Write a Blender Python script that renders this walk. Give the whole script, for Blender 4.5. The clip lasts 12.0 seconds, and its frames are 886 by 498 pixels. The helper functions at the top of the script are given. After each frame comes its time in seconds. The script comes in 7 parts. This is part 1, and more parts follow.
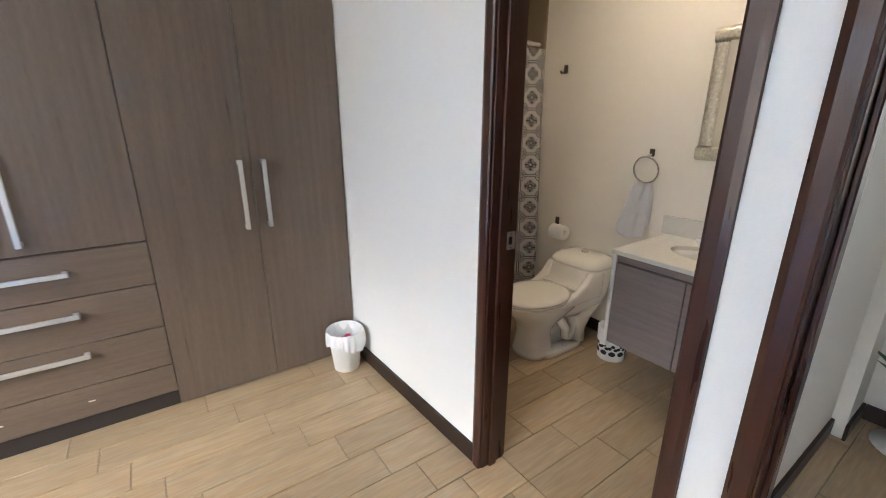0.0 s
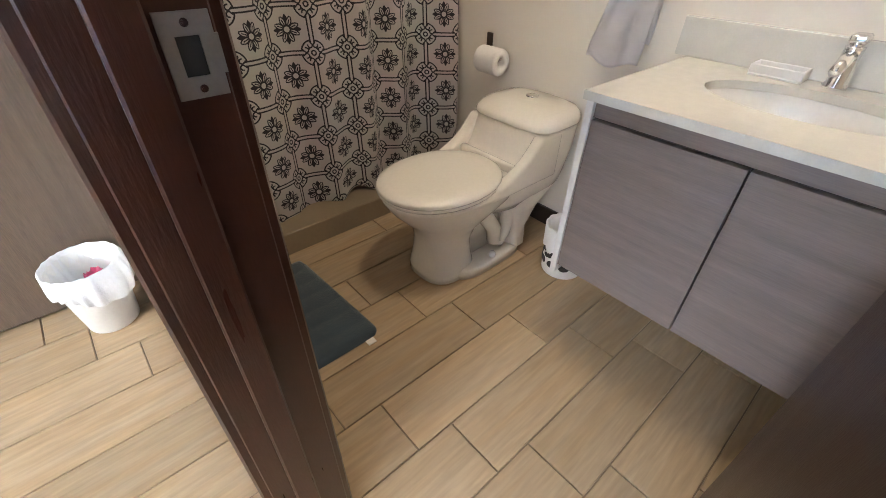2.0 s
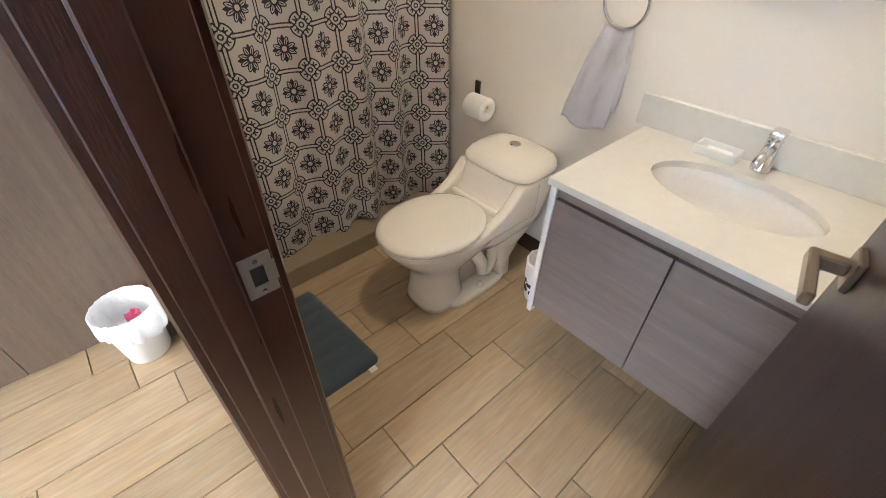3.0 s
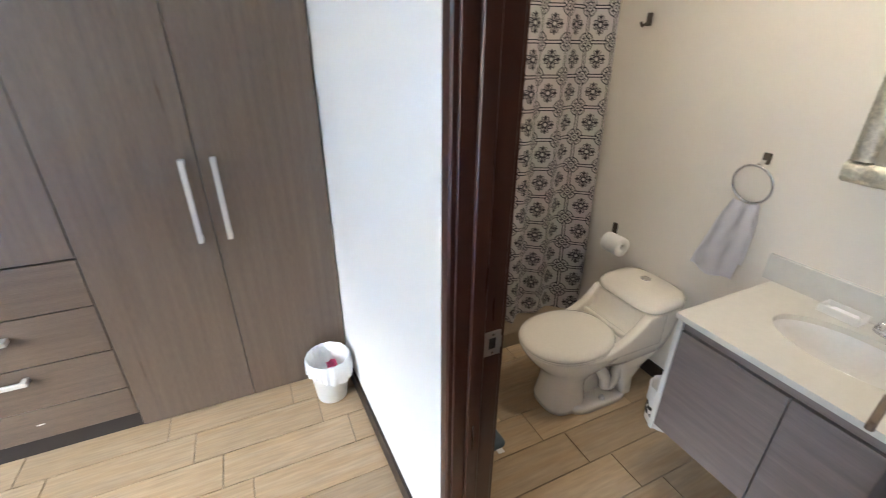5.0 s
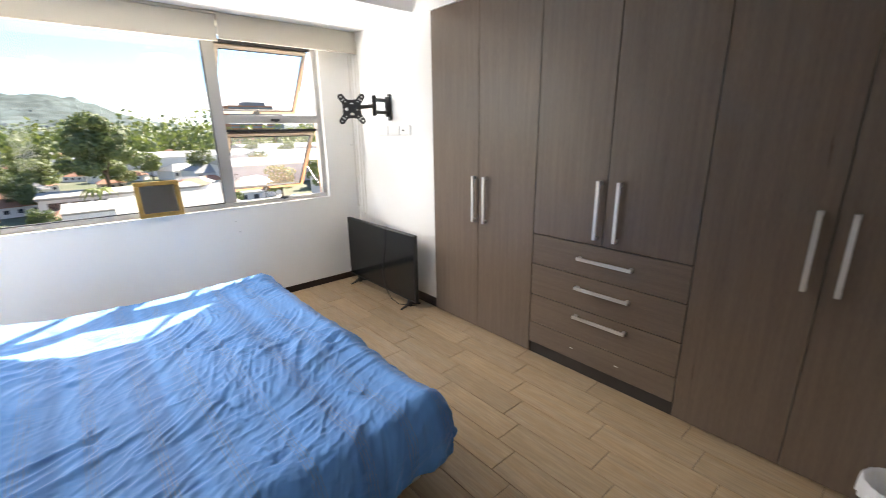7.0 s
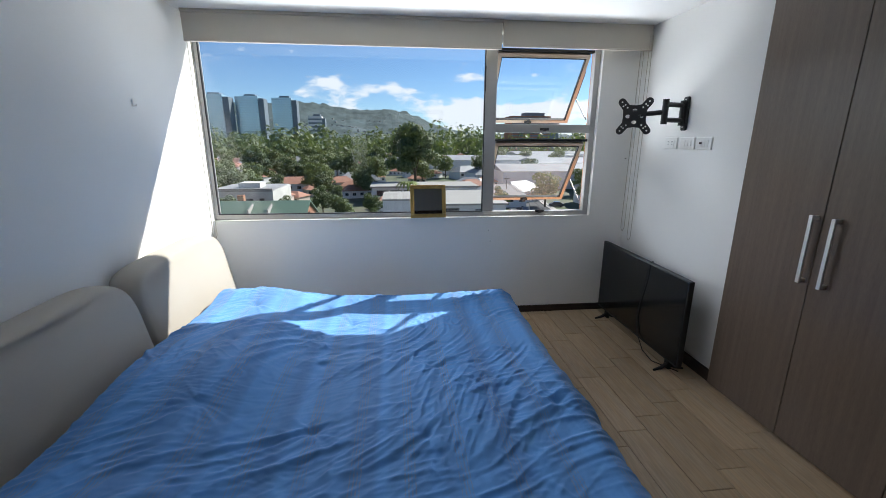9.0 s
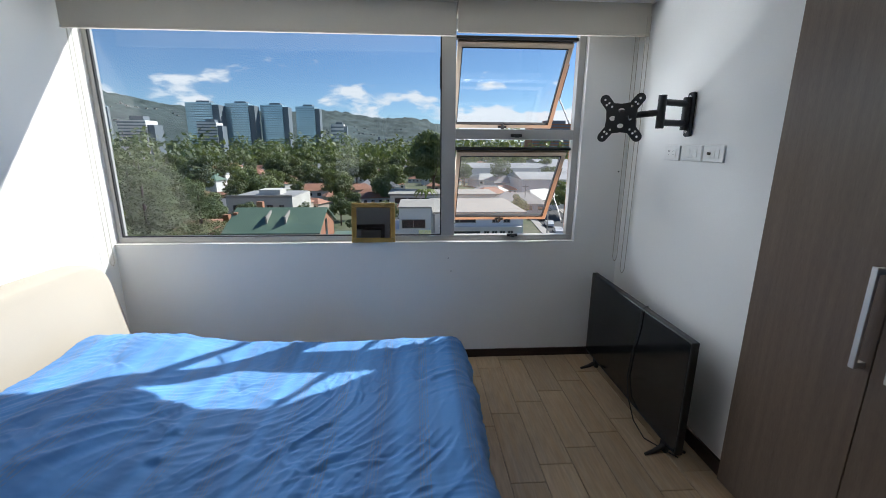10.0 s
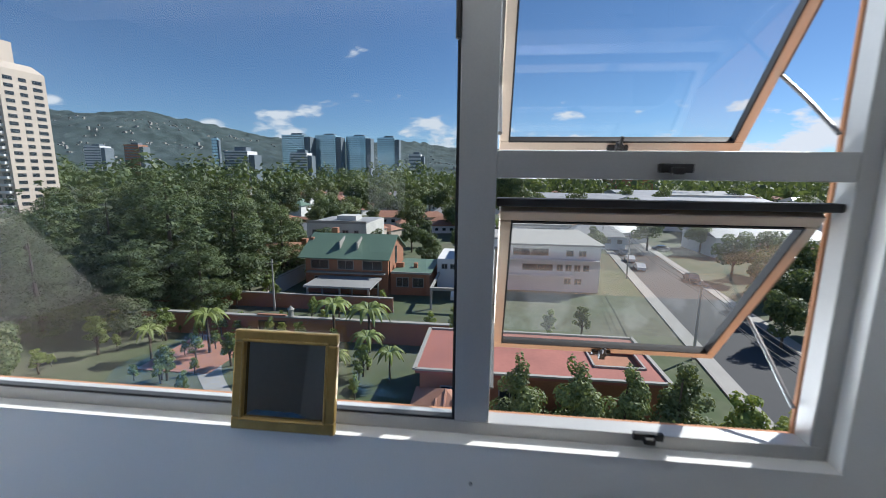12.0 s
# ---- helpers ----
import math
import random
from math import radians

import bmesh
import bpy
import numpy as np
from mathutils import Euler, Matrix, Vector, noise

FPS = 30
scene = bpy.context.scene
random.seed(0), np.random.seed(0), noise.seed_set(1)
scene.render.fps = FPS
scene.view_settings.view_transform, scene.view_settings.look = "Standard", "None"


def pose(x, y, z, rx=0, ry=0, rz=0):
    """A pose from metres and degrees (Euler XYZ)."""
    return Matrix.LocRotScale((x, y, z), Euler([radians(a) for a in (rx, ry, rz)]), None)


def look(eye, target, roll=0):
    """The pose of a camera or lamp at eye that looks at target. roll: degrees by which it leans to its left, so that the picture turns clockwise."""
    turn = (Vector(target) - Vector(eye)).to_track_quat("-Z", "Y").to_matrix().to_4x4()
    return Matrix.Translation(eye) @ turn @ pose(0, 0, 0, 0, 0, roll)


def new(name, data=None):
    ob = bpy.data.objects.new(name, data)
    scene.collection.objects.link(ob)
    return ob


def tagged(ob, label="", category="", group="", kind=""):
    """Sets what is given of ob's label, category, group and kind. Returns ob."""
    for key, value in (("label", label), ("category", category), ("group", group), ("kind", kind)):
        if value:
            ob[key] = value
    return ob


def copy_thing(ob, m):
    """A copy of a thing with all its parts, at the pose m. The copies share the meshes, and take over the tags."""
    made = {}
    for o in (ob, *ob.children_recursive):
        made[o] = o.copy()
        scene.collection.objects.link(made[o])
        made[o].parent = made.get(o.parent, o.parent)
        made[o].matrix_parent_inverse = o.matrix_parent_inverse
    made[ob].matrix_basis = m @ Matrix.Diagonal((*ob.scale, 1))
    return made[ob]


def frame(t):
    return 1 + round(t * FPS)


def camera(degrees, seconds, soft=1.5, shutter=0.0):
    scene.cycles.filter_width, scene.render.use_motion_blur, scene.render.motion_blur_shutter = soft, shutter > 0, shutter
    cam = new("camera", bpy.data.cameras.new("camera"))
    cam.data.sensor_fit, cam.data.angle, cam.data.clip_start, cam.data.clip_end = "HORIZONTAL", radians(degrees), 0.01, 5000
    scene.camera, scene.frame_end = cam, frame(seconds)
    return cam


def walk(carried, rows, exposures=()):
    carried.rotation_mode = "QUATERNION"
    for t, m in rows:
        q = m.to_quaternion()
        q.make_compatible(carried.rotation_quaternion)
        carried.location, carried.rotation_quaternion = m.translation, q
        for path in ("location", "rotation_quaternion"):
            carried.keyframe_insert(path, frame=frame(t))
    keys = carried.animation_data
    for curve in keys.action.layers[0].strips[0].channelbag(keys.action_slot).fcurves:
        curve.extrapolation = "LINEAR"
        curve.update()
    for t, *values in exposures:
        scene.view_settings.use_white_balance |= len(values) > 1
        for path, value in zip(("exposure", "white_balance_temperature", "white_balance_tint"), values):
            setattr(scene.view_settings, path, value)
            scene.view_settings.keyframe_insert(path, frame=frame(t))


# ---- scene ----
cam = camera(93.2, 12.0, soft=0.5, shutter=0.22)
PATH = [
    (0, (-0.963, -2.292, 1.428), (0.131, -0.726, 0.836), 0.2),
    (0.5, (-0.644, -2.111, 1.285), (0.521, -0.666, 0.542), 0.4),
    (1, (-0.352, -1.899, 1.197), (0.801, -0.551, 0.274), 0.6),
    (1.5, (-0.128, -1.732, 1.119), (0.984, -0.477, 0.03), 1.1),
    (2, (-0.001, -1.64, 1.09), (1.066, -0.463, -0.125), 1.3),
    (2.5, (0.01, -1.634, 1.213), (1.043, -0.501, -0.071), 1.2),
    (2.7, (0.011, -1.649, 1.288), (1.037, -0.519, -0.003), 1.0),
    (4.5, (-0.222, -1.796, 1.617), (0.838, -0.418, 0.628), 0.9),
    (5, (-0.342, -1.882, 1.619), (0.414, -0.243, 0.759), 0.3),
    (5.5, (-0.407, -1.995, 1.612), (-0.153, -0.159, 0.863), 0.3),
    (6, (-0.4, -2.134, 1.59), (-0.776, -0.28, 0.943), -0.3),
    (6.5, (-0.356, -2.214, 1.59), (-1.343, -0.58, 0.995), -0.8),
    (7, (-0.334, -2.257, 1.571), (-1.789, -0.999, 1.022), -0.9),
    (7.5, (-0.346, -2.337, 1.544), (-2.068, -1.456, 1.034), 0.3),
    (7.7, (-0.339, -2.315, 1.543), (-2.136, -1.595, 1.043), 0.3),
    (9.3, (-0.915, -1.887, 1.585), (-2.843, -1.708, 1.084), 0.2),
    (9.5, (-1.034, -1.755, 1.577), (-2.965, -1.594, 1.082), 0.2),
    (10, (-1.39, -1.463, 1.589), (-3.33, -1.341, 1.12), 0.3),
    (10.5, (-1.82, -1.169, 1.591), (-3.768, -1.094, 1.143), 0.4),
    (11, (-2.311, -1.017, 1.589), (-4.267, -1.048, 1.17), 0.6),
    (11.5, (-2.832, -1.07, 1.622), (-4.791, -1.208, 1.245), 0.5),
    (12, (-3.318, -1.206, 1.651), (-5.277, -1.42, 1.309), 0.7),
]
# exposure follows the phone as it turns to the window
EXPOSURES = [(0.0, 3.50, 6700, 10), (0.8, 3.58, 6600, 10), (1.6, 3.95, 6500, 10), (2.6, 4.30, 6450, 10), (4.5, 3.98, 6250, 9), (5.5, 3.75, 6200, 8), (6.2, 3.22, 6550, 9), (7.0, 2.44, 7050, 12), (7.7, 1.78, 6750, 12), (9.3, 0.88, 5950, 8), (10.5, 0.80, 6000, 8), (11.5, 0.86, 5900, 8), (12.0, 0.58, 5850, 8)]
walk(cam, [(t, look(eye, target, roll)) for t, eye, target, roll in PATH], EXPOSURES)

# ---- light ----
SUN_WAY = Vector((1.0, -1.265, -1.325)).normalized()
sun = new("sun", bpy.data.lights.new("sun", "SUN"))
sun.data.energy, sun.data.angle, sun.data.color = 4.4, radians(0.53), (1.0, 0.94, 0.85)
sun.matrix_world = look((-6, 4, 8), Vector((-6, 4, 8)) + SUN_WAY)
world = bpy.data.worlds.new("sky")
scene.world = world
world.use_nodes = True
wn, wl = world.node_tree.nodes, world.node_tree.links
sky = wn.new("ShaderNodeTexSky")
sky.sky_type, sky.sun_disc = "NISHITA", False
sky.sun_elevation = math.asin(-SUN_WAY.z)
sky.sun_rotation = math.atan2(-SUN_WAY.x, -SUN_WAY.y)
sky.altitude, sky.air_density, sky.dust_density, sky.ozone_density = 1500, 1.0, 0.05, 5.0
wl.new(sky.outputs["Color"], wn["Background"].inputs["Color"])
wn["Background"].inputs["Strength"].default_value = 0.064
# unseen fill lamp added for the window's sky light, from above the wall
skylight = new("sky_fill_lamp", bpy.data.lights.new("sky_fill_lamp", "AREA"))
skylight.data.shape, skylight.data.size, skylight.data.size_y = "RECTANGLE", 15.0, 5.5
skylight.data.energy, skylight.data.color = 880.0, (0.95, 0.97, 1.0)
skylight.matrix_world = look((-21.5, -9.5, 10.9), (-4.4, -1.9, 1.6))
# unseen fill lamp for the south-west sky, added to light the television wall
west_fill = new("southwest_fill_lamp", bpy.data.lights.new("southwest_fill_lamp", "AREA"))
west_fill.data.shape, west_fill.data.size, west_fill.data.size_y = "RECTANGLE", 6.0, 5.0
west_fill.data.energy, west_fill.data.color = 340.0, (0.96, 0.98, 1.0)
west_fill.matrix_world = look((-11.0, -15.5, 4.5), (-4.4, -1.9, 1.6))
# unseen fill lamp added as sunlight off the bright ground, reaching the ceiling
ground_fill = new("ground_fill_lamp", bpy.data.lights.new("ground_fill_lamp", "AREA"))
ground_fill.data.shape, ground_fill.data.size, ground_fill.data.size_y = "RECTANGLE", 13.0, 3.4
ground_fill.data.energy, ground_fill.data.color = 1620.0, (0.97, 0.98, 1.0)
ground_fill.matrix_world = look((-10.5, -4.6, -4.8), (-4.4, -1.9, 1.6))
# clouds over the hills, as shapes in the sky
geo = wn.new("ShaderNodeTexCoord")
sepw = wn.new("ShaderNodeSeparateXYZ")
wl.new(geo.outputs["Generated"], sepw.inputs[0])
mapw = wn.new("ShaderNodeMapping")
mapw.inputs["Scale"].default_value = (7.0, 7.0, 19.0)
mapw.inputs["Location"].default_value = (0.0, 1.3, 0.2)
wl.new(geo.outputs["Generated"], mapw.inputs["Vector"])
puff = wn.new("ShaderNodeTexNoise")
puff.inputs["Scale"].default_value, puff.inputs["Detail"].default_value, puff.inputs["Roughness"].default_value = 1.0, 7.0, 0.55
wl.new(mapw.outputs["Vector"], puff.inputs["Vector"])
height = wn.new("ShaderNodeMapRange")
height.inputs["From Min"].default_value, height.inputs["From Max"].default_value = 0.07, 0.22
height.inputs["To Min"].default_value, height.inputs["To Max"].default_value = 0.47, 0.70
wl.new(sepw.outputs["Z"], height.inputs["Value"])
less = wn.new("ShaderNodeMath")
less.operation = "SUBTRACT"
wl.new(puff.outputs["Fac"], less.inputs[0])
wl.new(height.outputs["Result"], less.inputs[1])
edge = wn.new("ShaderNodeMapRange")
edge.inputs["From Min"].default_value, edge.inputs["From Max"].default_value = 0.0, 0.07
wl.new(less.outputs[0], edge.inputs["Value"])
cloud = wn.new("ShaderNodeMix")
cloud.data_type = "RGBA"
cloud.inputs["B"].default_value = (8.2, 8.3, 8.6, 1)
wl.new(edge.outputs["Result"], cloud.inputs["Factor"])
wl.new(sky.outputs["Color"], cloud.inputs["A"])
wl.new(cloud.outputs["Result"], wn["Background"].inputs["Color"])


# ---- helpers for building ----
def nodes_of(name):
    m = bpy.data.materials.new(name)
    m.use_nodes = True
    return m, m.node_tree.nodes, m.node_tree.links, m.node_tree.nodes["Principled BSDF"]


def surface(name, color, rough=0.6, metal=0.0, scale=8.0, vary=0.12, fine=90.0, fine_vary=0.05, bump=0.1, stretch=(1, 1, 1), by_piece=0.0, coat=0.0, sheen=0.0, tint=None):
    """A material with a broad and a fine variation of colour, and fine relief."""
    m, n, l, p = nodes_of(name)
    tex = n.new("ShaderNodeTexCoord")
    mp = n.new("ShaderNodeMapping")
    mp.inputs["Scale"].default_value = stretch
    l.new(tex.outputs["Object"], mp.inputs["Vector"])
    big, small = n.new("ShaderNodeTexNoise"), n.new("ShaderNodeTexNoise")
    big.inputs["Scale"].default_value, small.inputs["Scale"].default_value = scale, fine
    big.inputs["Detail"].default_value, small.inputs["Detail"].default_value = 4, 3
    for t in (big, small):
        l.new(mp.outputs["Vector"], t.inputs["Vector"])
    a = n.new("ShaderNodeMath")
    a.operation = "MULTIPLY_ADD"
    a.inputs[1].default_value, a.inputs[2].default_value = vary * 2, 1 - vary
    l.new(big.outputs["Fac"], a.inputs[0])
    b = n.new("ShaderNodeMath")
    b.operation = "MULTIPLY_ADD"
    b.inputs[1].default_value, b.inputs[2].default_value = fine_vary * 2, -fine_vary
    l.new(small.outputs["Fac"], b.inputs[0])
    s = n.new("ShaderNodeMath")
    l.new(a.outputs[0], s.inputs[0])
    l.new(b.outputs[0], s.inputs[1])
    last = s
    if by_piece:
        info = n.new("ShaderNodeObjectInfo")
        c = n.new("ShaderNodeMath")
        c.operation = "MULTIPLY_ADD"
        c.inputs[1].default_value, c.inputs[2].default_value = by_piece * 2, 1 - by_piece
        l.new(info.outputs["Random"], c.inputs[0])
        last = n.new("ShaderNodeMath")
        last.operation = "MULTIPLY"
        l.new(s.outputs[0], last.inputs[0])
        l.new(c.outputs[0], last.inputs[1])
        off = n.new("ShaderNodeVectorMath")
        off.operation = "SCALE"
        off.inputs[0].default_value = (37.0, 19.0, 11.0)
        l.new(info.outputs["Random"], off.inputs["Scale"])
        l.new(off.outputs["Vector"], mp.inputs["Location"])
    mix = n.new("ShaderNodeMix")
    mix.data_type, mix.blend_type = "RGBA", "MULTIPLY"
    mix.inputs["Factor"].default_value = 1.0
    if tint:
        t2 = n.new("ShaderNodeMix")
        t2.data_type = "RGBA"
        t2.inputs["A"].default_value, t2.inputs["B"].default_value = (*color, 1), (*tint, 1)
        ramp = n.new("ShaderNodeMapRange")
        ramp.inputs["From Min"].default_value, ramp.inputs["From Max"].default_value = 0.35, 0.65
        l.new(big.outputs["Fac"], ramp.inputs["Value"])
        l.new(ramp.outputs["Result"], t2.inputs["Factor"])
        l.new(t2.outputs["Result"], mix.inputs["A"])
    else:
        mix.inputs["A"].default_value = (*color, 1)
    l.new(last.outputs[0], mix.inputs["B"])
    l.new(mix.outputs["Result"], p.inputs["Base Color"])
    r = n.new("ShaderNodeMath")
    r.operation = "MULTIPLY_ADD"
    r.inputs[1].default_value, r.inputs[2].default_value = 0.16, rough - 0.08
    l.new(big.outputs["Fac"], r.inputs[0])
    l.new(r.outputs[0], p.inputs["Roughness"])
    p.inputs["Metallic"].default_value = metal
    p.inputs["Coat Weight"].default_value = coat
    p.inputs["Sheen Weight"].default_value = sheen
    if bump:
        bp = n.new("ShaderNodeBump")
        bp.inputs["Strength"].default_value, bp.inputs["Distance"].default_value = bump, 0.004
        l.new(small.outputs["Fac"], bp.inputs["Height"])
        l.new(bp.outputs["Normal"], p.inputs["Normal"])
    return m


def box(bm, x0, y0, z0, x1, y1, z1, bevel=0.0, seg=1):
    vs = bmesh.ops.create_cube(bm, size=1.0)["verts"]
    bmesh.ops.transform(bm, verts=vs, matrix=Matrix.LocRotScale(((x0 + x1) / 2, (y0 + y1) / 2, (z0 + z1) / 2), None, (abs(x1 - x0), abs(y1 - y0), abs(z1 - z0))))
    if bevel:
        es = {e for v in vs for e in v.link_edges}
        bmesh.ops.bevel(bm, geom=list(es), offset=bevel, segments=seg, affect="EDGES", profile=0.5)
    return bm


def prism(bm, outline, axis, a, b):
    """An outline of (u, v) pairs pushed from a to b along axis (u, v are the two other axes in order)."""
    def at(u, v, w):
        return {"x": (w, u, v), "y": (u, w, v), "z": (u, v, w)}[axis]
    lo = [bm.verts.new(at(u, v, a)) for u, v in outline]
    hi = [bm.verts.new(at(u, v, b)) for u, v in outline]
    k = len(outline)
    bm.faces.new(lo)
    bm.faces.new(hi)
    for i in range(k):
        bm.faces.new((lo[i], lo[(i + 1) % k], hi[(i + 1) % k], hi[i]))
    bmesh.ops.recalc_face_normals(bm, faces=bm.faces)
    return bm


def tube(bm, pts, r, n=8, closed=False):
    """A round bar along points; r a number or one for each point."""
    pts = [Vector(p) for p in pts]
    rings, side = [], None
    k = len(pts)
    for i, p in enumerate(pts):
        if closed:
            d = pts[(i + 1) % k] - pts[i - 1]
        else:
            d = pts[min(i + 1, k - 1)] - pts[max(i - 1, 0)]
        d.normalize()
        if side is None:
            side = d.orthogonal().normalized()
        side = (side - d * side.dot(d)).normalized()
        up = d.cross(side)
        rad = r[i] if isinstance(r, (list, tuple)) else r
        rings.append([bm.verts.new(p + (side * math.cos(2 * math.pi * j / n) + up * math.sin(2 * math.pi * j / n)) * rad) for j in range(n)])
    for i in range(k if closed else k - 1):
        a, b = rings[i], rings[(i + 1) % k]
        for j in range(n):
            bm.faces.new((a[j], a[(j + 1) % n], b[(j + 1) % n], b[j]))
    if not closed:
        bm.faces.new(rings[0][::-1])
        bm.faces.new(rings[-1])
    return bm


def lathe(bm, profile, n=24, centre=(0, 0, 0), sx=1.0, sy=1.0):
    """Rings of (radius, z) round a vertical axis; a radius of 0 closes the end."""
    rings = []
    for r, z in profile:
        if r < 1e-6:
            rings.append([bm.verts.new((centre[0], centre[1], centre[2] + z))])
        else:
            rings.append([bm.verts.new((centre[0] + sx * r * math.cos(2 * math.pi * j / n), centre[1] + sy * r * math.sin(2 * math.pi * j / n), centre[2] + z)) for j in range(n)])
    for a, b in zip(rings, rings[1:]):
        for j in range(n):
            if len(a) == 1 and len(b) > 1:
                bm.faces.new((a[0], b[(j + 1) % n], b[j]))
            elif len(b) == 1 and len(a) > 1:
                bm.faces.new((a[j], a[(j + 1) % n], b[0]))
            elif len(a) > 1:
                bm.faces.new((a[j], a[(j + 1) % n], b[(j + 1) % n], b[j]))
    return bm


def loft(bm, rings):
    """Skin over rings of points of equal number, with closed ends."""
    made = [[bm.verts.new(p) for p in ring] for ring in rings]
    n = len(made[0])
    for a, b in zip(made, made[1:]):
        for j in range(n):
            bm.faces.new((a[j], a[(j + 1) % n], b[(j + 1) % n], b[j]))
    bm.faces.new(made[0][::-1])
    bm.faces.new(made[-1])
    bmesh.ops.recalc_face_normals(bm, faces=bm.faces)
    return bm


def grid(bm, nu, nv, f):
    vs = [[bm.verts.new(f(i / (nu - 1), j / (nv - 1))) for j in range(nv)] for i in range(nu)]
    for i in range(nu - 1):
        for j in range(nv - 1):
            bm.faces.new((vs[i][j], vs[i + 1][j], vs[i + 1][j + 1], vs[i][j + 1]))
    return bm


def mesh_of(name, bm, material, smooth=False):
    me = bpy.data.meshes.new(name)
    bm.normal_update()
    bm.to_mesh(me)
    bm.free()
    me.materials.append(material)
    if smooth:
        me.polygons.foreach_set("use_smooth", [True] * len(me.polygons))
    return me


def part(name, bm, material, parent, label="", smooth=False):
    """One mesh, built in the world's metres, under a thing or a part."""
    ob = new(name, mesh_of(name, bm, material, smooth))
    ob.parent = parent
    root, base = parent, Matrix.Identity(4)
    while root:
        base = root.matrix_basis @ base if root.parent is None else base
        root = root.parent
    if parent.parent is None:
        ob.matrix_parent_inverse = base.inverted()
    if label:
        ob["label"] = label
    return ob


def thing(name, at, label, category, group=""):
    ob = new(name)
    ob.empty_display_size = 0.1
    ob.matrix_basis = Matrix.Translation(at)
    return tagged(ob, label, category, group)


def structure(name, bm, material, label="", category="", smooth=False):
    return tagged(new(name, mesh_of(name, bm, material, smooth)), label, category, kind="structure")


def whole(name, bm, material, label, category, group="", smooth=False):
    return tagged(new(name, mesh_of(name, bm, material, smooth)), label, category, group)


B = bmesh.new

# ---- materials ----
M_WALL = surface("white_wall_paint", (0.80, 0.79, 0.76), 0.75, scale=1.2, vary=0.03, fine=160, fine_vary=0.02, bump=0.12)
M_BATHWALL = surface("cream_wall_paint", (0.80, 0.75, 0.67), 0.7, scale=1.2, vary=0.03, fine=160, fine_vary=0.02, bump=0.12)
M_CEIL = surface("ceiling_paint", (0.82, 0.81, 0.79), 0.8, scale=1.5, vary=0.02, fine=120, fine_vary=0.02, bump=0.1)
M_SHOWER = surface("brown_shower_tile", (0.25, 0.195, 0.13), 0.35, scale=5, vary=0.2, fine=60, fine_vary=0.08)
M_TILE = surface("wood_look_tile", (0.455, 0.342, 0.220), 0.33, scale=2.4, vary=0.34, fine=9, fine_vary=0.32, bump=0.2, stretch=(0.9, 10.0, 1.0), by_piece=0.11, tint=(0.365, 0.256, 0.148))
M_GROUT = surface("tile_grout", (0.23, 0.170, 0.112), 0.85, scale=6, vary=0.15, fine=120)
M_BASE = surface("dark_baseboard_wood", (0.028, 0.016, 0.012), 0.4, scale=4, vary=0.25, fine=60, fine_vary=0.15, stretch=(4, 4, 1))
M_FRAME = surface("red_brown_stained_wood", (0.054, 0.018, 0.011), 0.30, scale=3, vary=0.35, fine=45, fine_vary=0.2, bump=0.1, stretch=(8, 8, 1), coat=0.15)
M_DOOR = surface("dark_door_wood", (0.032, 0.014, 0.010), 0.36, scale=3, vary=0.3, fine=50, fine_vary=0.15, stretch=(8, 8, 1), coat=0.2)
M_WARD = surface("brown_wood_laminate", (0.143, 0.104, 0.077), 0.31, scale=3.0, vary=0.32, fine=40, fine_vary=0.42, bump=0.1, stretch=(14, 14, 0.6))
M_WARD_H = surface("brown_wood_laminate_across", (0.143, 0.104, 0.077), 0.31, scale=3.0, vary=0.32, fine=40, fine_vary=0.42, bump=0.1, stretch=(0.6, 14, 14))
M_DARKGAP = surface("dark_carcass", (0.03, 0.022, 0.018), 0.7, vary=0.1)
M_VAN = surface("grey_brown_laminate", (0.215, 0.175, 0.158), 0.45, scale=3.0, vary=0.28, fine=40, fine_vary=0.2, bump=0.1, stretch=(10, 0.7, 14))
M_STEEL = surface("brushed_steel", (0.74, 0.72, 0.69), 0.38, 0.75, scale=10, vary=0.06, fine=200, bump=0.04)
M_NICKEL = surface("brushed_nickel", (0.46, 0.44, 0.41), 0.36, 0.85, scale=14, vary=0.12, fine=260, fine_vary=0.1, bump=0.05)
M_LEVER = surface("satin_bronze", (0.30, 0.24, 0.19), 0.32, 0.9, scale=14, vary=0.1, fine=220, bump=0.03)
M_CHROME = surface("chrome", (0.75, 0.75, 0.76), 0.1, 1.0, scale=6, vary=0.03, bump=0.0)
M_DARKMETAL = surface("dark_bronze_metal", (0.10, 0.08, 0.065), 0.35, 0.8, scale=10, vary=0.1)
M_ALU = surface("grey_aluminium", (0.46, 0.455, 0.44), 0.45, 0.45, scale=5, vary=0.06, fine=150, bump=0.05)
M_SASH = surface("champagne_aluminium", (0.66, 0.54, 0.42), 0.42, 0.25, scale=5, vary=0.06, fine=150, bump=0.05)
M_STAY = surface("worn_grey_steel", (0.20, 0.20, 0.20), 0.5, 0.6, scale=10, vary=0.15, fine=200, bump=0.05)
M_RUBBER = surface("black_rubber", (0.015, 0.015, 0.016), 0.6, vary=0.1)
M_BLACK = surface("black_powder_coat", (0.02, 0.02, 0.021), 0.45, scale=20, vary=0.1, fine=300, bump=0.1)
M_TVGLASS = surface("tv_screen", (0.008, 0.009, 0.010), 0.12, scale=3, vary=0.1, bump=0.0)
M_PLASTIC_W = surface("white_plastic", (0.78, 0.77, 0.74), 0.4, scale=10, vary=0.03, bump=0.0)
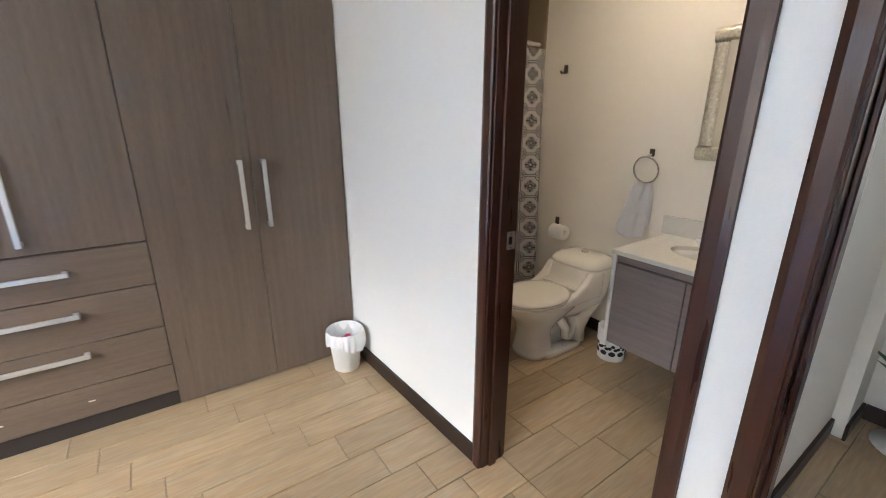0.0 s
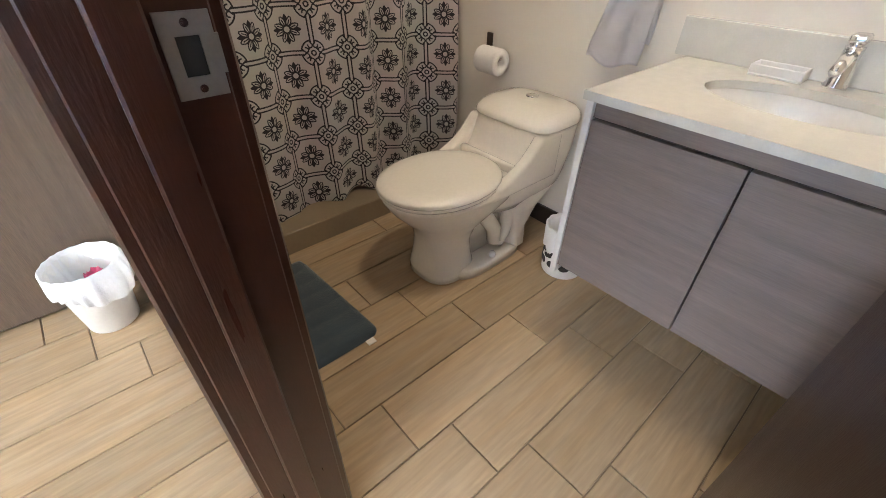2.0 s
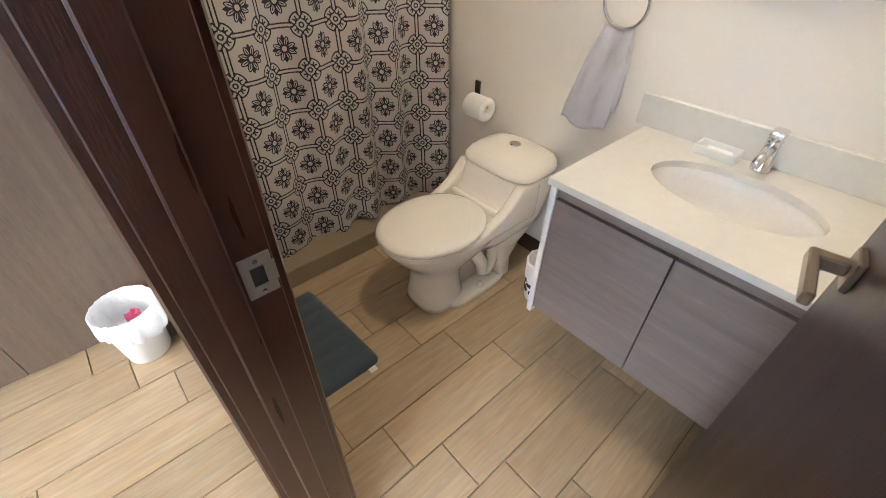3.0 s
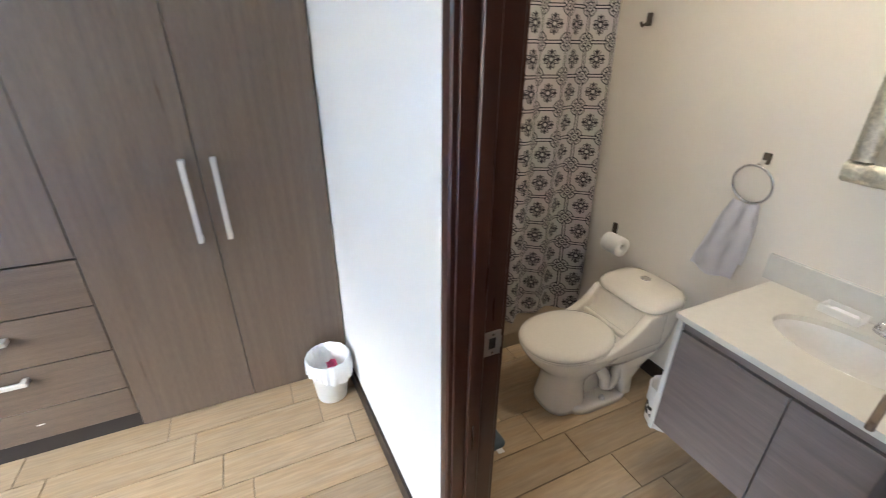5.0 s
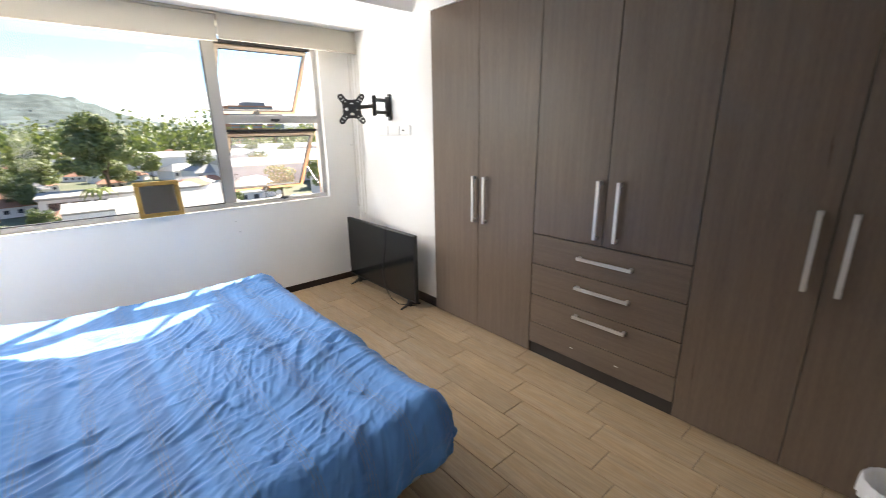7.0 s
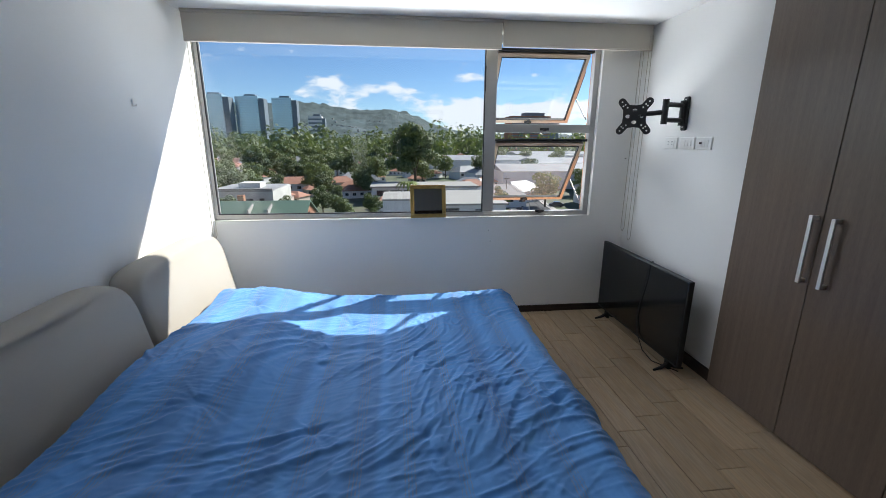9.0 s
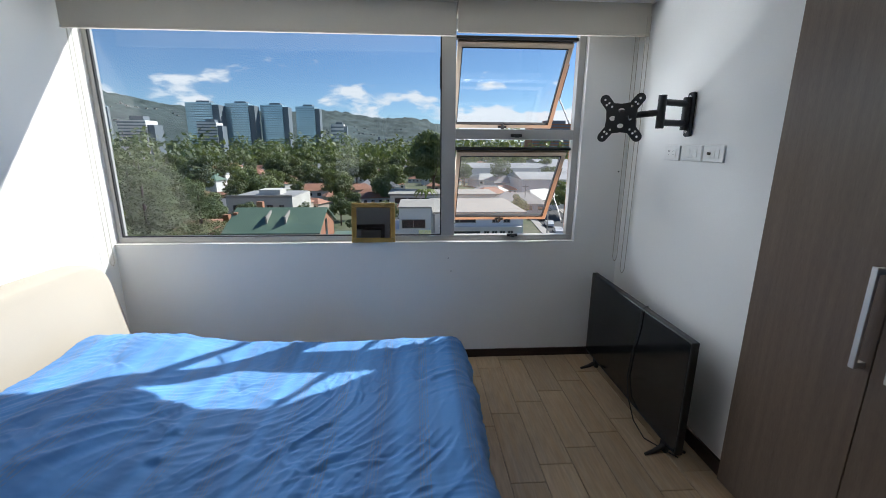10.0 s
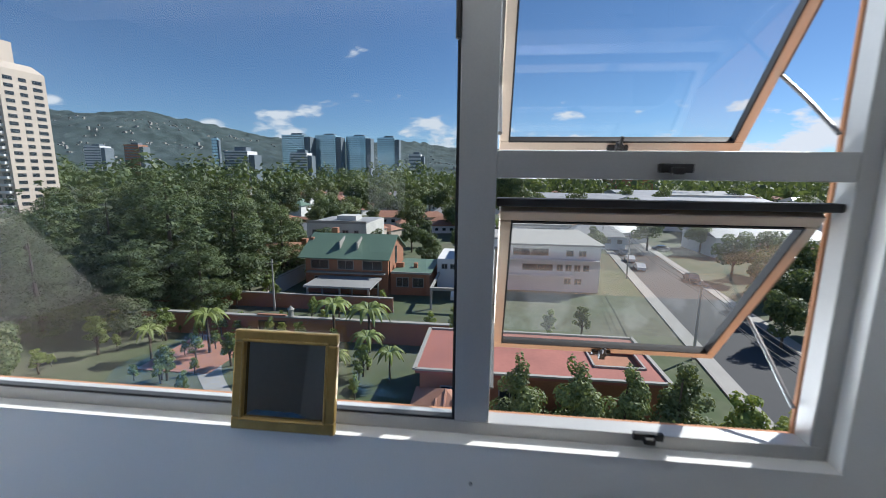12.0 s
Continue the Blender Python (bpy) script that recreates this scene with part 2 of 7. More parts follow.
M_CERAMIC = surface("bone_ceramic", (0.85, 0.80, 0.71), 0.12, scale=3, vary=0.03, bump=0.0, coat=0.5)
M_SINK = surface("white_ceramic", (0.80, 0.79, 0.77), 0.12, scale=3, vary=0.03, bump=0.0, coat=0.5)
M_QUARTZ = surface("cream_quartz", (0.68, 0.66, 0.60), 0.22, scale=30, vary=0.05, fine=220, fine_vary=0.06, bump=0.0)
M_BLIND = surface("beige_blind_fabric", (0.50, 0.46, 0.38), 0.8, scale=2, vary=0.06, fine=300, fine_vary=0.08, bump=0.2)
M_HEAD = surface("cream_upholstery", (0.44, 0.40, 0.335), 0.9, scale=3, vary=0.06, fine=400, fine_vary=0.06, bump=0.3, sheen=0.05)
M_TOWEL = surface("lilac_white_towel", (0.90, 0.885, 0.91), 0.95, scale=14, vary=0.06, fine=500, fine_vary=0.08, bump=0.2)
M_PAPER = surface("white_paper", (0.82, 0.80, 0.77), 0.9, scale=20, vary=0.04, bump=0.1)
M_MAT = surface("blue_grey_plush", (0.045, 0.068, 0.088), 0.95, scale=12, vary=0.25, fine=300, fine_vary=0.2, bump=0.6, sheen=0.5)
M_BAG = surface("white_bin_bag", (0.80, 0.80, 0.80), 0.35, scale=18, vary=0.05, fine=60, bump=0.4)
M_PINK = surface("pink_wrapper", (0.72, 0.10, 0.22), 0.4, scale=15, vary=0.2)
M_GOLD = surface("antique_gold_frame", (0.40, 0.27, 0.09), 0.35, 0.6, scale=14, vary=0.3, fine=90, fine_vary=0.15, bump=0.2)
M_MIRFRAME = surface("champagne_silver_frame", (0.62, 0.58, 0.48), 0.38, 0.6, scale=20, vary=0.2, fine=70, fine_vary=0.45, bump=1.0)
M_POT = surface("grey_green_pot", (0.13, 0.17, 0.16), 0.5, scale=6, vary=0.1)
M_LEAF = surface("aloe_green", (0.07, 0.13, 0.05), 0.45, scale=10, vary=0.3)
M_CORD = surface("beige_cord", (0.42, 0.38, 0.31), 0.7, vary=0.05)
M_SOIL = surface("soil", (0.05, 0.035, 0.025), 0.95, scale=30, vary=0.4)


def mirror_material():
    m, n, l, p = nodes_of("mirror_glass")
    p.inputs["Base Color"].default_value = (0.86, 0.88, 0.87, 1)
    p.inputs["Metallic"].default_value, p.inputs["Roughness"].default_value = 1.0, 0.01
    return m


def pane_material(name, dust):
    """Clear glass that mirrors with both its faces, under a thin film of dust."""
    m, n, l, p = nodes_of(name)
    n.remove(p)
    clear, gloss, mix, fres = n.new("ShaderNodeBsdfTransparent"), n.new("ShaderNodeBsdfGlossy"), n.new("ShaderNodeMixShader"), n.new("ShaderNodeFresnel")
    clear.inputs["Color"].default_value = (0.93, 0.95, 0.94, 1)
    gloss.inputs["Roughness"].default_value = 0.005
    fres.inputs["IOR"].default_value = 1.72
    l.new(fres.outputs["Fac"], mix.inputs["Fac"])
    film, both = n.new("ShaderNodeBsdfTranslucent"), n.new("ShaderNodeMixShader")
    film.inputs["Color"].default_value = (0.85, 0.83, 0.80, 1)
    tex, streak, amount = n.new("ShaderNodeTexCoord"), n.new("ShaderNodeTexNoise"), n.new("ShaderNodeMath")
    streak.inputs["Scale"].default_value, streak.inputs["Detail"].default_value = 5.0, 5.0
    l.new(tex.outputs["Object"], streak.inputs["Vector"])
    amount.operation = "MULTIPLY"
    amount.inputs[1].default_value = dust * 2
    l.new(streak.outputs["Fac"], amount.inputs[0])
    l.new(amount.outputs[0], both.inputs["Fac"])
    l.new(clear.outputs[0], both.inputs[1])
    l.new(film.outputs[0], both.inputs[2])
    l.new(both.outputs[0], mix.inputs[1])
    l.new(gloss.outputs[0], mix.inputs[2])
    l.new(mix.outputs[0], n["Material Output"].inputs["Surface"])
    return m


M_MIRROR, M_PANE, M_PANE_DUSTY = mirror_material(), pane_material("window_glass", 0.0), pane_material("dusty_sash_glass", 0.035)
# the dark of the reflected room is put into the mirror's tint
M_DARKMIRROR = surface("dimmed_mirror", (0.34, 0.36, 0.37), 0.04, 1.0, scale=4, vary=0.1, bump=0.0)
M_FACADE = surface("terracotta_facade", (0.42, 0.20, 0.10), 0.85, scale=3, vary=0.2, fine=40, fine_vary=0.1)

# ---- the shell: bedroom, bathroom, hall ----
XW, XWO = -4.37, -4.50          # window wall, inside and outside
YB, YT = -3.57, 0.035           # headboard wall, television wall
XP0, XP1 = 0.0, 0.115           # wall with the two doors
XBB = 1.46                      # bathroom back wall
H = 2.62

structure("floor", box(B(), XWO, YB - 0.15, -0.20, 3.4, 1.05, -0.006), M_GROUT, "grout bed under the wood-look floor tiles", "floor")
structure("ceiling", box(B(), XWO, YB - 0.15, H, 3.4, 1.05, H + 0.12), M_CEIL, "plain white painted ceiling", "ceiling")
structure("ceiling_beam", box(B(), XW, YB, 2.475, -3.31, YT, H, 0.004), M_CEIL, "white plastered ceiling beam over the window", "beam")
# window wall with its opening
ZS, ZH, YR = 0.92, 2.50, -0.302
bm = B()
box(bm, XWO, YB - 0.15, -0.1, XW, YT + 0.6, ZS)
box(bm, XWO, YB - 0.15, ZH, XW, YT + 0.6, H)
box(bm, XWO, YR, ZS, XW, YT + 0.6, ZH)
box(bm, XWO, YB - 0.15, ZS, XW, YB, ZH)
structure("wall_west", bm, M_WALL, "white plastered wall under and beside the window", "wall")
bm = B()
box(bm, -4.57, YB - 0.15, -4.0, XWO - 0.002, YT + 3.0, ZS - 0.01)
box(bm, -4.57, YB - 0.15, ZH + 0.13, XWO - 0.002, YT + 3.0, H + 1.5)
box(bm, -4.512, YB - 0.15, ZH, XWO - 0.002, YT + 3.0, ZH + 0.13)
box(bm, -4.512, YR - 0.035, ZS - 0.01, XWO - 0.002, YT + 3.0, ZH)
structure("facade", bm, M_FACADE, "terracotta-coloured outer face of the building", "facade")
structure("wall_south", box(B(), XW, YB - 0.15, -0.1, XP1, YB, H), M_WALL, "white plastered wall behind the bed", "wall")
bm = B()
box(bm, XW, YT, -0.1, -3.05, YT + 0.12, H)
box(bm, -3.05, -0.005, 2.435, -0.03, 0.115, H)
box(bm, -3.05, 0.62, -0.1, XP0, 0.72, H)
structure("wall_north", bm, M_WALL, "white plastered wall round the built-in wardrobe", "wall")
# wall with the doors: the first stretch stands a little out of square
Y1, Y2, Y3, Y4 = -1.213, -1.895, -2.100, -2.880   # jamb faces
bm = B()
prism(bm, [(-0.047, 0.72), (-0.047, 0.0), (XP0, Y1 + 0.022), (XP1, Y1 + 0.022), (XP1, 0.72)], "z", -0.1, H)
box(bm, XP0, Y3 + 0.022, -0.1, XP1, Y2 - 0.022, H)
box(bm, XP0, YB, -0.1, XP1, Y4 - 0.022, H)
box(bm, XP0, Y2 - 0.022, 2.07, XP1, Y1 + 0.022, H)
box(bm, XP0, Y4 - 0.022, 2.07, XP1, Y3 + 0.022, H)
structure("wall_east", bm, M_WALL, "white plastered wall with two dark wooden door frames", "wall")
# bathroom shell
structure("wall_bath_back", box(B(), XBB, -1.985, -0.1, XBB + 0.1, 1.05, H), M_BATHWALL, "cream painted bathroom wall", "wall")
structure("wall_bath_side", box(B(), XP1, -1.985, -0.1, XBB, -1.90, H), M_BATHWALL, "cream painted wall between bathroom and hall", "wall")
structure("wall_shower_back", box(B(), XP1, 0.90, -0.1, XBB, 1.05, H), M_SHOWER, "brown tiled shower wall", "wall")
bm = B()
box(bm, XBB - 0.012, -0.07, 0.0, XBB, 0.90, H)
box(bm, XP1, -0.07, 0.0, XP1 + 0.012, 0.90, H)
structure("shower_tiling", bm, M_SHOWER, "brown tiles on the shower walls", "wall tiles")
structure("shower_kerb", box(B(), XP1, -0.205, -0.005, XBB, -0.03, 0.10, 0.006, 2), M_SHOWER, "low brown tiled shower kerb", "kerb")
# hall
bm = B()
box(bm, XP1, -4.9, -0.1, 3.4, -4.75, H)
box(bm, 1.78, -2.7, -0.1, 1.90, -1.985, H)
box(bm, 3.3, -4.75, -0.1, 3.4, -1.985, 0.9)
box(bm, 3.3, -4.75, 2.1, 3.4, -1.985, H)
box(bm, 1.50, -2.04, -0.1, 1.78, -1.985, H)
box(bm, XBB + 0.1, -1.985, -0.1, 3.4, -1.90, H)
# cream in place of white: the hall's warm light is put into the colour
structure("wall_hall", bm, M_BATHWALL, "white plastered hall walls, tinted cream for warm light", "wall")
structure("wall_hall_south", box(B(), 0.0, -4.75, -0.1, XP1, YB, H), M_WALL, "white plastered hall wall", "wall")
structure("floor_hall", box(B(), XP1, -4.9, -0.2, 3.4, -3.73, -0.006), M_GROUT, "hall floor", "floor")
structure("ceiling_hall", box(B(), XP1, -4.9, H, 3.4, -3.73, H + 0.12), M_CEIL, "white hall ceiling", "ceiling")

# baseboards
def baseboard(name, x0, y0, x1, y1):
    structure(name, box(B(), x0, y0, 0.0, x1, y1, 0.085, 0.004, 2), M_BASE, "dark brown wooden baseboard", "baseboard")
structure("baseboard_west", box(B(), XW, YB, 0.0, XW + 0.014, YT, 0.064, 0.004, 2), M_BASE, "dark brown wooden baseboard", "baseboard")
baseboard("baseboard_south", XW + 0.014, YB, XP0, YB + 0.014)
baseboard("baseboard_north", XW + 0.014, YT - 0.014, -3.052, YT)
bm = B()
prism(bm, [(-0.061, -0.002), (-0.047, -0.002), (XP0, Y1 + 0.055), (XP0 - 0.014, Y1 + 0.055)], "z", 0.0, 0.085)
structure("baseboard_east", bm, M_BASE, "dark brown wooden baseboard beside the door", "baseboard")
baseboard("baseboard_bath", XBB - 0.014, -1.90, XBB, -0.205)
baseboard("baseboard_hall", XP1, -2.0, 1.50, -1.985)
baseboard("baseboard_hall_pier", 1.486, -2.054, 1.78, -2.04)
baseboard("baseboard_hall_end", 1.766, -2.7, 1.78, -2.054)


# ---- doors ----
def door_frame(name, ya, yb, label, strike):
    """Jambs, stops and casings round an opening from ya (far) to yb (near), in the wall between XP0 and XP1."""
    d = tagged(thing(name, ((XP0 + XP1) / 2, (ya + yb) / 2, 0), label, "door frame"), kind="structure")
    for y, s in ((ya, 1), (yb, -1)):
        part("jamb", box(B(), XP0 - 0.004, y, 0, XP1 + 0.004, y + s * 0.022, 2.07, 0.002), M_FRAME, d)
        part("door_stop", box(B(), XP0 + 0.030, y - s * 0.012, 0, XP0 + 0.068, y, 2.05, 0.003), M_FRAME, d)
        for x, k in ((XP0 - 0.004, -1), (XP1 + 0.004, 1)):
            prof = [(x, y + s * 0.006), (x + k * 0.010, y + s * 0.006), (x + k * 0.014, y + s * 0.012), (x + k * 0.014, y + s * 0.040), (x + k * 0.008, y + s * 0.056), (x, y + s * 0.058)]
            part("casing", prism(B(), prof, "z", 0, 2.128), M_FRAME, d)
    part("head_jamb", box(B(), XP0 - 0.004, yb, 2.05, XP1 + 0.004, ya, 2.07, 0.002), M_FRAME, d)
    for x in (XP0 - 0.018, XP1 + 0.004):
        part("head_casing", box(B(), x, yb - 0.058, 2.07, x + 0.014, ya + 0.058, 2.128, 0.003), M_FRAME, d)
    if strike:
        ys, zc, xc = ya, 1.0, 0.094
        bm = B()
        box(bm, xc - 0.021, ys - 0.003, zc - 0.034, xc + 0.021, ys, zc - 0.016)
        box(bm, xc - 0.021, ys - 0.003, zc + 0.016, xc + 0.021, ys, zc + 0.034)
        box(bm, xc - 0.021, ys - 0.003, zc - 0.016, xc - 0.010, ys, zc + 0.016)
        box(bm, xc + 0.009, ys - 0.003, zc - 0.016, xc + 0.024, ys, zc + 0.016)
        plate = part("strike_plate", bm, M_NICKEL, d, "brushed nickel strike plate with a latch hole")
        part("latch_hole", box(B(), xc - 0.0105, ys - 0.0012, zc - 0.0165, xc + 0.0095, ys - 0.0002, zc + 0.0165), M_RUBBER, d)
        for dz in (-0.026, 0.026):
            part("screw", lathe(B(), [(0.0, 0.0), (0.0035, 0.0), (0.0035, 0.001), (0, 0.0016)], 10), M_CHROME, d).matrix_basis = Matrix.Translation((xc, ys - 0.003, zc + dz)) @ Matrix.Rotation(radians(90), 4, "X")
    return d


door_frame("door_1", Y1, Y2, "red-brown stained wooden bathroom door frame", True)
door_frame("door_2", Y3, Y4, "red-brown stained wooden frame of the hall door", True)
structure("door_seal", box(B(), 0.068, Y3 - 0.010, 0, 0.078, Y3, 2.05), M_RUBBER, "black rubber seal in the hall door frame", "seal")

# bathroom door leaf, open against the side wall
leaf_dir = Vector((0.63, 0.115, 0)).normalized()
leaf = thing("bathroom_door", (0.118, -1.888, 0), "dark brown wooden bathroom door standing open", "door")
L = Matrix.Translation((0.118, -1.888, 0)) @ Matrix.Rotation(math.atan2(leaf_dir.y, leaf_dir.x), 4, "Z")


def leafed(bm):
    bmesh.ops.transform(bm, verts=bm.verts, matrix=L)
    return bm


part("leaf", leafed(box(B(), 0.0, 0.0, 0.012, 0.655, 0.040, 2.045, 0.002)), M_DOOR, leaf)
for z in (0.25, 1.10, 1.85):
    hinge = part("hinge", leafed(box(B(), -0.003, 0.004, z - 0.05, 0.0, 0.038, z + 0.05, 0.001)), M_STEEL, leaf, "brushed steel butt hinge")
    for dz in (-0.036, -0.012, 0.012, 0.036):
        yc = 0.022 + (0.006 if dz in (-0.012, 0.036) else -0.004)
        sc = tube(B(), [(-0.003, yc, z + dz), (-0.0042, yc, z + dz), (-0.0050, yc, z + dz)], [0.0052, 0.0050, 0.0030], 14)
        part("screw", leafed(sc), M_CHROME, hinge)
    part("knuckle", leafed(tube(B(), [(-0.004, -0.004, z - 0.05), (-0.004, -0.004, z + 0.05)], 0.006, 10)), M_STEEL, hinge)
for s, y0 in ((1, 0.040), (-1, 0.0)):
    bm = box(B(), 0.572, y0, 0.985, 0.622, y0 + s * 0.010, 1.035, 0.002)
    rose = part("rose", leafed(bm), M_LEVER, leaf, "square bronze-toned rose")
    bm = B()
    box(bm, 0.586, y0 + s * 0.010, 0.999, 0.608, y0 + s * 0.052, 1.021, 0.003)
    box(bm, 0.490, y0 + s * 0.044, 0.999, 0.608, y0 + s * 0.058, 1.021, 0.003)
    part("lever", leafed(bm), M_LEVER, rose)

# ---- window ----
win = tagged(thing("window_1", (-4.44, -1.93, ZS), "wide grey aluminium window with two open top-hung sashes", "window"), kind="structure")
XF0, XF1 = -4.475, -4.415
MY0, MY1 = -1.287, -1.190


def rail(name, y0, z0, y1, z1, x0=XF0, x1=XF1, mat=None, parent=None):
    return part(name, box(B(), x0, y0, z0, x1, y1, z1, 0.003, 2), mat or M_ALU, parent or win)


def sheet(x, y0, z0, y1, z1):
    """A single glazing sheet that faces the room."""
    bm = B()
    bm.faces.new([bm.verts.new(q) for q in ((x, y0, z0), (x, y1, z0), (x, y1, z1), (x, y0, z1))])
    return bm


rail("bottom_rail", YB, ZS + 0.002, YR, 0.962)
rail("top_rail", YB, 2.462, MY0, ZH - 0.002)
rail("top_rail", MY1, 2.355, YR, ZH - 0.002)
rail("side_rail", YB, 0.962, -3.540, 2.462)
rail("side_rail", -0.350, 0.962, YR, 2.355)
rail("mullion", MY0, 0.962, MY1, ZH - 0.002)
rail("transom", MY1, 1.648, -0.350, 1.718)
part("pane", sheet(-4.445, -3.548, 0.955, -1.28, 2.467), M_PANE, win, "clear fixed glass pane").visible_shadow = False
bm = B()
for y0, z0, y1, z1 in ((-3.540, 0.962, MY0, 0.970), (-3.540, 2.452, MY0, 2.462), (-3.540, 0.970, -3.532, 2.452), (MY0 - 0.008, 0.970, MY0, 2.452)):
    box(bm, -4.440, y0, z0, -4.418, y1, z1)
part("gasket", bm, M_RUBBER, win, "black rubber glazing gasket")
structure("window_sill", box(B(), XWO, YB, ZS - 0.004, XW + 0.004, YR, ZS + 0.002), M_WALL, "white painted window reveal", "sill")
part("drain_cap", box(B(), XF1, -1.300, 1.98, XF1 + 0.012, -1.286, 2.18, 0.003), M_RUBBER, win, "black strip on the mullion")


def sash(z_top, z_low, x_low, y0, y1):
    """A top-hung sash that has slid down and swung out at the bottom."""
    x_top = -4.452
    d = Vector((x_low - x_top, 0, z_low - z_top))
    h = d.length
    ang = math.atan2(-(x_low - x_top), z_top - z_low)
    m = Matrix.Translation((x_top, 0, z_top)) @ Matrix.Rotation(ang, 4, "Y")
    s = part("sash", B_frame(h, y0, y1, m), M_SASH, win, "champagne aluminium sash standing open")
    for bmx in (sheet(-0.013, y0 + 0.030, -h + 0.032, y1 - 0.030, -0.030),):
        bmesh.ops.transform(bmx, verts=bmx.verts, matrix=m)
        g = part("pane", bmx, M_PANE_DUSTY if z_top < 2 else M_PANE, s, "dusty glass pane" if z_top < 2 else "clear glass pane")
        g.visible_shadow = False
    bmx = B()
    for a in ((y0 + 0.032, -h + 0.034, y1 - 0.032, -h + 0.040), (y0 + 0.032, -0.040, y1 - 0.032, -0.034), (y0 + 0.032, -h + 0.04, y0 + 0.037, -0.04), (y1 - 0.037, -h + 0.04, y1 - 0.032, -0.04)):
        box(bmx, -0.026, a[0], a[1], 0.0015, a[2], a[3])
    bmesh.ops.transform(bmx, verts=bmx.verts, matrix=m)
    part("gasket", bmx, M_RUBBER, s)
    # handle on the lower rail
    yc = (y0 + y1) / 2
    bmx = B()
    box(bmx, 0.0, yc - 0.035, -h + 0.008, 0.014, yc + 0.035, -h + 0.026, 0.004, 2)
    box(bmx, 0.010, yc - 0.012, -h + 0.004, 0.032, yc + 0.012, -h + 0.045, 0.004, 2)
    box(bmx, 0.022, yc - 0.006, -h + 0.030, 0.034, yc + 0.006, -h + 0.075, 0.004, 2)
    bmesh.ops.transform(bmx, verts=bmx.verts, matrix=m)
    part("handle", bmx, M_BLACK, s, "black sash handle")
    # friction stays on both sides
    for y in (y0 - 0.006, y1 + 0.006):
        a = m @ Vector((-0.012, y, -h * 0.22))
        b = m @ Vector((-0.012, y, -h * 0.62))
        foot = Vector((-4.47, y, z_top - 0.52))
        part("stay", tube(B(), [a, (a + b) / 2, b], 0.006, 6), M_STAY, s, "grey steel friction stay")
        part("stay", tube(B(), [b, (b + foot) / 2 + Vector((0, 0, 0.004)), foot], 0.006, 6), M_STAY, s)


def B_frame(h, y0, y1, m):
    bm = B()
    t, w = 0.034, 0.036
    box(bm, -0.028, y0, -t, 0.0, y1, 0.0, 0.003)
    box(bm, -0.028, y0, -h, 0.0, y1, -h + w, 0.003)
    box(bm, -0.028, y0, -h + w, 0.0, y0 + t, -t, 0.003)
    box(bm, -0.028, y1 - t, -h + w, 0.0, y1, -t, 0.003)
    bmesh.ops.transform(bm, verts=bm.verts, matrix=m)
    return bm


sash(1.560, 1.000, -4.870, -1.178, -0.372)
sash(2.285, 1.745, -4.870, -1.178, -0.372)
for z in (1.575, 2.300):
    part("hinge_track", box(B(), -4.475, -1.188, z, -4.43, -0.352, z + 0.022, 0.003), M_RUBBER, win, "dark hinge rail")
for z in (0.962, 1.676):
    bm = B()
    box(bm, XF1, -0.80, z - 0.010, XF1 + 0.016, -0.72, z + 0.012, 0.004, 2)
    box(bm, XF1 + 0.012, -0.775, z - 0.014, XF1 + 0.030, -0.745, z + 0.004, 0.004, 2)
    part("catch", bm, M_BLACK, win, "black window catch")

# roller blinds under the beam
blind = thing("roller_blind", (-4.27, -2.37, 2.26), "wide beige fabric roller blind drawn up over the window", "blind", "blinds over the window")
part("fabric", box(B(), -4.215, -3.535, 2.272, -4.205, -1.212, 2.475, 0.002), M_BLIND, blind)
part("cassette", box(B(), -4.345, -3.535, 2.395, -4.222, -1.212, 2.474, 0.006, 2), M_BLIND, blind)
part("bottom_bar", box(B(), -4.225, -3.535, 2.262, -4.198, -1.212, 2.276, 0.004, 2), M_BLIND, blind)
part("head_strip", box(B(), -4.226, -3.535, 2.452, -4.190, -1.205, 2.474, 0.003, 2), M_BLIND, blind)
blind = thing("roller_blind", (-4.27, -0.6, 2.28), "narrow beige fabric roller blind drawn up over the sashes", "blind", "blinds over the window")
part("fabric", box(B(), -4.220, -1.200, 2.292, -4.210, 0.020, 2.475, 0.002), M_BLIND, blind)
part("cassette", box(B(), -4.345, -1.200, 2.395, -4.222, 0.020, 2.474, 0.006, 2), M_BLIND, blind)
part("bottom_bar", box(B(), -4.228, -1.200, 2.283, -4.204, 0.022, 2.296, 0.004, 2), M_BLIND, blind)


def cord(name, x, y, z0, z1, label):
    c = thing(name, (x, y, z0), label, "blind cord")
    for dy in (-0.012, 0.012):
        part("strand", tube(B(), [(x, y + dy, z1), (x + 0.004, y + dy * 1.2, (z0 + z1) / 2), (x, y + dy * 1.3, z0 + 0.03), (x, y + dy * 0.5, z0 + 0.005), (x, y, z0)], 0.0022, 6), M_CORD, c)


cord("blind_cord", -4.24, -0.04, 0.80, 2.40, "beige looped blind cord hanging beside the window")
cord("blind_cord", -4.20, 0.005, 0.72, 2.40, "long beige looped blind cord against the wall")
cord("blind_cord", -4.25, -3.52, 0.80, 2.40, "beige looped blind cord in the corner by the bed")


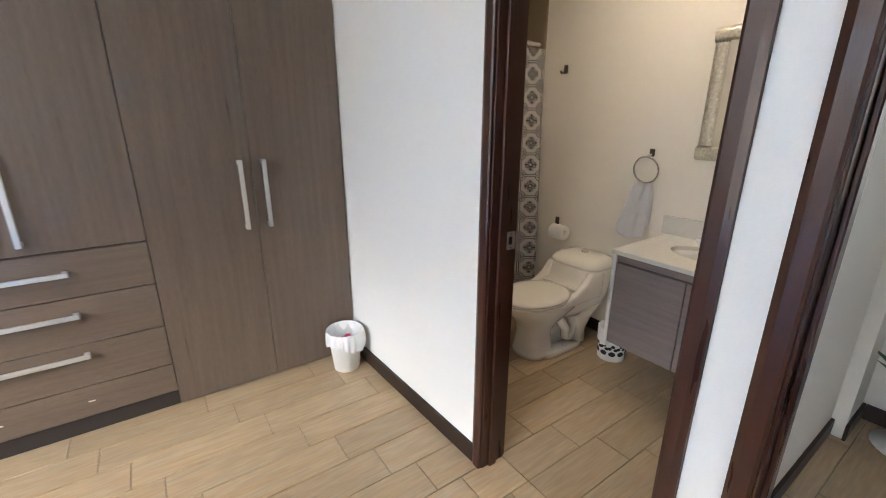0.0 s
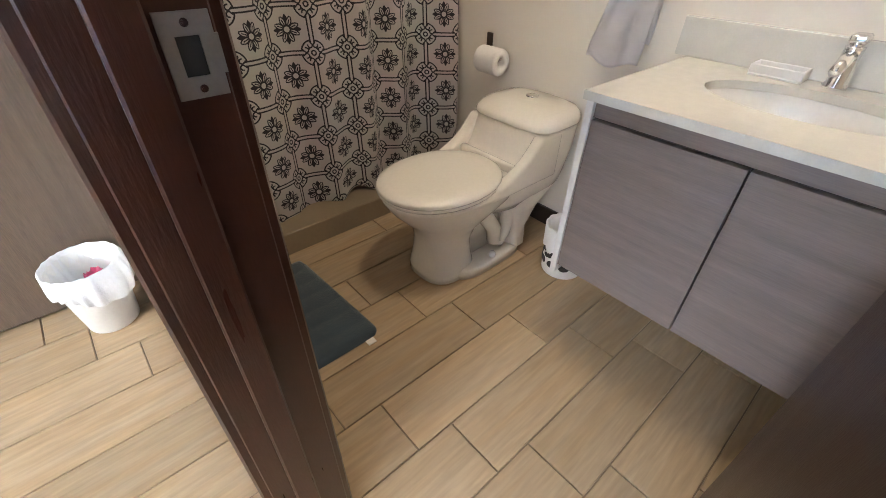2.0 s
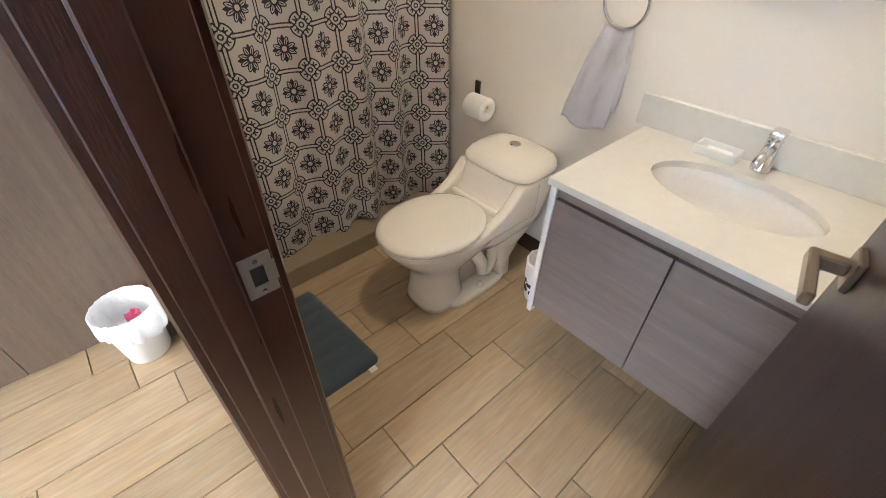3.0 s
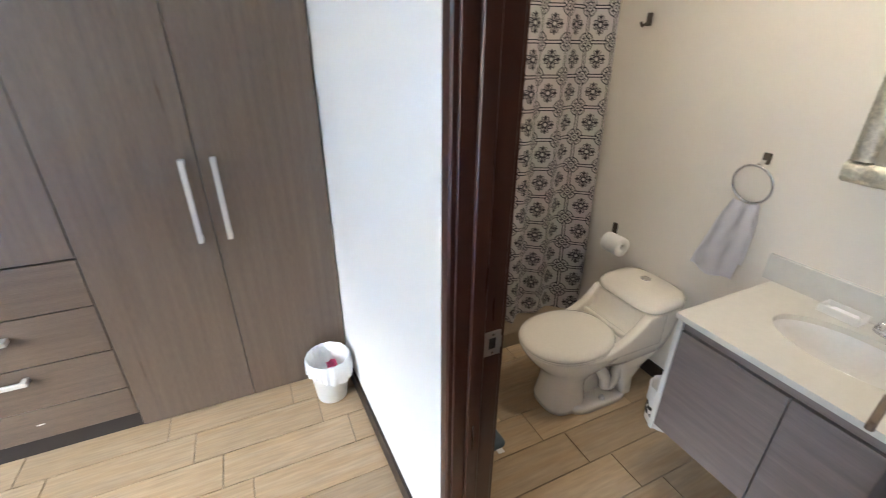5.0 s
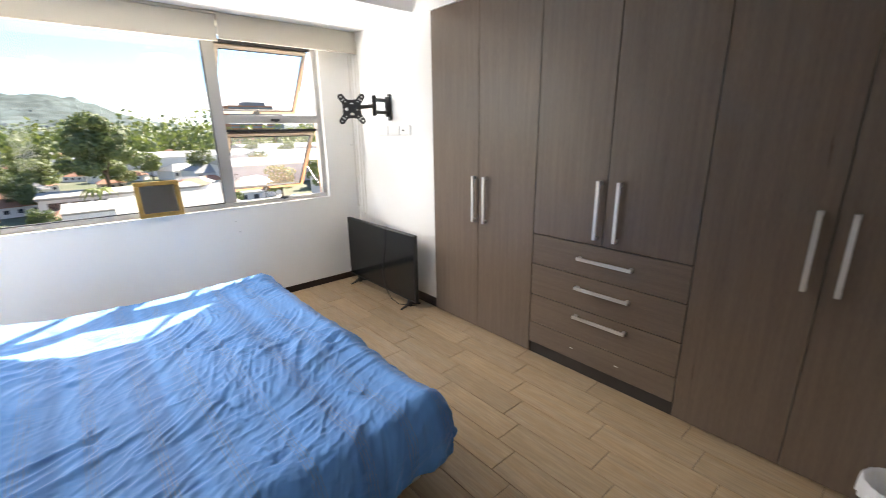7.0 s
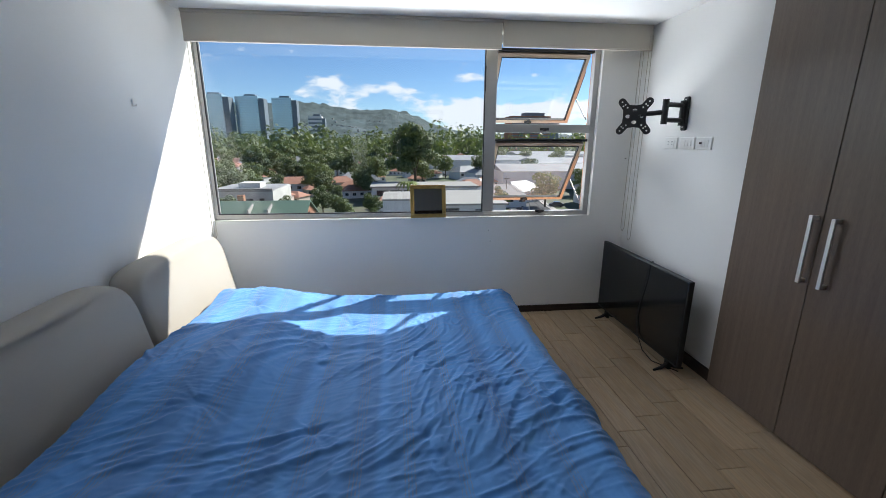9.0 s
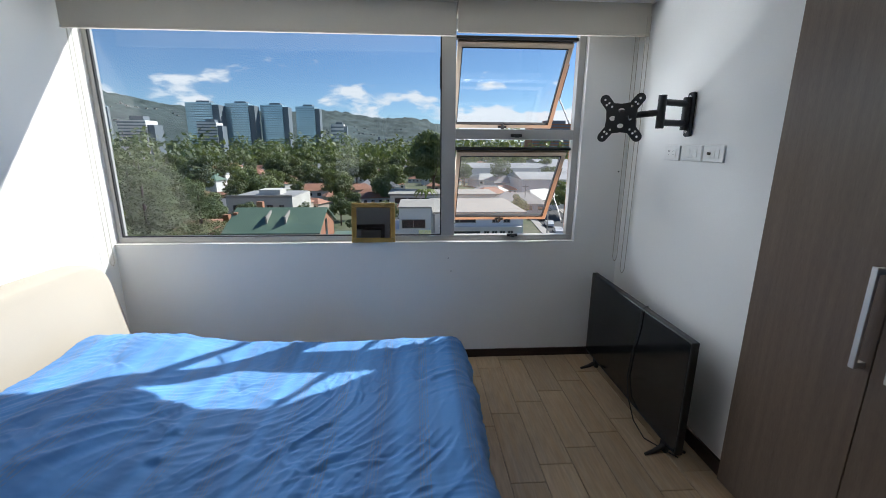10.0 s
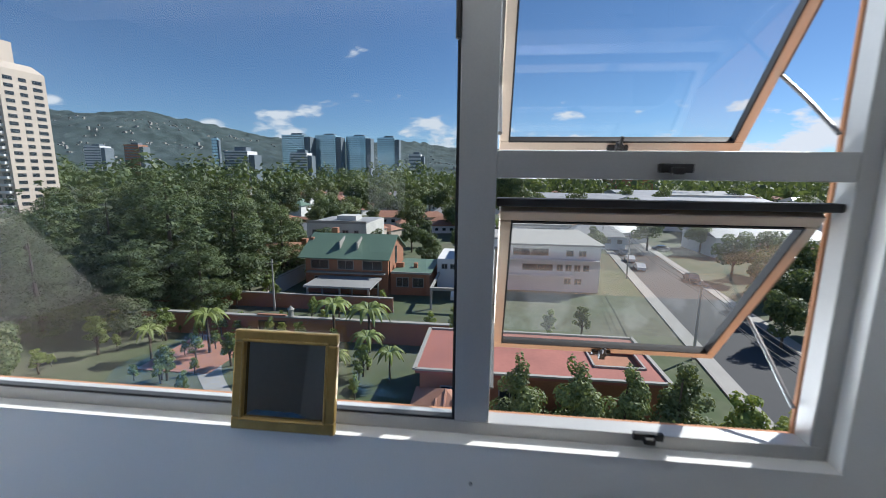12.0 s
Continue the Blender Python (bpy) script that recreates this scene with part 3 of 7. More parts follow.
# ---- wardrobe ----
def bar_handle(x, y, z, length, upright, parent):
    bm = B()
    w = 0.010
    if upright:
        box(bm, x - w, y - 0.040, z - length / 2, x + w, y - 0.028, z + length / 2, 0.0015)
        for dz in (-length / 2 + 0.012, length / 2 - 0.012):
            box(bm, x - w, y - 0.030, z + dz - 0.010, x + w, y, z + dz + 0.010, 0.001)
    else:
        box(bm, x - length / 2, y - 0.040, z - w, x + length / 2, y - 0.028, z + w, 0.0015)
        for dx in (-length / 2 + 0.012, length / 2 - 0.012):
            box(bm, x + dx - 0.010, y - 0.030, z - w, x + dx + 0.010, y, z + w, 0.001)
    return part("handle", bm, M_STEEL, parent, "square brushed steel bar handle")


X = [-3.050, -2.525, -2.010, -1.515, -1.020, -0.530, -0.052]
ZT = 2.432


def wardrobe_unit(x0, x1, drawers, label):
    xm = (x0 + x1) / 2
    u = thing("wardrobe", (xm, 0.3, 0), label, "wardrobe", "built-in wardrobe units")
    part("carcass", box(B(), x0 + 0.001, 0.020, 0.0, x1 - 0.001, 0.60, ZT), M_DARKGAP, u)
    low = 0.893 if drawers else 0.012
    for a, b in ((x0, xm), (xm, x1)):
        d = part("door", box(B(), a + 0.0017, 0.0, low, b - 0.0017, 0.019, ZT - 0.002, 0.0016), M_WARD, u)
        shift = {-3.050: 0.028, -2.010: 0.018, -1.020: 0.003}[x0]
        hx = (xm - 0.057 if a == x0 else xm + (0.064 if drawers else 0.053)) + shift
        bar_handle(hx, 0.0, 1.104 if drawers else 1.062, 0.345, True, d)
    if drawers:
        edges = [0.888, 0.680, 0.457, 0.247, 0.090]
        for i, (t, b) in enumerate(zip(edges, edges[1:])):
            f = part("drawer_front", box(B(), x0 + 0.0024, 0.0, b + 0.0024, x1 - 0.0024, 0.019, t - 0.0024, 0.0016), M_WARD_H, u)
            if i < 3:
                bar_handle(xm + 0.030, 0.0, (0.795, 0.602, 0.406)[i], 0.345, False, f)
            else:
                for dx in (-0.15, 0.16):
                    part("screw_cap", box(B(), xm + dx - 0.012, -0.0015, 0.165, xm + dx + 0.012, 0.0, 0.171), M_STEEL, f, "pale scratch where a handle was")
        part("plinth", box(B(), x0 + 0.0015, 0.030, 0.0, x1 - 0.0015, 0.045, 0.088), M_DARKGAP, u)


wardrobe_unit(X[0], X[2], False, "tall brown wood-laminate wardrobe unit with two closed doors")
wardrobe_unit(X[2], X[4], True, "brown wood-laminate wardrobe unit with two doors over four drawers")
wardrobe_unit(X[4], X[6], False, "tall brown wood-laminate wardrobe unit beside the bathroom wall")


# ---- cloth and pattern materials ----
def duvet_material():
    m, n, l, p = nodes_of("blue_striped_duvet")
    tex = n.new("ShaderNodeTexCoord")
    sep = n.new("ShaderNodeSeparateXYZ")
    l.new(tex.outputs["Object"], sep.inputs[0])
    def calc(op, a, b=None):
        k = n.new("ShaderNodeMath")
        k.operation = op
        for i, v in enumerate((a, b)):
            if isinstance(v, (int, float)):
                k.inputs[i].default_value = v
            elif v is not None:
                l.new(v, k.inputs[i])
        return k.outputs[0]

    # broad soft bands along the bed, with bundles of thin tan threads between them
    band = n.new("ShaderNodeTexNoise")
    band.noise_dimensions = "1D"
    band.inputs["Scale"].default_value, band.inputs["Detail"].default_value = 7.0, 1.0
    l.new(sep.outputs["Y"], band.inputs["W"])
    ramp = n.new("ShaderNodeValToRGB")
    ramp.color_ramp.elements[0].position, ramp.color_ramp.elements[0].color = 0.38, (0.082, 0.224, 0.505, 1)
    ramp.color_ramp.elements[1].position, ramp.color_ramp.elements[1].color = 0.60, (0.105, 0.297, 0.65, 1)
    l.new(band.outputs["Fac"], ramp.inputs["Fac"])
    cell = calc("ABSOLUTE", calc("SUBTRACT", calc("FRACT", calc("MULTIPLY", sep.outputs["Y"], 5.2)), 0.5))
    bundle = calc("LESS_THAN", cell, 0.13)
    thread = calc("GREATER_THAN", calc("SINE", calc("MULTIPLY", sep.outputs["Y"], 520.0)), 0.2)
    stretch = n.new("ShaderNodeMapping")
    stretch.inputs["Scale"].default_value = (60.0, 400.0, 20.0)
    l.new(tex.outputs["Object"], stretch.inputs["Vector"])
    dash = n.new("ShaderNodeTexNoise")
    dash.inputs["Scale"].default_value = 1.0
    l.new(stretch.outputs["Vector"], dash.inputs["Vector"])
    broken = calc("GREATER_THAN", dash.outputs["Fac"], 0.47)
    fade = n.new("ShaderNodeTexNoise")
    fade.inputs["Scale"].default_value = 2.6
    l.new(tex.outputs["Object"], fade.inputs["Vector"])
    weight = calc("MULTIPLY", calc("MULTIPLY", bundle, calc("MULTIPLY", thread, broken)), calc("MULTIPLY", fade.outputs["Fac"], 0.75))
    grey = n.new("ShaderNodeMix")
    grey.data_type = "RGBA"
    grey.inputs["B"].default_value = (0.24, 0.22, 0.18, 1)
    l.new(weight, grey.inputs["Factor"])
    l.new(ramp.outputs["Color"], grey.inputs["A"])
    l.new(grey.outputs["Result"], p.inputs["Base Color"])
    p.inputs["Roughness"].default_value, p.inputs["Sheen Weight"].default_value = 0.68, 0.15
    p.inputs["Specular IOR Level"].default_value = 0.35
    weave = n.new("ShaderNodeTexNoise")
    weave.inputs["Scale"].default_value = 420
    l.new(tex.outputs["Object"], weave.inputs["Vector"])
    crease = n.new("ShaderNodeTexNoise")
    crease.inputs["Scale"].default_value, crease.inputs["Detail"].default_value, crease.inputs["Distortion"].default_value = 9, 6, 1.2
    l.new(tex.outputs["Object"], crease.inputs["Vector"])
    b1, b2 = n.new("ShaderNodeBump"), n.new("ShaderNodeBump")
    b1.inputs["Strength"].default_value, b1.inputs["Distance"].default_value = 0.16, 0.010
    b2.inputs["Strength"].default_value, b2.inputs["Distance"].default_value = 0.15, 0.002
    l.new(crease.outputs["Fac"], b1.inputs["Height"])
    l.new(weave.outputs["Fac"], b2.inputs["Height"])
    l.new(b1.outputs["Normal"], b2.inputs["Normal"])
    l.new(b2.outputs["Normal"], p.inputs["Normal"])
    return m


def curtain_material(period=0.156):
    """Grey-white cloth printed with dark medallions in a lattice of scrolls; u and v of the cloth are in metres."""
    m, n, l, p = nodes_of("medallion_print_cloth")
    uv = n.new("ShaderNodeUVMap")

    def calc(op, a, b=None, c=None):
        k = n.new("ShaderNodeMath")
        k.operation = op
        for i, v in enumerate((a, b, c)):
            if v is None:
                continue
            if isinstance(v, (int, float)):
                k.inputs[i].default_value = v
            else:
                l.new(v, k.inputs[i])
        return k.outputs[0]

    sep = n.new("ShaderNodeSeparateXYZ")
    l.new(uv.outputs["UV"], sep.inputs[0])
    u = calc("DIVIDE", sep.outputs["X"], period)
    v = calc("DIVIDE", sep.outputs["Y"], period)

    def cell(s, shift):
        return calc("SUBTRACT", calc("FRACT", calc("ADD", s, shift)), 0.5)

    def polar(a, b):
        r = calc("SQRT", calc("ADD", calc("MULTIPLY", a, a), calc("MULTIPLY", b, b)))
        return r, calc("ARCTAN2", b, a)

    def band(s, centre, width):
        return calc("LESS_THAN", calc("ABSOLUTE", calc("SUBTRACT", s, centre)), width)

    def turn(th, k, shift):
        """The angle from the nearest of k rays, the first of them at shift."""
        f = calc("FRACT", calc("ADD", calc("MULTIPLY", calc("SUBTRACT", th, shift), k / 6.28319), 0.5))
        return calc("MULTIPLY", calc("SUBTRACT", f, 0.5), 6.28319 / k)

    def drop(r, a, r0, r1, wide):
        """The half-width of a drop-shaped petal, and the way off its axis."""
        q = calc("DIVIDE", calc("SUBTRACT", r, r0), r1 - r0)
        w = calc("MULTIPLY", calc("SINE", calc("MULTIPLY", calc("MINIMUM", calc("MAXIMUM", q, 0.0), 1.0), 3.14159)), wide)
        return w, calc("ABSOLUTE", calc("MULTIPLY", r, calc("SINE", a)))

    x, y = cell(u, 0.0), cell(v, 0.0)
    r, th = polar(x, y)
    # the medallion: four solid drops and eight looped petals between them
    w, off = drop(r, turn(th, 4, 0.0), 0.13, 0.315, 0.046)
    ink = calc("MULTIPLY", calc("LESS_THAN", off, w), calc("GREATER_THAN", w, 0.003))
    w, off = drop(r, turn(th, 8, 0.3927), 0.050, 0.290, 0.052)
    loop = calc("MULTIPLY", calc("LESS_THAN", calc("ABSOLUTE", calc("SUBTRACT", off, w)), 0.0155), calc("GREATER_THAN", w, 0.006))
    ink = calc("MAXIMUM", ink, loop)
    ink = calc("MAXIMUM", ink, calc("MULTIPLY", calc("LESS_THAN", off, 0.012), band(r, 0.14, 0.075)))
    # its frame: straight short sides, and hollows round the corner knots
    ax_, ay_ = calc("ABSOLUTE", x), calc("ABSOLUTE", y)
    rc, tc = polar(calc("SUBTRACT", ax_, 0.5), calc("SUBTRACT", ay_, 0.5))
    side = calc("SUBTRACT", calc("MAXIMUM", ax_, ay_), 0.456)
    frame_line = calc("MAXIMUM", side, calc("SUBTRACT", 0.275, rc))
    ink = calc("MAXIMUM", ink, calc("LESS_THAN", calc("ABSOLUTE", frame_line), 0.0165))
    # the knot at each corner: a small ring, and eight curls round it
    ink = calc("MAXIMUM", ink, band(rc, 0.050, 0.0165))
    bx, by = calc("SUBTRACT", 0.5, ax_), calc("SUBTRACT", 0.5, ay_)
    lo, hi = calc("MINIMUM", bx, by), calc("MAXIMUM", bx, by)
    rk, tk = polar(calc("SUBTRACT", hi, 0.165), calc("SUBTRACT", lo, 0.062))
    curl = calc("MULTIPLY", band(rk, 0.050, 0.0155), calc("GREATER_THAN", calc("ABSOLUTE", calc("SUBTRACT", tk, 0.5)), 0.7))
    ink = calc("MAXIMUM", ink, curl)
    re_, te_ = polar(calc("SUBTRACT", hi, 0.240), calc("SUBTRACT", lo, 0.050))
    ink = calc("MAXIMUM", ink, calc("LESS_THAN", re_, 0.028))
    rj, tj = polar(calc("SUBTRACT", hi, 0.105), calc("SUBTRACT", lo, 0.085))
    ink = calc("MAXIMUM", ink, calc("LESS_THAN", rj, 0.026))
    tex = n.new("ShaderNodeTexCoord")
    no = n.new("ShaderNodeTexNoise")
    no.inputs["Scale"].default_value = 6
    l.new(tex.outputs["Object"], no.inputs["Vector"])
    mix = n.new("ShaderNodeMix")
    mix.data_type = "RGBA"
    mix.inputs["A"].default_value, mix.inputs["B"].default_value = (0.50, 0.47, 0.455, 1), (0.014, 0.012, 0.020, 1)
    l.new(ink, mix.inputs["Factor"])
    tone = n.new("ShaderNodeMix")
    tone.data_type, tone.blend_type = "RGBA", "MULTIPLY"
    tone.inputs["Factor"].default_value = 0.25
    l.new(mix.outputs["Result"], tone.inputs["A"])
    l.new(no.outputs["Color"], tone.inputs["B"])
    l.new(tone.outputs["Result"], p.inputs["Base Color"])
    p.inputs["Roughness"].default_value = 0.7
    return m


M_DUVET, M_CURTAIN = duvet_material(), curtain_material()


def perf(x, y, s, k=0.0):
    return noise.noise(Vector((x * s, y * s, k)))


# ---- bed ----
bed = thing("bed", (-2.6, -2.25, 0), "low wide bed with a pale upholstered base and mattress", "bed")
part("base", box(B(), -3.68, -3.28, 0.075, -1.545, -1.340, 0.235, 0.03, 3), M_HEAD, bed, "pale upholstered bed base", True)
part("mattress", box(B(), -3.70, -3.30, 0.235, -1.535, -1.325, 0.360, 0.05, 4), M_HEAD, bed, "cream mattress", True)
for x in (-3.45, -1.75):
    for y in (-3.15, -1.45):
        part("leg", lathe(B(), [(0.0, 0.0), (0.025, 0.0), (0.03, 0.075), (0.0, 0.075)], 12, (x, y, 0)), M_BLACK, bed)


def cushion(x0, x1):
    """An upholstered headboard cushion leaning on the wall, with a rounded top."""
    bm = B()
    rings = []
    n = 44
    prof = [(0.0, 0.90), (0.012, 0.965), (0.04, 0.995), (0.09, 1.0), (0.125, 0.985), (0.150, 0.94), (0.160, 0.88)]
    for d, k in prof:
        ring = []
        for j in range(n):
            a = 2 * math.pi * j / n
            c, s = math.cos(a), math.sin(a)
            ex = abs(c) ** 0.28 * (1 if c > 0 else -1)
            ez = abs(s) ** (0.32 if s > 0 else 0.16) * (1 if s > 0 else -1)
            w, h = (x1 - x0) / 2, 0.36
            sx, sz = w - (1 - k) * 0.22, h - (1 - k) * 0.22
            puff = 0.018 * perf(ex * 1.3 + x0, ez, 1.6)
            x, z = (x0 + x1) / 2 + ex * sx, 0.555 + ez * sz
            y = YB + 0.012 + d + (0.90 - z) * 0.20 + puff
            ring.append((x, y, z))
        rings.append(ring)
    loft(bm, rings)
    bmesh.ops.subdivide_edges(bm, edges=[e for e in bm.edges if e.calc_length() > 0.35], cuts=2)
    return bm


head = thing("headboard", (-2.9, YB + 0.1, 0), "cream upholstered headboard of two thick leaning cushions", "headboard")
part("cushion", cushion(-4.02, -2.925), M_HEAD, head, "", True)
part("cushion", cushion(-2.915, -1.80), M_HEAD, head, "", True)
part("back_rail", box(B(), -4.0, YB + 0.002, 0.0, -1.82, YB + 0.02, 0.62), M_HEAD, head)


TIES = [(-3.35 + 0.52 * i + 0.06 * ((i * 3 + j) % 3), -2.95 + 0.50 * j + 0.05 * ((i + 2 * j) % 3)) for i in range(4) for j in range(4)]


def hang(o):
    """Way out and way down of cloth that has run o metres over a rounded edge."""
    r = 0.115
    if o <= 0:
        return 0.0, 0.0
    if o < r * 1.5708:
        return r * math.sin(o / r), r * (1 - math.cos(o / r))
    return r + 0.12 * (o - r * 1.5708), r + 0.985 * (o - r * 1.5708)


def ridge(a, b, k, sharp):
    return max(0.0, 1 - abs(noise.noise(Vector((a, b, k)))) * sharp)


def duvet(s, t):
    """s runs over the bed's width, t from head to foot, both in metres of cloth."""
    wx, wy = (s * 2 - 1) * 1.382, t * 2.225
    cx, hx, y0, hy = -2.678, 1.067, -3.235, 1.945
    sg = 1 if wx > 0 else -1
    ox, dx = hang(abs(wx) - hx)
    oy, dy = hang(wy - hy)
    tuck = 1 - 0.45 * min(1.0, min(dx, dy) / 0.15)
    ox, oy = ox * tuck, oy * tuck
    x = cx + sg * (min(abs(wx), hx) + ox)
    y = y0 + min(wy, hy) + oy
    down = (dx ** 3 + dy ** 3) ** (1 / 3)
    z = 0.426 - down
    # a full edge and a slight sag over the mattress
    z += 0.014 * math.exp(-((hx - abs(wx)) / 0.16) ** 2) + 0.014 * math.exp(-((hy - wy) / 0.16) ** 2)
    # pillows under the cover at the head end
    by, ax = wy / hy, abs(wx) / hx
    z += 0.18 * math.exp(-(max(0.0, by - 0.15) / 0.15) ** 2) * (0.88 + 0.12 * math.cos((x + 2.6) * 5.5)) * (1 - math.exp(-((1 - min(1, ax)) / 0.10) ** 2) * 0.6)
    w = perf(wx, wy, 1.3, 7.0)
    w2 = perf(wx, wy, 3.1, 9.0)
    f = 0.014 * perf(wx, wy, 1.9, 5.0) + 0.003 * perf(wx, wy, 5.0, 2.0) + 0.001 * perf(wx, wy, 19.0, 4.0)
    for k, (tx, ty) in enumerate(TIES):
        ex, ey = wx + cx - tx, wy + y0 - ty
        r = math.hypot(ex, ey)
        if r < 0.6:
            th = math.atan2(ey, ex)
            ray = abs(math.cos((3 + k % 2) * th + k * 1.3 + 1.2 * w2)) ** 6 + 0.6 * abs(math.cos((5 + k % 3) * th + k + w * 2)) ** 8
            f += 0.007 * ray * (0.4 + 1.2 * max(0.0, perf(ex, ey, 4.0, k * 3.7) + 0.3)) * math.exp(-r / 0.13) * (1 - math.exp(-(r / 0.05) ** 2)) - 0.014 * math.exp(-(r / 0.03) ** 2)
    # long creases pulled across the cloth, sharp along their crests
    q, run = wx * 0.60 + wy * 0.80, wx * -0.80 + wy * 0.60
    q2, run2 = wx * 0.97 + wy * 0.24, wy * 0.97 - wx * 0.24
    mask = max(0.15, min(1.0, 0.75 + 1.7 * perf(wx, wy, 1.9, 21.0)))
    foot = max(0.0, min(1.0, (wy - 0.9) / 0.7)) * max(0.0, min(1.0, 0.6 + 1.5 * perf(wx, wy, 1.2, 27.0)))
    f += 0.010 * ridge(q * 6.0 + w * 2.4, run * 1.2 + w2 * 0.8, 3.0, 4.6) ** 1.2 * mask
    f += 0.006 * ridge(q * 14.0 + w * 4.0, run * 2.4 + w2 * 1.2, 13.0, 4.2) * mask
    f += 0.009 * ridge(q2 * 7.0 + w * 2.2, run2 * 1.2 + w2 * 0.8, 11.0, 4.6) ** 1.2 * foot
    f += 0.006 * ridge(q2 * 18.0 + w * 2.0, run2 * 1.6 + w2 * 0.6, 31.0, 4.2) * foot
    # short sharp wrinkles everywhere
    f += 0.0045 * ridge(q * 24.0 + w * 5.0, run * 5.0 + w2 * 2.0, 41.0, 3.6) * (0.35 + 0.65 * mask)
    f += 0.0035 * ridge(q2 * 30.0 + w2 * 4.0, run2 * 6.0 + w * 2.0, 47.0, 3.4) * max(0.0, min(1.0, 0.5 + 1.6 * perf(wx, wy, 2.3, 33.0)))
    side = min(1.0, down / 0.115)
    nx, ny = (sg * dx / (dx + dy) if dx + dy else 0.0), (dy / (dx + dy) if dx + dy else 0.0)
    gather = side * 0.009 * (math.sin((y if dx > dy else x) * 21 + w * 7) + 0.6 * math.sin((y if dx > dy else x) * 47 + w2 * 6))
    z += f * (1 - 0.7 * side) + 0.010 * side * perf(wx, wy, 4.0, 17.0)
    x += nx * (f * side + gather)
    y += ny * (f * side + gather)
    return x, y, z


bm = grid(B(), 440, 360, duvet)
bmesh.ops.recalc_face_normals(bm, faces=bm.faces)
ob = whole("duvet", bm, M_DUVET, "rumpled blue striped duvet spread over the bed", "duvet", smooth=True)
mod = ob.modifiers.new("thickness", "SOLIDIFY")
mod.thickness, mod.offset = 0.022, -1.0

# ---- television standing on the floor ----
tv = thing("television", (-3.74, -0.15, 0), "large black flat television standing on the floor against the wall", "television")
part("housing", box(B(), -4.318, -0.158, 0.062, -3.148, -0.118, 0.690, 0.006, 2), M_BLACK, tv)
part("screen", box(B(), -4.309, -0.1605, 0.078, -3.157, -0.1575, 0.682, 0.001), M_TVGLASS, tv, "dark glossy screen")
part("back_cover", box(B(), -4.15, -0.119, 0.10, -3.33, -0.085, 0.46, 0.012, 3), M_BLACK, tv)
for x in (-4.17, -3.27):
    bm = B()
    prism(bm, [(x - 0.018, 0.066), (x + 0.018, 0.066), (x + 0.026, 0.0), (x - 0.026, 0.0)], "y", -0.150, -0.126)
    tube(bm, [(x, -0.138, 0.03), (x + 0.02, -0.20, 0.014), (x + 0.035, -0.262, 0.008)], [0.016, 0.012, 0.008], 8)
    tube(bm, [(x, -0.138, 0.03), (x + 0.02, -0.09, 0.014), (x + 0.035, -0.040, 0.008)], [0.016, 0.012, 0.008], 8)
    part("foot", bm, M_BLACK, tv)
pts = [(-3.62, -0.10, 0.60), (-3.60, -0.13, 0.702), (-3.585, -0.166, 0.69), (-3.60, -0.170, 0.56), (-3.64, -0.168, 0.38), (-3.66, -0.168, 0.22), (-3.62, -0.172, 0.10), (-3.50, -0.19, 0.02), (-3.36, -0.20, 0.006), (-3.20, -0.10, 0.006)]
bm = B()
fine = []
for a, b in zip(pts, pts[1:]):
    fine += [tuple(Vector(a).lerp(Vector(b), k / 4)) for k in range(4)]
tube(bm, fine + [pts[-1]], 0.0035, 6)
whole("power_cable", bm, M_RUBBER, "thin black cable draped over the television", "cable", smooth=True)


# ---- wall bracket ----
def plate_with_holes(bm, outline, holes, thick, m):
    def ring(points):
        vs = [bm.verts.new((u, v, 0)) for u, v in points]
        return [bm.edges.new((vs[i], vs[(i + 1) % len(vs)])) for i in range(len(vs))]
    es = ring(outline)
    for cu, cv, r, k in holes:
        es += ring([(cu + r * math.cos(2 * math.pi * i / k), cv + r * math.sin(2 * math.pi * i / k) * (0.75 if r > 0.012 else 1)) for i in range(k)])
    bmesh.ops.triangle_fill(bm, use_beauty=True, use_dissolve=False, edges=es)
    bmesh.ops.recalc_face_normals(bm, faces=bm.faces)
    bmesh.ops.solidify(bm, geom=bm.faces[:], thickness=thick)
    bmesh.ops.transform(bm, verts=bm.verts, matrix=m)
    return bm


mount = thing("tv_wall_mount", (-3.73, YT, 1.66), "empty black steel swing-arm television bracket on the wall", "wall mount")
part("wall_plate", box(B(), -3.718, YT - 0.022, 1.655, -3.660, YT, 1.888, 0.012, 3), M_BLACK, mount)
for z in (1.685, 1.775, 1.862):
    sc = lathe(B(), [(0.0, 0.006), (0.006, 0.005), (0.011, 0.002), (0.011, 0.0), (0, 0)], 14)
    bmesh.ops.transform(sc, verts=sc.verts, matrix=Matrix.Translation((-3.689, YT - 0.022, z)) @ Matrix.Rotation(radians(90), 4, "X"))
    part("bolt", sc, M_CHROME, mount, "chrome wall bolt")
elbow, headp = Vector((-3.62, -0.18, 0)), Vector((-3.726, -0.334, 0))
wallp = Vector((-3.692, YT - 0.035, 0))
for z in (1.725, 1.828):
    part("arm", tube(B(), [wallp + Vector((0, 0, z)), elbow + Vector((0, 0, z))], 0.017, 12), M_BLACK, mount)
part("wall_pivot", tube(B(), [wallp + Vector((0, 0, 1.69)), wallp + Vector((0, 0, 1.86))], 0.020, 14), M_BLACK, mount)
part("elbow", tube(B(), [elbow + Vector((0, 0, 1.695)), elbow + Vector((0, 0, 1.862))], 0.021, 14), M_BLACK, mount)
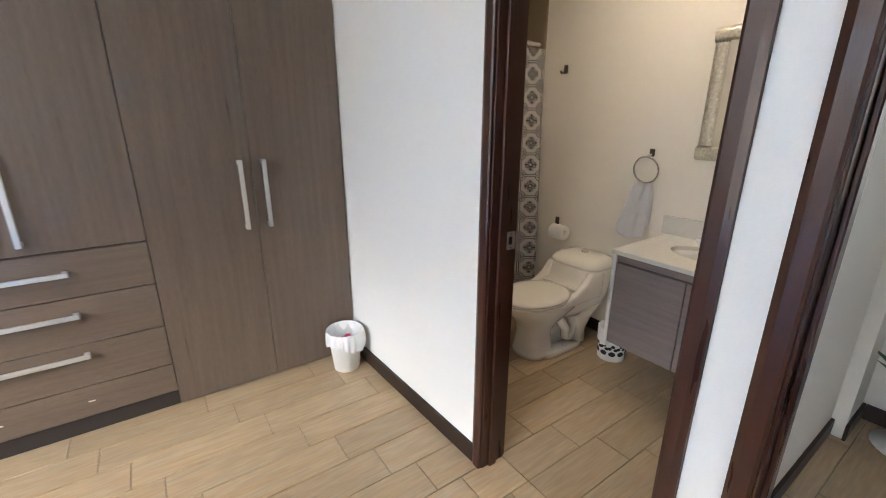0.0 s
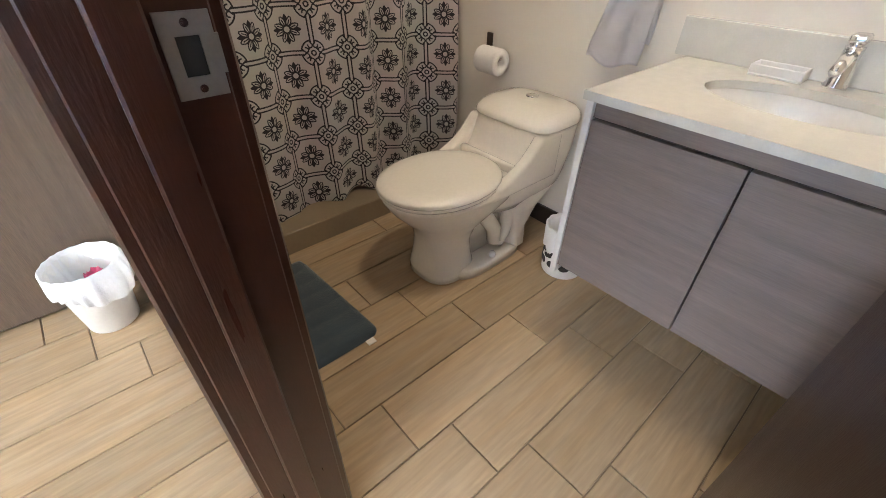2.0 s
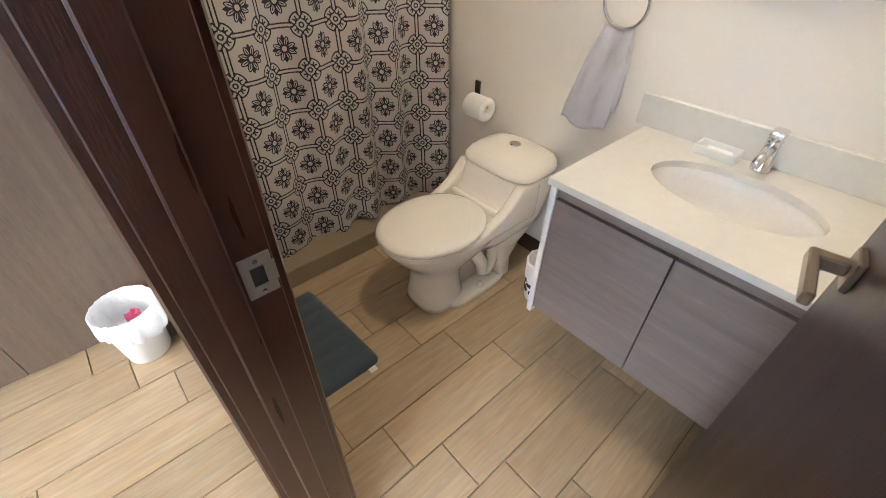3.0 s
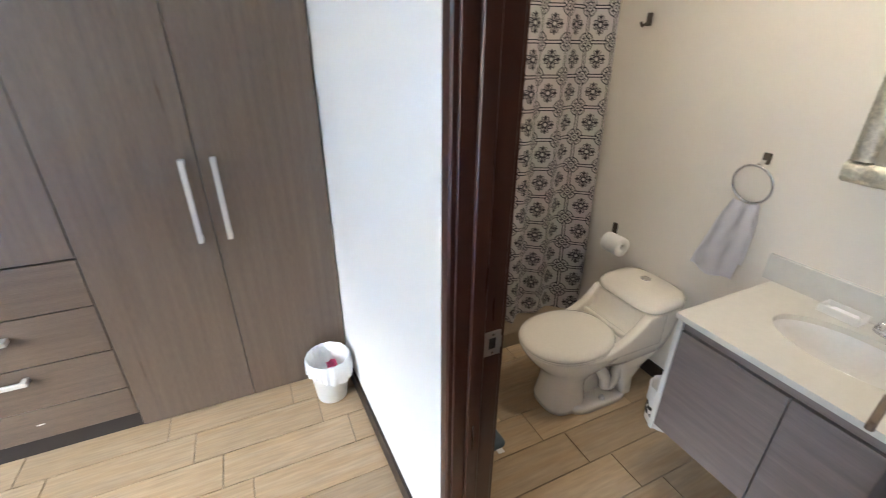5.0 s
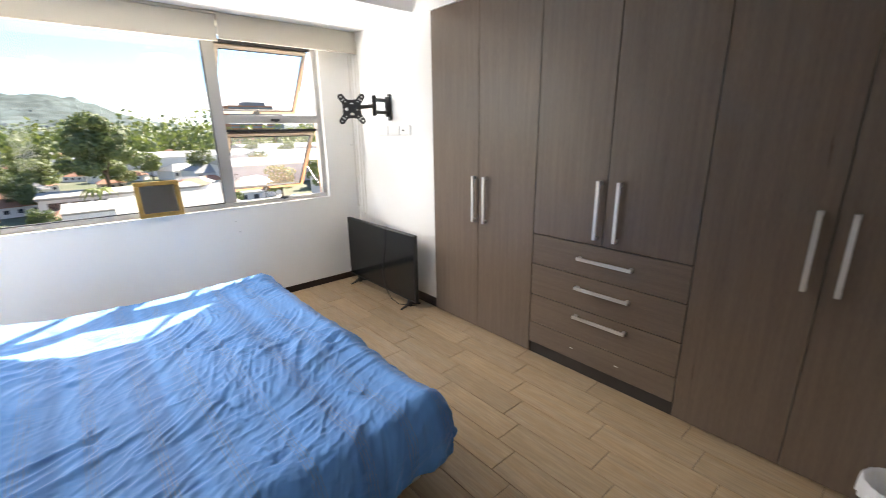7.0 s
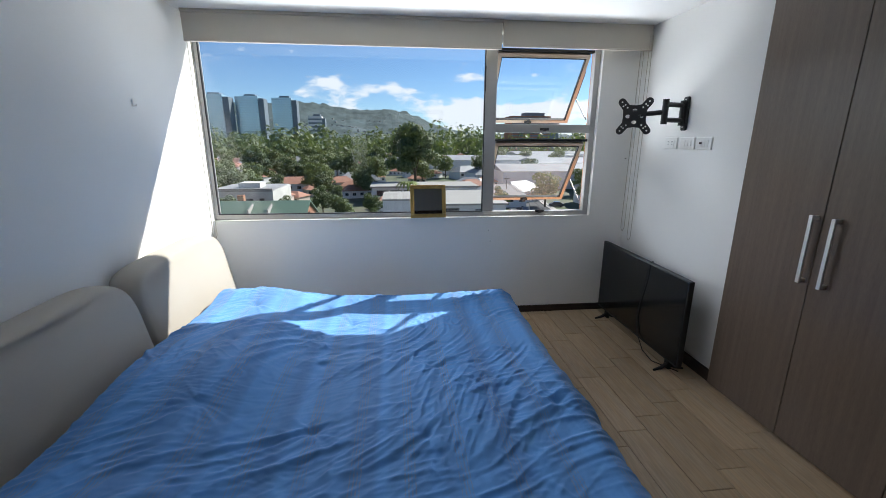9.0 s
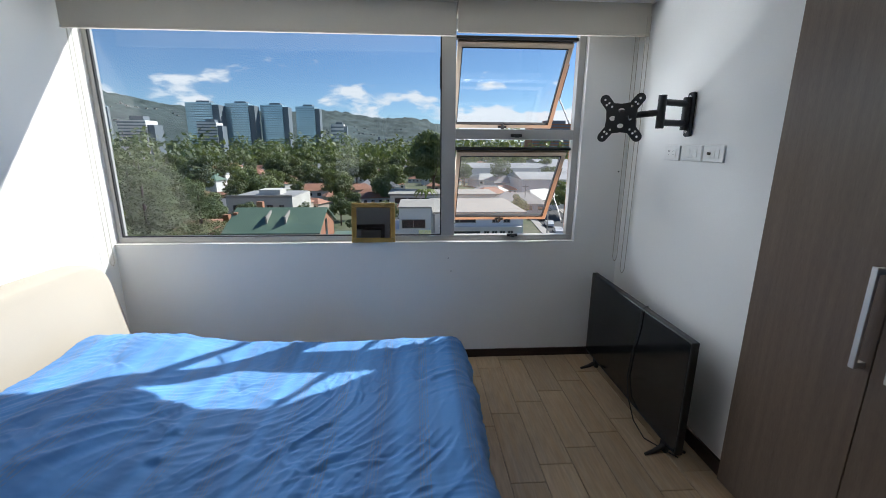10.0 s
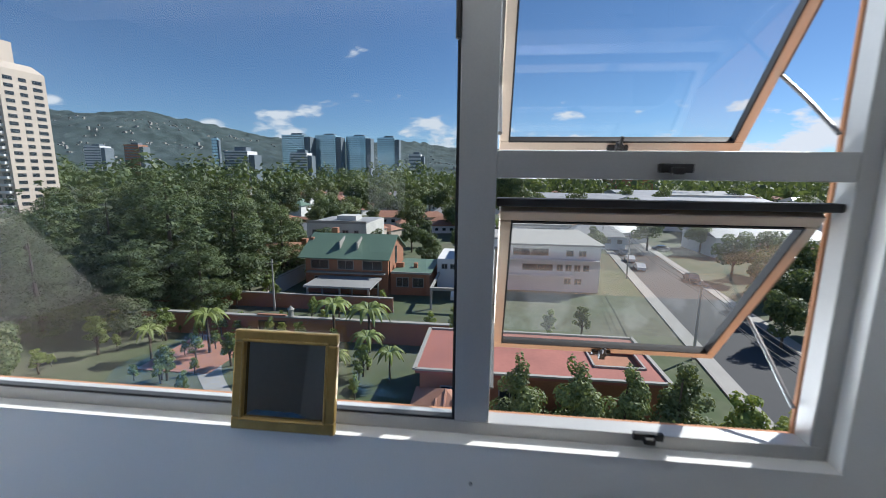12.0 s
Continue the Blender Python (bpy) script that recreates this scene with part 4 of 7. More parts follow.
part("fore_arm", tube(B(), [elbow + Vector((0, 0, 1.776)), headp + Vector((0, 0, 1.762))], 0.017, 12), M_BLACK, mount)
part("tilt_head", box(B(), headp.x - 0.03, headp.y - 0.03, 1.725, headp.x + 0.03, headp.y + 0.03, 1.795, 0.012, 2), M_BLACK, mount)
outline = []
corners = [(1, 1), (-1, 1), (-1, -1), (1, -1)]
for i, (sx, sy) in enumerate(corners):
    cx_, cy_ = sx * 0.088, sy * 0.098
    base_a = math.atan2(sy, sx)
    for k in range(-4, 5):
        a = base_a + k * radians(22)
        outline.append((cx_ + 0.026 * math.cos(a), cy_ + 0.026 * math.sin(a)))
    nx_, ny_ = corners[(i + 1) % 4]
    midx, midy = (sx + nx_) / 2, (sy + ny_) / 2
    deep = 0.086 if midx == 0 else 0.087
    for k in (0.28, 0.5, 0.72):
        px = (1 - k) * cx_ + k * nx_ * 0.088
        py = (1 - k) * cy_ + k * ny_ * 0.098
        q = 1 - (abs(k - 0.5) / 0.5) ** 2
        outline.append((px - midx * (0.105 - deep) * 0.92 * q + midx * 0.004, py - midy * (0.112 - deep) * 0.92 * q))
holes = [(sx * a, sy * b, 0.0062, 8) for sx in (1, -1) for sy in (1, -1) for a, b in ((0.088, 0.098), (0.066, 0.080), (0.079, 0.070), (0.050, 0.060))]
holes += [(0.0, 0.040, 0.016, 14), (0.0, -0.040, 0.016, 14), (0.042, 0.0, 0.017, 16), (-0.042, 0.0, 0.017, 16)]
nrm = Vector((0.81, -0.587, 0.0)).normalized()
side = Vector((0, 0, 1)).cross(nrm).normalized()
M4 = Matrix(((side.x, 0, nrm.x, headp.x + nrm.x * 0.045), (side.y, 0, nrm.y, headp.y + nrm.y * 0.045), (0, 1, nrm.z, 1.750), (0, 0, 0, 1)))
part("screen_plate", plate_with_holes(B(), outline, holes, 0.003, M4), M_BLACK, mount, "black pierced X-shaped screen plate")
part("knob", tube(B(), [headp + nrm * 0.02 + side * -0.035 + Vector((0, 0, 1.75)), headp + nrm * 0.02 + side * 0.035 + Vector((0, 0, 1.75))], 0.013, 10), M_BLACK, mount)


# ---- sockets ----
def socket(x0, x1, kind, label):
    s = thing("wall_socket", ((x0 + x1) / 2, YT, 1.525), label, "socket", "sockets under the bracket")
    part("plate", box(B(), x0, YT - 0.011, 1.525, x1, YT, 1.609, 0.004, 2), M_PLASTIC_W, s)
    xm, w = (x0 + x1) / 2, (x1 - x0)
    if kind == "outlet":
        part("insert", box(B(), xm - 0.045, YT - 0.014, 1.545, xm + 0.045, YT - 0.010, 1.590, 0.001), M_PLASTIC_W, s)
        for dx in (-0.022, 0.022):
            part("slot", box(B(), xm + dx - 0.006, YT - 0.0145, 1.572, xm + dx - 0.003, YT - 0.0135, 1.582), M_RUBBER, s)
            part("slot", box(B(), xm + dx + 0.005, YT - 0.0145, 1.572, xm + dx + 0.008, YT - 0.0135, 1.582), M_RUBBER, s)
            part("slot", box(B(), xm + dx - 0.002, YT - 0.0145, 1.556, xm + dx + 0.004, YT - 0.0135, 1.562), M_RUBBER, s)
    else:
        for k in (-1, 0, 1):
            part("module", box(B(), xm + k * 0.031 - 0.0145, YT - 0.014, 1.545, xm + k * 0.031 + 0.0145, YT - 0.010, 1.590, 0.001), M_PLASTIC_W, s)
        if kind == "coax":
            part("connector", tube(B(), [(xm - 0.02, YT - 0.012, 1.568), (xm - 0.02, YT - 0.026, 1.568)], 0.007, 10), M_DARKMETAL, s)


socket(-3.890, -3.740, "outlet", "white double power outlet on the wall")
socket(-3.708, -3.553, "blank", "white three-module blank plate on the wall")
socket(-3.535, -3.386, "coax", "white plate with a dark aerial connector on the wall")

# ---- gilt picture frame with a mirror on the sill ----
pf = thing("framed_mirror", (-4.39, -1.776, ZS + 0.002), "small gilt framed mirror leaning on the window sill", "framed mirror")
PM = Matrix.Translation((-4.346, -1.776, ZS + 0.007)) @ Matrix.Rotation(radians(-12), 4, "Y")


def posed(bm, m):
    bmesh.ops.transform(bm, verts=bm.verts, matrix=m)
    return bm


fw, fh, ft = 0.155, 0.285, 0.034
for y0, z0, y1, z1 in ((-fw, 0, fw, ft), (-fw, fh - ft, fw, fh), (-fw, ft, -fw + ft, fh - ft), (fw - ft, ft, fw, fh - ft)):
    bm = B()
    box(bm, -0.022, y0, z0, 0.0, y1, z1, 0.005, 2)
    part("frame_rail", posed(bm, PM), M_GOLD, pf)
bm = B()
for y0, z0, y1, z1 in ((-fw + ft - 0.008, ft - 0.008, fw - ft + 0.008, ft), (-fw + ft - 0.008, fh - ft, fw - ft + 0.008, fh - ft + 0.008), (-fw + ft - 0.008, ft, -fw + ft, fh - ft), (fw - ft, ft, fw - ft + 0.008, fh - ft)):
    box(bm, -0.003, y0, z0, 0.004, y1, z1, 0.002)
part("inner_bead", posed(bm, PM), M_GOLD, pf)
part("mirror", posed(box(B(), -0.016, -fw + ft - 0.004, ft - 0.004, -0.012, fw - ft + 0.004, fh - ft + 0.004), PM), M_DARKMIRROR, pf, "mirror glass dimmed to show a dark reflection")
part("backing", posed(box(B(), -0.026, -fw + 0.008, 0.006, -0.0225, fw - 0.008, fh - 0.008), PM), M_CORD, pf)

# small hooks and marks on the walls
bm = B()
box(bm, -3.530, YB, 1.765, -3.505, YB + 0.008, 1.805, 0.003, 2)
tube(bm, [(-3.517, YB + 0.008, 1.775), (-3.517, YB + 0.018, 1.768), (-3.517, YB + 0.022, 1.780)], 0.004, 6)
whole("wall_hook", bm, M_PLASTIC_W, "small white plastic hook stuck to the wall", "hook")
for y, z in ((-1.235, 0.80), (-1.215, 0.70)):
    bm = lathe(B(), [(0.0, 0.0), (0.006, 0.0), (0.004, 0.006), (0, 0.006)], 8)
    bmesh.ops.transform(bm, verts=bm.verts, matrix=Matrix.Translation((XW, y, z)) @ Matrix.Rotation(radians(90), 4, "Y"))
    whole("wall_plug", bm, M_ALU, "small grey screw plug in the wall", "screw plug", "plugs under the window")
bm = lathe(B(), [(0.0, 0.0), (0.006, 0.0), (0.004, 0.007), (0, 0.007)], 8)
bmesh.ops.transform(bm, verts=bm.verts, matrix=Matrix.Translation((XW, -0.012, 1.43)) @ Matrix.Rotation(radians(90), 4, "Y"))
whole("wall_plug", bm, M_BLACK, "small black screw in the wall near the cords", "screw plug")


# ---- waste bin with a liner ----
def ruffle(bm, c, rings, n=88, seed=0.0, amp=0.006):
    made = []
    for r, z in rings:
        ring = []
        for j in range(n):
            a = 2 * math.pi * j / n
            k = amp * noise.noise(Vector((math.cos(a) * 4 + seed, math.sin(a) * 4, z * 18)))
            k2 = amp * 1.5 * noise.noise(Vector((math.cos(a) * 3 + seed, math.sin(a) * 3, 5 + z * 9)))
            ring.append(bm.verts.new((c[0] + (r + k) * math.cos(a), c[1] + (r + k) * math.sin(a), c[2] + z + k2)))
        made.append(ring)
    for a, b in zip(made, made[1:]):
        for j in range(n):
            bm.faces.new((a[j], a[(j + 1) % n], b[(j + 1) % n], b[j]))
    return made


bc = (-0.170, -0.150, 0.0)
bin_ = thing("waste_bin", bc, "small white plastic waste bin lined with a white bag", "waste bin")
part("bucket", lathe(B(), [(0, 0.0), (0.070, 0.0), (0.074, 0.004), (0.098, 0.235), (0.102, 0.240), (0.096, 0.236), (0.070, 0.012), (0, 0.010)], 32, bc), M_PLASTIC_W, bin_, "", True)


def bag_skin(u, v):
    """A bag folded over the rim: v runs from its outer hem over the rim and down inside."""
    a = 2 * math.pi * u
    hem = 0.150 + 0.030 * math.sin(a * 2 + 0.6) + 0.022 * noise.noise(Vector((math.cos(a) * 1.6, math.sin(a) * 1.6, 3.0)))
    pleat = 0.0042 * math.sin(a * 17 + 2.5 * math.sin(a * 3)) + 0.003 * noise.noise(Vector((math.cos(a) * 6, math.sin(a) * 6, v * 3)))
    if v < 0.45:
        q = v / 0.45
        r = 0.108 + 0.010 * math.sin(q * math.pi) * (0.6 + 0.4 * math.sin(a + 2.0)) + pleat * (1.0 - 0.6 * q)
        z = hem + (0.243 - hem) * q
    elif v < 0.6:
        q = (v - 0.45) / 0.15
        r, z = 0.108 - 0.010 * q + pleat * 0.4, 0.243 + 0.010 * math.sin(q * math.pi)
    else:
        q = (v - 0.6) / 0.4
        r, z = 0.098 - 0.030 * q - 0.062 * max(0.0, q - 0.6) / 0.4 + pleat * 0.25, 0.243 - 0.125 * min(1.0, q / 0.7)
    return bc[0] + r * math.cos(a), bc[1] + r * math.sin(a), z


bm = grid(B(), 145, 34, bag_skin)
part("bag", bm, M_BAG, bin_, "white plastic bin bag folded over the rim", True)
bm = grid(B(), 9, 9, lambda s, t: (bc[0] - 0.01 + 0.05 * s, bc[1] - 0.02 + 0.045 * t, 0.190 + 0.035 * noise.noise(Vector((s * 4, t * 4, 2)))))
part("wrapper", bm, M_PINK, bin_, "crumpled pink wrapper")

# ---- bathroom ----
# round ceiling lamp, added out of view to brighten the bathroom
lamp_c = (0.92, -1.15)
cl = thing("ceiling_light", (*lamp_c, H), "unseen round white fill light added on the bathroom ceiling", "ceiling light")
part("frame", lathe(B(), [(0.10, 0.0), (0.145, 0.0), (0.150, -0.006), (0.148, -0.030), (0.138, -0.034), (0.138, -0.020), (0.10, -0.020), (0.10, 0.0)], 36, (*lamp_c, H)), M_PLASTIC_W, cl, "", True)
glow, gn, gl, gp = nodes_of("warm_fill_glow")
gp.inputs["Base Color"].default_value = (0.8, 0.78, 0.72, 1)
gp.inputs["Emission Color"].default_value, gp.inputs["Emission Strength"].default_value = (1.0, 0.85, 0.68, 1), 5.0
part("diffuser", lathe(B(), [(0.0, -0.030), (0.137, -0.030), (0.137, -0.022), (0.0, -0.022)], 36, (*lamp_c, H)), glow, cl, "warm glowing disc of the added fill light")
TY = -0.655


def oval(x0, x1, hw, z, n=32, p=1.0, front=0.0):
    """A ring from x0 (front) to x1 (back); p under 1 squares it off."""
    pts = []
    for j in range(n):
        a = 2 * math.pi * j / n
        c, s = math.cos(a), math.sin(a)
        ex, ey = abs(c) ** p * (1 if c > 0 else -1), abs(s) ** p * (1 if s > 0 else -1)
        pts.append(((x0 + x1) / 2 + ex * (x1 - x0) / 2, TY + ey * hw, z))
    return pts


toilet = thing("toilet", (1.05, TY, 0), "bone-coloured one-piece ceramic toilet with its lid closed", "toilet")
part("pedestal", loft(B(), [oval(0.768, 1.005, 0.118, 0.0, p=0.75), oval(0.768, 1.000, 0.117, 0.03, p=0.75), oval(0.782, 0.985, 0.108, 0.10, p=0.8), oval(0.784, 0.985, 0.108, 0.16, p=0.85), oval(0.768, 1.01, 0.124, 0.215, p=0.88), oval(0.722, 1.10, 0.152, 0.265, p=0.9), oval(0.676, 1.20, 0.176, 0.315, p=0.9), oval(0.652, 1.24, 0.186, 0.355, p=0.9), oval(0.648, 1.24, 0.188, 0.370, p=0.9), oval(0.67, 1.22, 0.165, 0.375, p=0.9)]), M_CERAMIC, toilet, "", True)
part("foot_plate", loft(B(), [oval(0.86, 1.235, 0.152, 0.0, p=0.45), oval(0.86, 1.235, 0.152, 0.030, p=0.45), oval(0.87, 1.225, 0.145, 0.040, p=0.45)]), M_CERAMIC, toilet, "", True)
part("web", loft(B(), [oval(0.90, 1.22, 0.062, 0.035, p=0.5), oval(0.90, 1.22, 0.062, 0.30, p=0.5)]), M_CERAMIC, toilet, "", True)
part("rear_post", loft(B(), [oval(1.155, 1.236, 0.150, 0.036, p=0.45), oval(1.150, 1.245, 0.140, 0.12, p=0.5), oval(1.130, 1.30, 0.150, 0.20, p=0.5), oval(1.09, 1.40, 0.172, 0.285, p=0.55)]), M_CERAMIC, toilet, "", True)
part("seat", loft(B(), [oval(0.648, 1.105, 0.184, 0.374, p=0.95), oval(0.639, 1.107, 0.190, 0.382, p=0.95), oval(0.641, 1.106, 0.189, 0.389, p=0.95)]), M_CERAMIC, toilet, "", True)
part("lid", loft(B(), [oval(0.641, 1.108, 0.188, 0.3905, p=0.95), oval(0.635, 1.110, 0.192, 0.398, p=0.95), oval(0.642, 1.104, 0.186, 0.409, p=0.95), oval(0.665, 1.085, 0.168, 0.416, p=0.95), oval(0.72, 1.04, 0.13, 0.4205, p=0.95), oval(0.80, 0.96, 0.065, 0.423, p=0.95)]), M_CERAMIC, toilet, "", True)
part("hinge_bar", box(B(), 1.092, TY - 0.135, 0.388, 1.118, TY + 0.135, 0.420, 0.009, 3), M_CERAMIC, toilet, "", True)
part("tank", loft(B(), [oval(1.00, 1.446, 0.140, 0.235, p=0.65), oval(0.98, 1.447, 0.172, 0.285, p=0.62), oval(0.99, 1.448, 0.183, 0.33, p=0.6), oval(1.045, 1.450, 0.184, 0.370, p=0.58), oval(1.110, 1.450, 0.183, 0.400, p=0.55), oval(1.140, 1.450, 0.183, 0.43, p=0.52), oval(1.158, 1.450, 0.184, 0.47, p=0.5), oval(1.172, 1.450, 0.185, 0.505, p=0.5), oval(1.178, 1.449, 0.184, 0.516, p=0.5), oval(1.186, 1.446, 0.178, 0.5185, p=0.5)]), M_CERAMIC, toilet, "", True)
part("tank_lid", loft(B(), [oval(1.186, 1.446, 0.178, 0.5205, p=0.5), oval(1.175, 1.452, 0.187, 0.5225, p=0.5), oval(1.172, 1.453, 0.189, 0.530, p=0.5), oval(1.182, 1.453, 0.187, 0.546, p=0.5), oval(1.204, 1.452, 0.178, 0.562, p=0.52), oval(1.238, 1.448, 0.160, 0.574, p=0.56), oval(1.29, 1.435, 0.115, 0.580, p=0.65)]), M_CERAMIC, toilet, "", True)
for s in (-1, 1):
    bm = prism(B(), [(1.186, 0.517), (1.160, 0.484), (1.125, 0.450), (1.075, 0.420), (1.01, 0.394), (0.94, 0.374), (0.94, 0.34), (1.30, 0.34), (1.30, 0.517)], "y", TY + s * 0.138, TY + s * 0.186)
    bmesh.ops.bevel(bm, geom=bm.edges[:], offset=0.013, segments=3, affect="EDGES", profile=0.5)
    part("cheek", bm, M_CERAMIC, toilet, "", True)
    bm = tube(B(), [(0.965, TY + s * 0.070, 0.275), (1.02, TY + s * 0.088, 0.225), (1.075, TY + s * 0.094, 0.150), (1.085, TY + s * 0.092, 0.085), (1.115, TY + s * 0.090, 0.062), (1.145, TY + s * 0.090, 0.095), (1.160, TY + s * 0.094, 0.180), (1.175, TY + s * 0.11, 0.27)], [0.034, 0.034, 0.032, 0.029, 0.027, 0.028, 0.032, 0.036], 14)
    part("trapway", bm, M_CERAMIC, toilet, "", True)
    part("bolt_cap", lathe(B(), [(0.014, 0.0), (0.014, 0.012), (0.010, 0.020), (0, 0.023)], 14, (1.045, TY + s * 0.128, 0.040)), M_SINK, toilet, "white bolt cap", True)
btn = part("flush_button", lathe(B(), [(0.024, 0.0), (0.024, 0.004), (0.021, 0.006), (0, 0.006)], 20, (1.360, TY + 0.02, 0.579)), M_CHROME, toilet, "round chrome flush button", True)

# vanity
vy0, vy1 = -1.893, -1.115
van = thing("vanity_cabinet", (1.2, -1.5, 0.25), "wall-hung grey-brown laminate vanity cabinet with two doors", "vanity")
part("side_panel", box(B(), 0.925, vy1 - 0.020, 0.250, XBB - 0.002, vy1 - 0.001, 0.778, 0.001), M_PLASTIC_W, van, "white side panel")
part("body", box(B(), 0.945, vy0, 0.285, XBB - 0.002, vy1 - 0.021, 0.600), M_DARKGAP, van)
part("front_lining", box(B(), 0.9465, vy0, 0.600, 0.960, vy1 - 0.021, 0.778), M_DARKGAP, van)
for a, b in ((vy0, -1.4885), (-1.4865, vy1 - 0.022)):
    part("door", box(B(), 0.926, a + 0.001, 0.282, 0.944, b - 0.001, 0.731, 0.001), M_VAN, van, "grey-brown laminate door")
part("top_rail", box(B(), 0.934, vy0, 0.736, 0.946, vy1 - 0.022, 0.778), M_VAN, van)
# worktop with the basin cut-out
sc_, sa, sb = (1.205, -1.485), 0.135, 0.215
top = thing("washbasin_worktop", (1.2, -1.5, 0.78), "cream quartz worktop with an upstand and undermounted basin", "worktop")
bm = B()
rim = [(sc_[0] + sa * math.cos(2 * math.pi * i / 48), sc_[1] + sb * math.sin(2 * math.pi * i / 48)) for i in range(48)]
rect = [(0.906, vy0), (XBB - 0.001, vy0), (XBB - 0.001, vy1), (0.906, vy1)]
es = []
for loop in (rect, rim):
    vs = [bm.verts.new((x, y, 0.800)) for x, y in loop]
    es += [bm.edges.new((vs[i], vs[(i + 1) % len(vs)])) for i in range(len(vs))]
bmesh.ops.triangle_fill(bm, use_beauty=True, use_dissolve=False, edges=es)
for f in bm.faces:
    if f.normal.z < 0:
        f.normal_flip()
bmesh.ops.recalc_face_normals(bm, faces=bm.faces)
ext = bmesh.ops.extrude_face_region(bm, geom=bm.faces[:])
bmesh.ops.translate(bm, verts=[v for v in ext["geom"] if isinstance(v, bmesh.types.BMVert)], vec=(0, 0, -0.021))
bmesh.ops.recalc_face_normals(bm, faces=bm.faces)
part("slab", bm, M_QUARTZ, top)
part("upstand", box(B(), XBB - 0.020, vy0, 0.8005, XBB - 0.001, -1.078, 0.903, 0.0015), M_QUARTZ, top)
bowl = lathe(B(), [(1.04, -0.0215), (1.0, -0.024), (0.97, -0.05), (0.88, -0.10), (0.62, -0.135), (0.25, -0.148), (0.10, -0.150), (0.0, -0.151)], 48, (sc_[0], sc_[1], 0.800), sa, sb)
part("basin", bowl, M_SINK, top, "white ceramic basin", True)
part("drain", lathe(B(), [(0.022, 0.0), (0.022, 0.004), (0.0, 0.006)], 16, (sc_[0], sc_[1], 0.650)), M_CHROME, top, "chrome drain", True)
tap = thing("basin_tap", (1.405, -1.485, 0.80), "short chrome single-lever basin tap", "tap")
part("body", lathe(B(), [(0.0, 0.0), (0.026, 0.0), (0.026, 0.006), (0.021, 0.012), (0.019, 0.085), (0.020, 0.092), (0.0, 0.094)], 20, (1.405, -1.485, 0.80)), M_CHROME, tap, "", True)
part("spout", tube(B(), [(1.402, -1.485, 0.872), (1.36, -1.485, 0.868), (1.30, -1.485, 0.852)], [0.016, 0.014, 0.012], 12), M_CHROME, tap, "", True)
part("lever", box(B(), 1.385, -1.503, 0.898, 1.440, -1.467, 0.918, 0.006, 3), M_CHROME, tap, "", True)
part("neck", lathe(B(), [(0.012, 0.0), (0.012, 0.010)], 14, (1.405, -1.485, 0.892)), M_CHROME, tap, "", True)
dish = thing("soap_dish", (1.40, -1.365, 0.80), "white rectangular soap dish beside the tap", "soap dish")
bm = B()
box(bm, 1.365, -1.425, 0.8005, 1.435, -1.305, 0.806, 0.002)
for a in ((1.365, -1.425, 1.371, -1.305), (1.429, -1.425, 1.435, -1.305), (1.371, -1.425, 1.429, -1.419), (1.371, -1.311, 1.429, -1.305)):
    box(bm, a[0], a[1], 0.806, a[2], a[3], 0.828, 0.002)
part("tray", bm, M_PLASTIC_W, dish)
part("soap", box(B(), 1.380, -1.405, 0.807, 1.420, -1.330, 0.818, 0.005, 2), M_TOWEL, dish, "pale bar of soap")

# wall mirror
mir = thing("wall_mirror", (XBB, -1.51, 1.225), "wall mirror in a wide rippled silver frame", "mirror")
ma, mb, mz0, mz1, mw = -1.835, -1.190, 1.225, 1.865, 0.075
part("mirror", box(B(), XBB - 0.016, ma + mw - 0.005, mz0 + mw - 0.005, XBB - 0.012, mb - mw + 0.005, mz1 - mw + 0.005), M_MIRROR, mir, "mirror glass")


def ripple_rail(y0, z0, y1, z1, along):
    n = int(max(y1 - y0, z1 - z0) / 0.007)
    k = 9

    def f(s, t):
        y, z = y0 + (y1 - y0) * s, z0 + (z1 - z0) * t
        q = (y if along == "y" else z)
        c = (t if along == "y" else s)
        cross = (z if along == "y" else y)
        d = 0.026 * (1 - (2 * c - 1) ** 4) + 0.003 * math.sin(q * 420 + 3.0 * math.sin(cross * 90 + q * 20))
        return (XBB - 0.004 - d, y, z)
    bm = grid(B(), n if along == "y" else k, k if along == "y" else n, f)
    bmesh.ops.recalc_face_normals(bm, faces=bm.faces)
    return bm


for a in ((ma, mz0, mb, mz0 + mw, "y"), (ma, mz1 - mw, mb, mz1, "y"), (ma, mz0 + mw, ma + mw, mz1 - mw, "z"), (mb - mw, mz0 + mw, mb, mz1 - mw, "z")):
    part("frame_rail", ripple_rail(*a), M_MIRFRAME, mir, "", True)
part("backing", box(B(), XBB - 0.011, ma + 0.01, mz0 + 0.01, XBB - 0.001, mb - 0.01, mz1 - 0.01), M_DARKGAP, mir)

# towel ring and towel
ring = thing("towel_ring", (XBB, -0.945, 1.18), "chrome towel ring on the wall", "towel ring")
part("wall_plate", box(B(), XBB - 0.010, -0.962, 1.225, XBB, -0.932, 1.268, 0.003), M_DARKMETAL, ring)
part("post", tube(B(), [(XBB - 0.008, -0.947, 1.24), (XBB - 0.045, -0.947, 1.225)], 0.008, 10), M_CHROME, ring)
part("ring", tube(B(), [(XBB - 0.045 - 0.012 * math.sin(a), -0.947 + 0.075 * math.cos(a), 1.150 + 0.075 * math.sin(a)) for a in [2 * math.pi * i / 40 for i in range(40)]], 0.0055, 8, True), M_CHROME, ring, "", True)


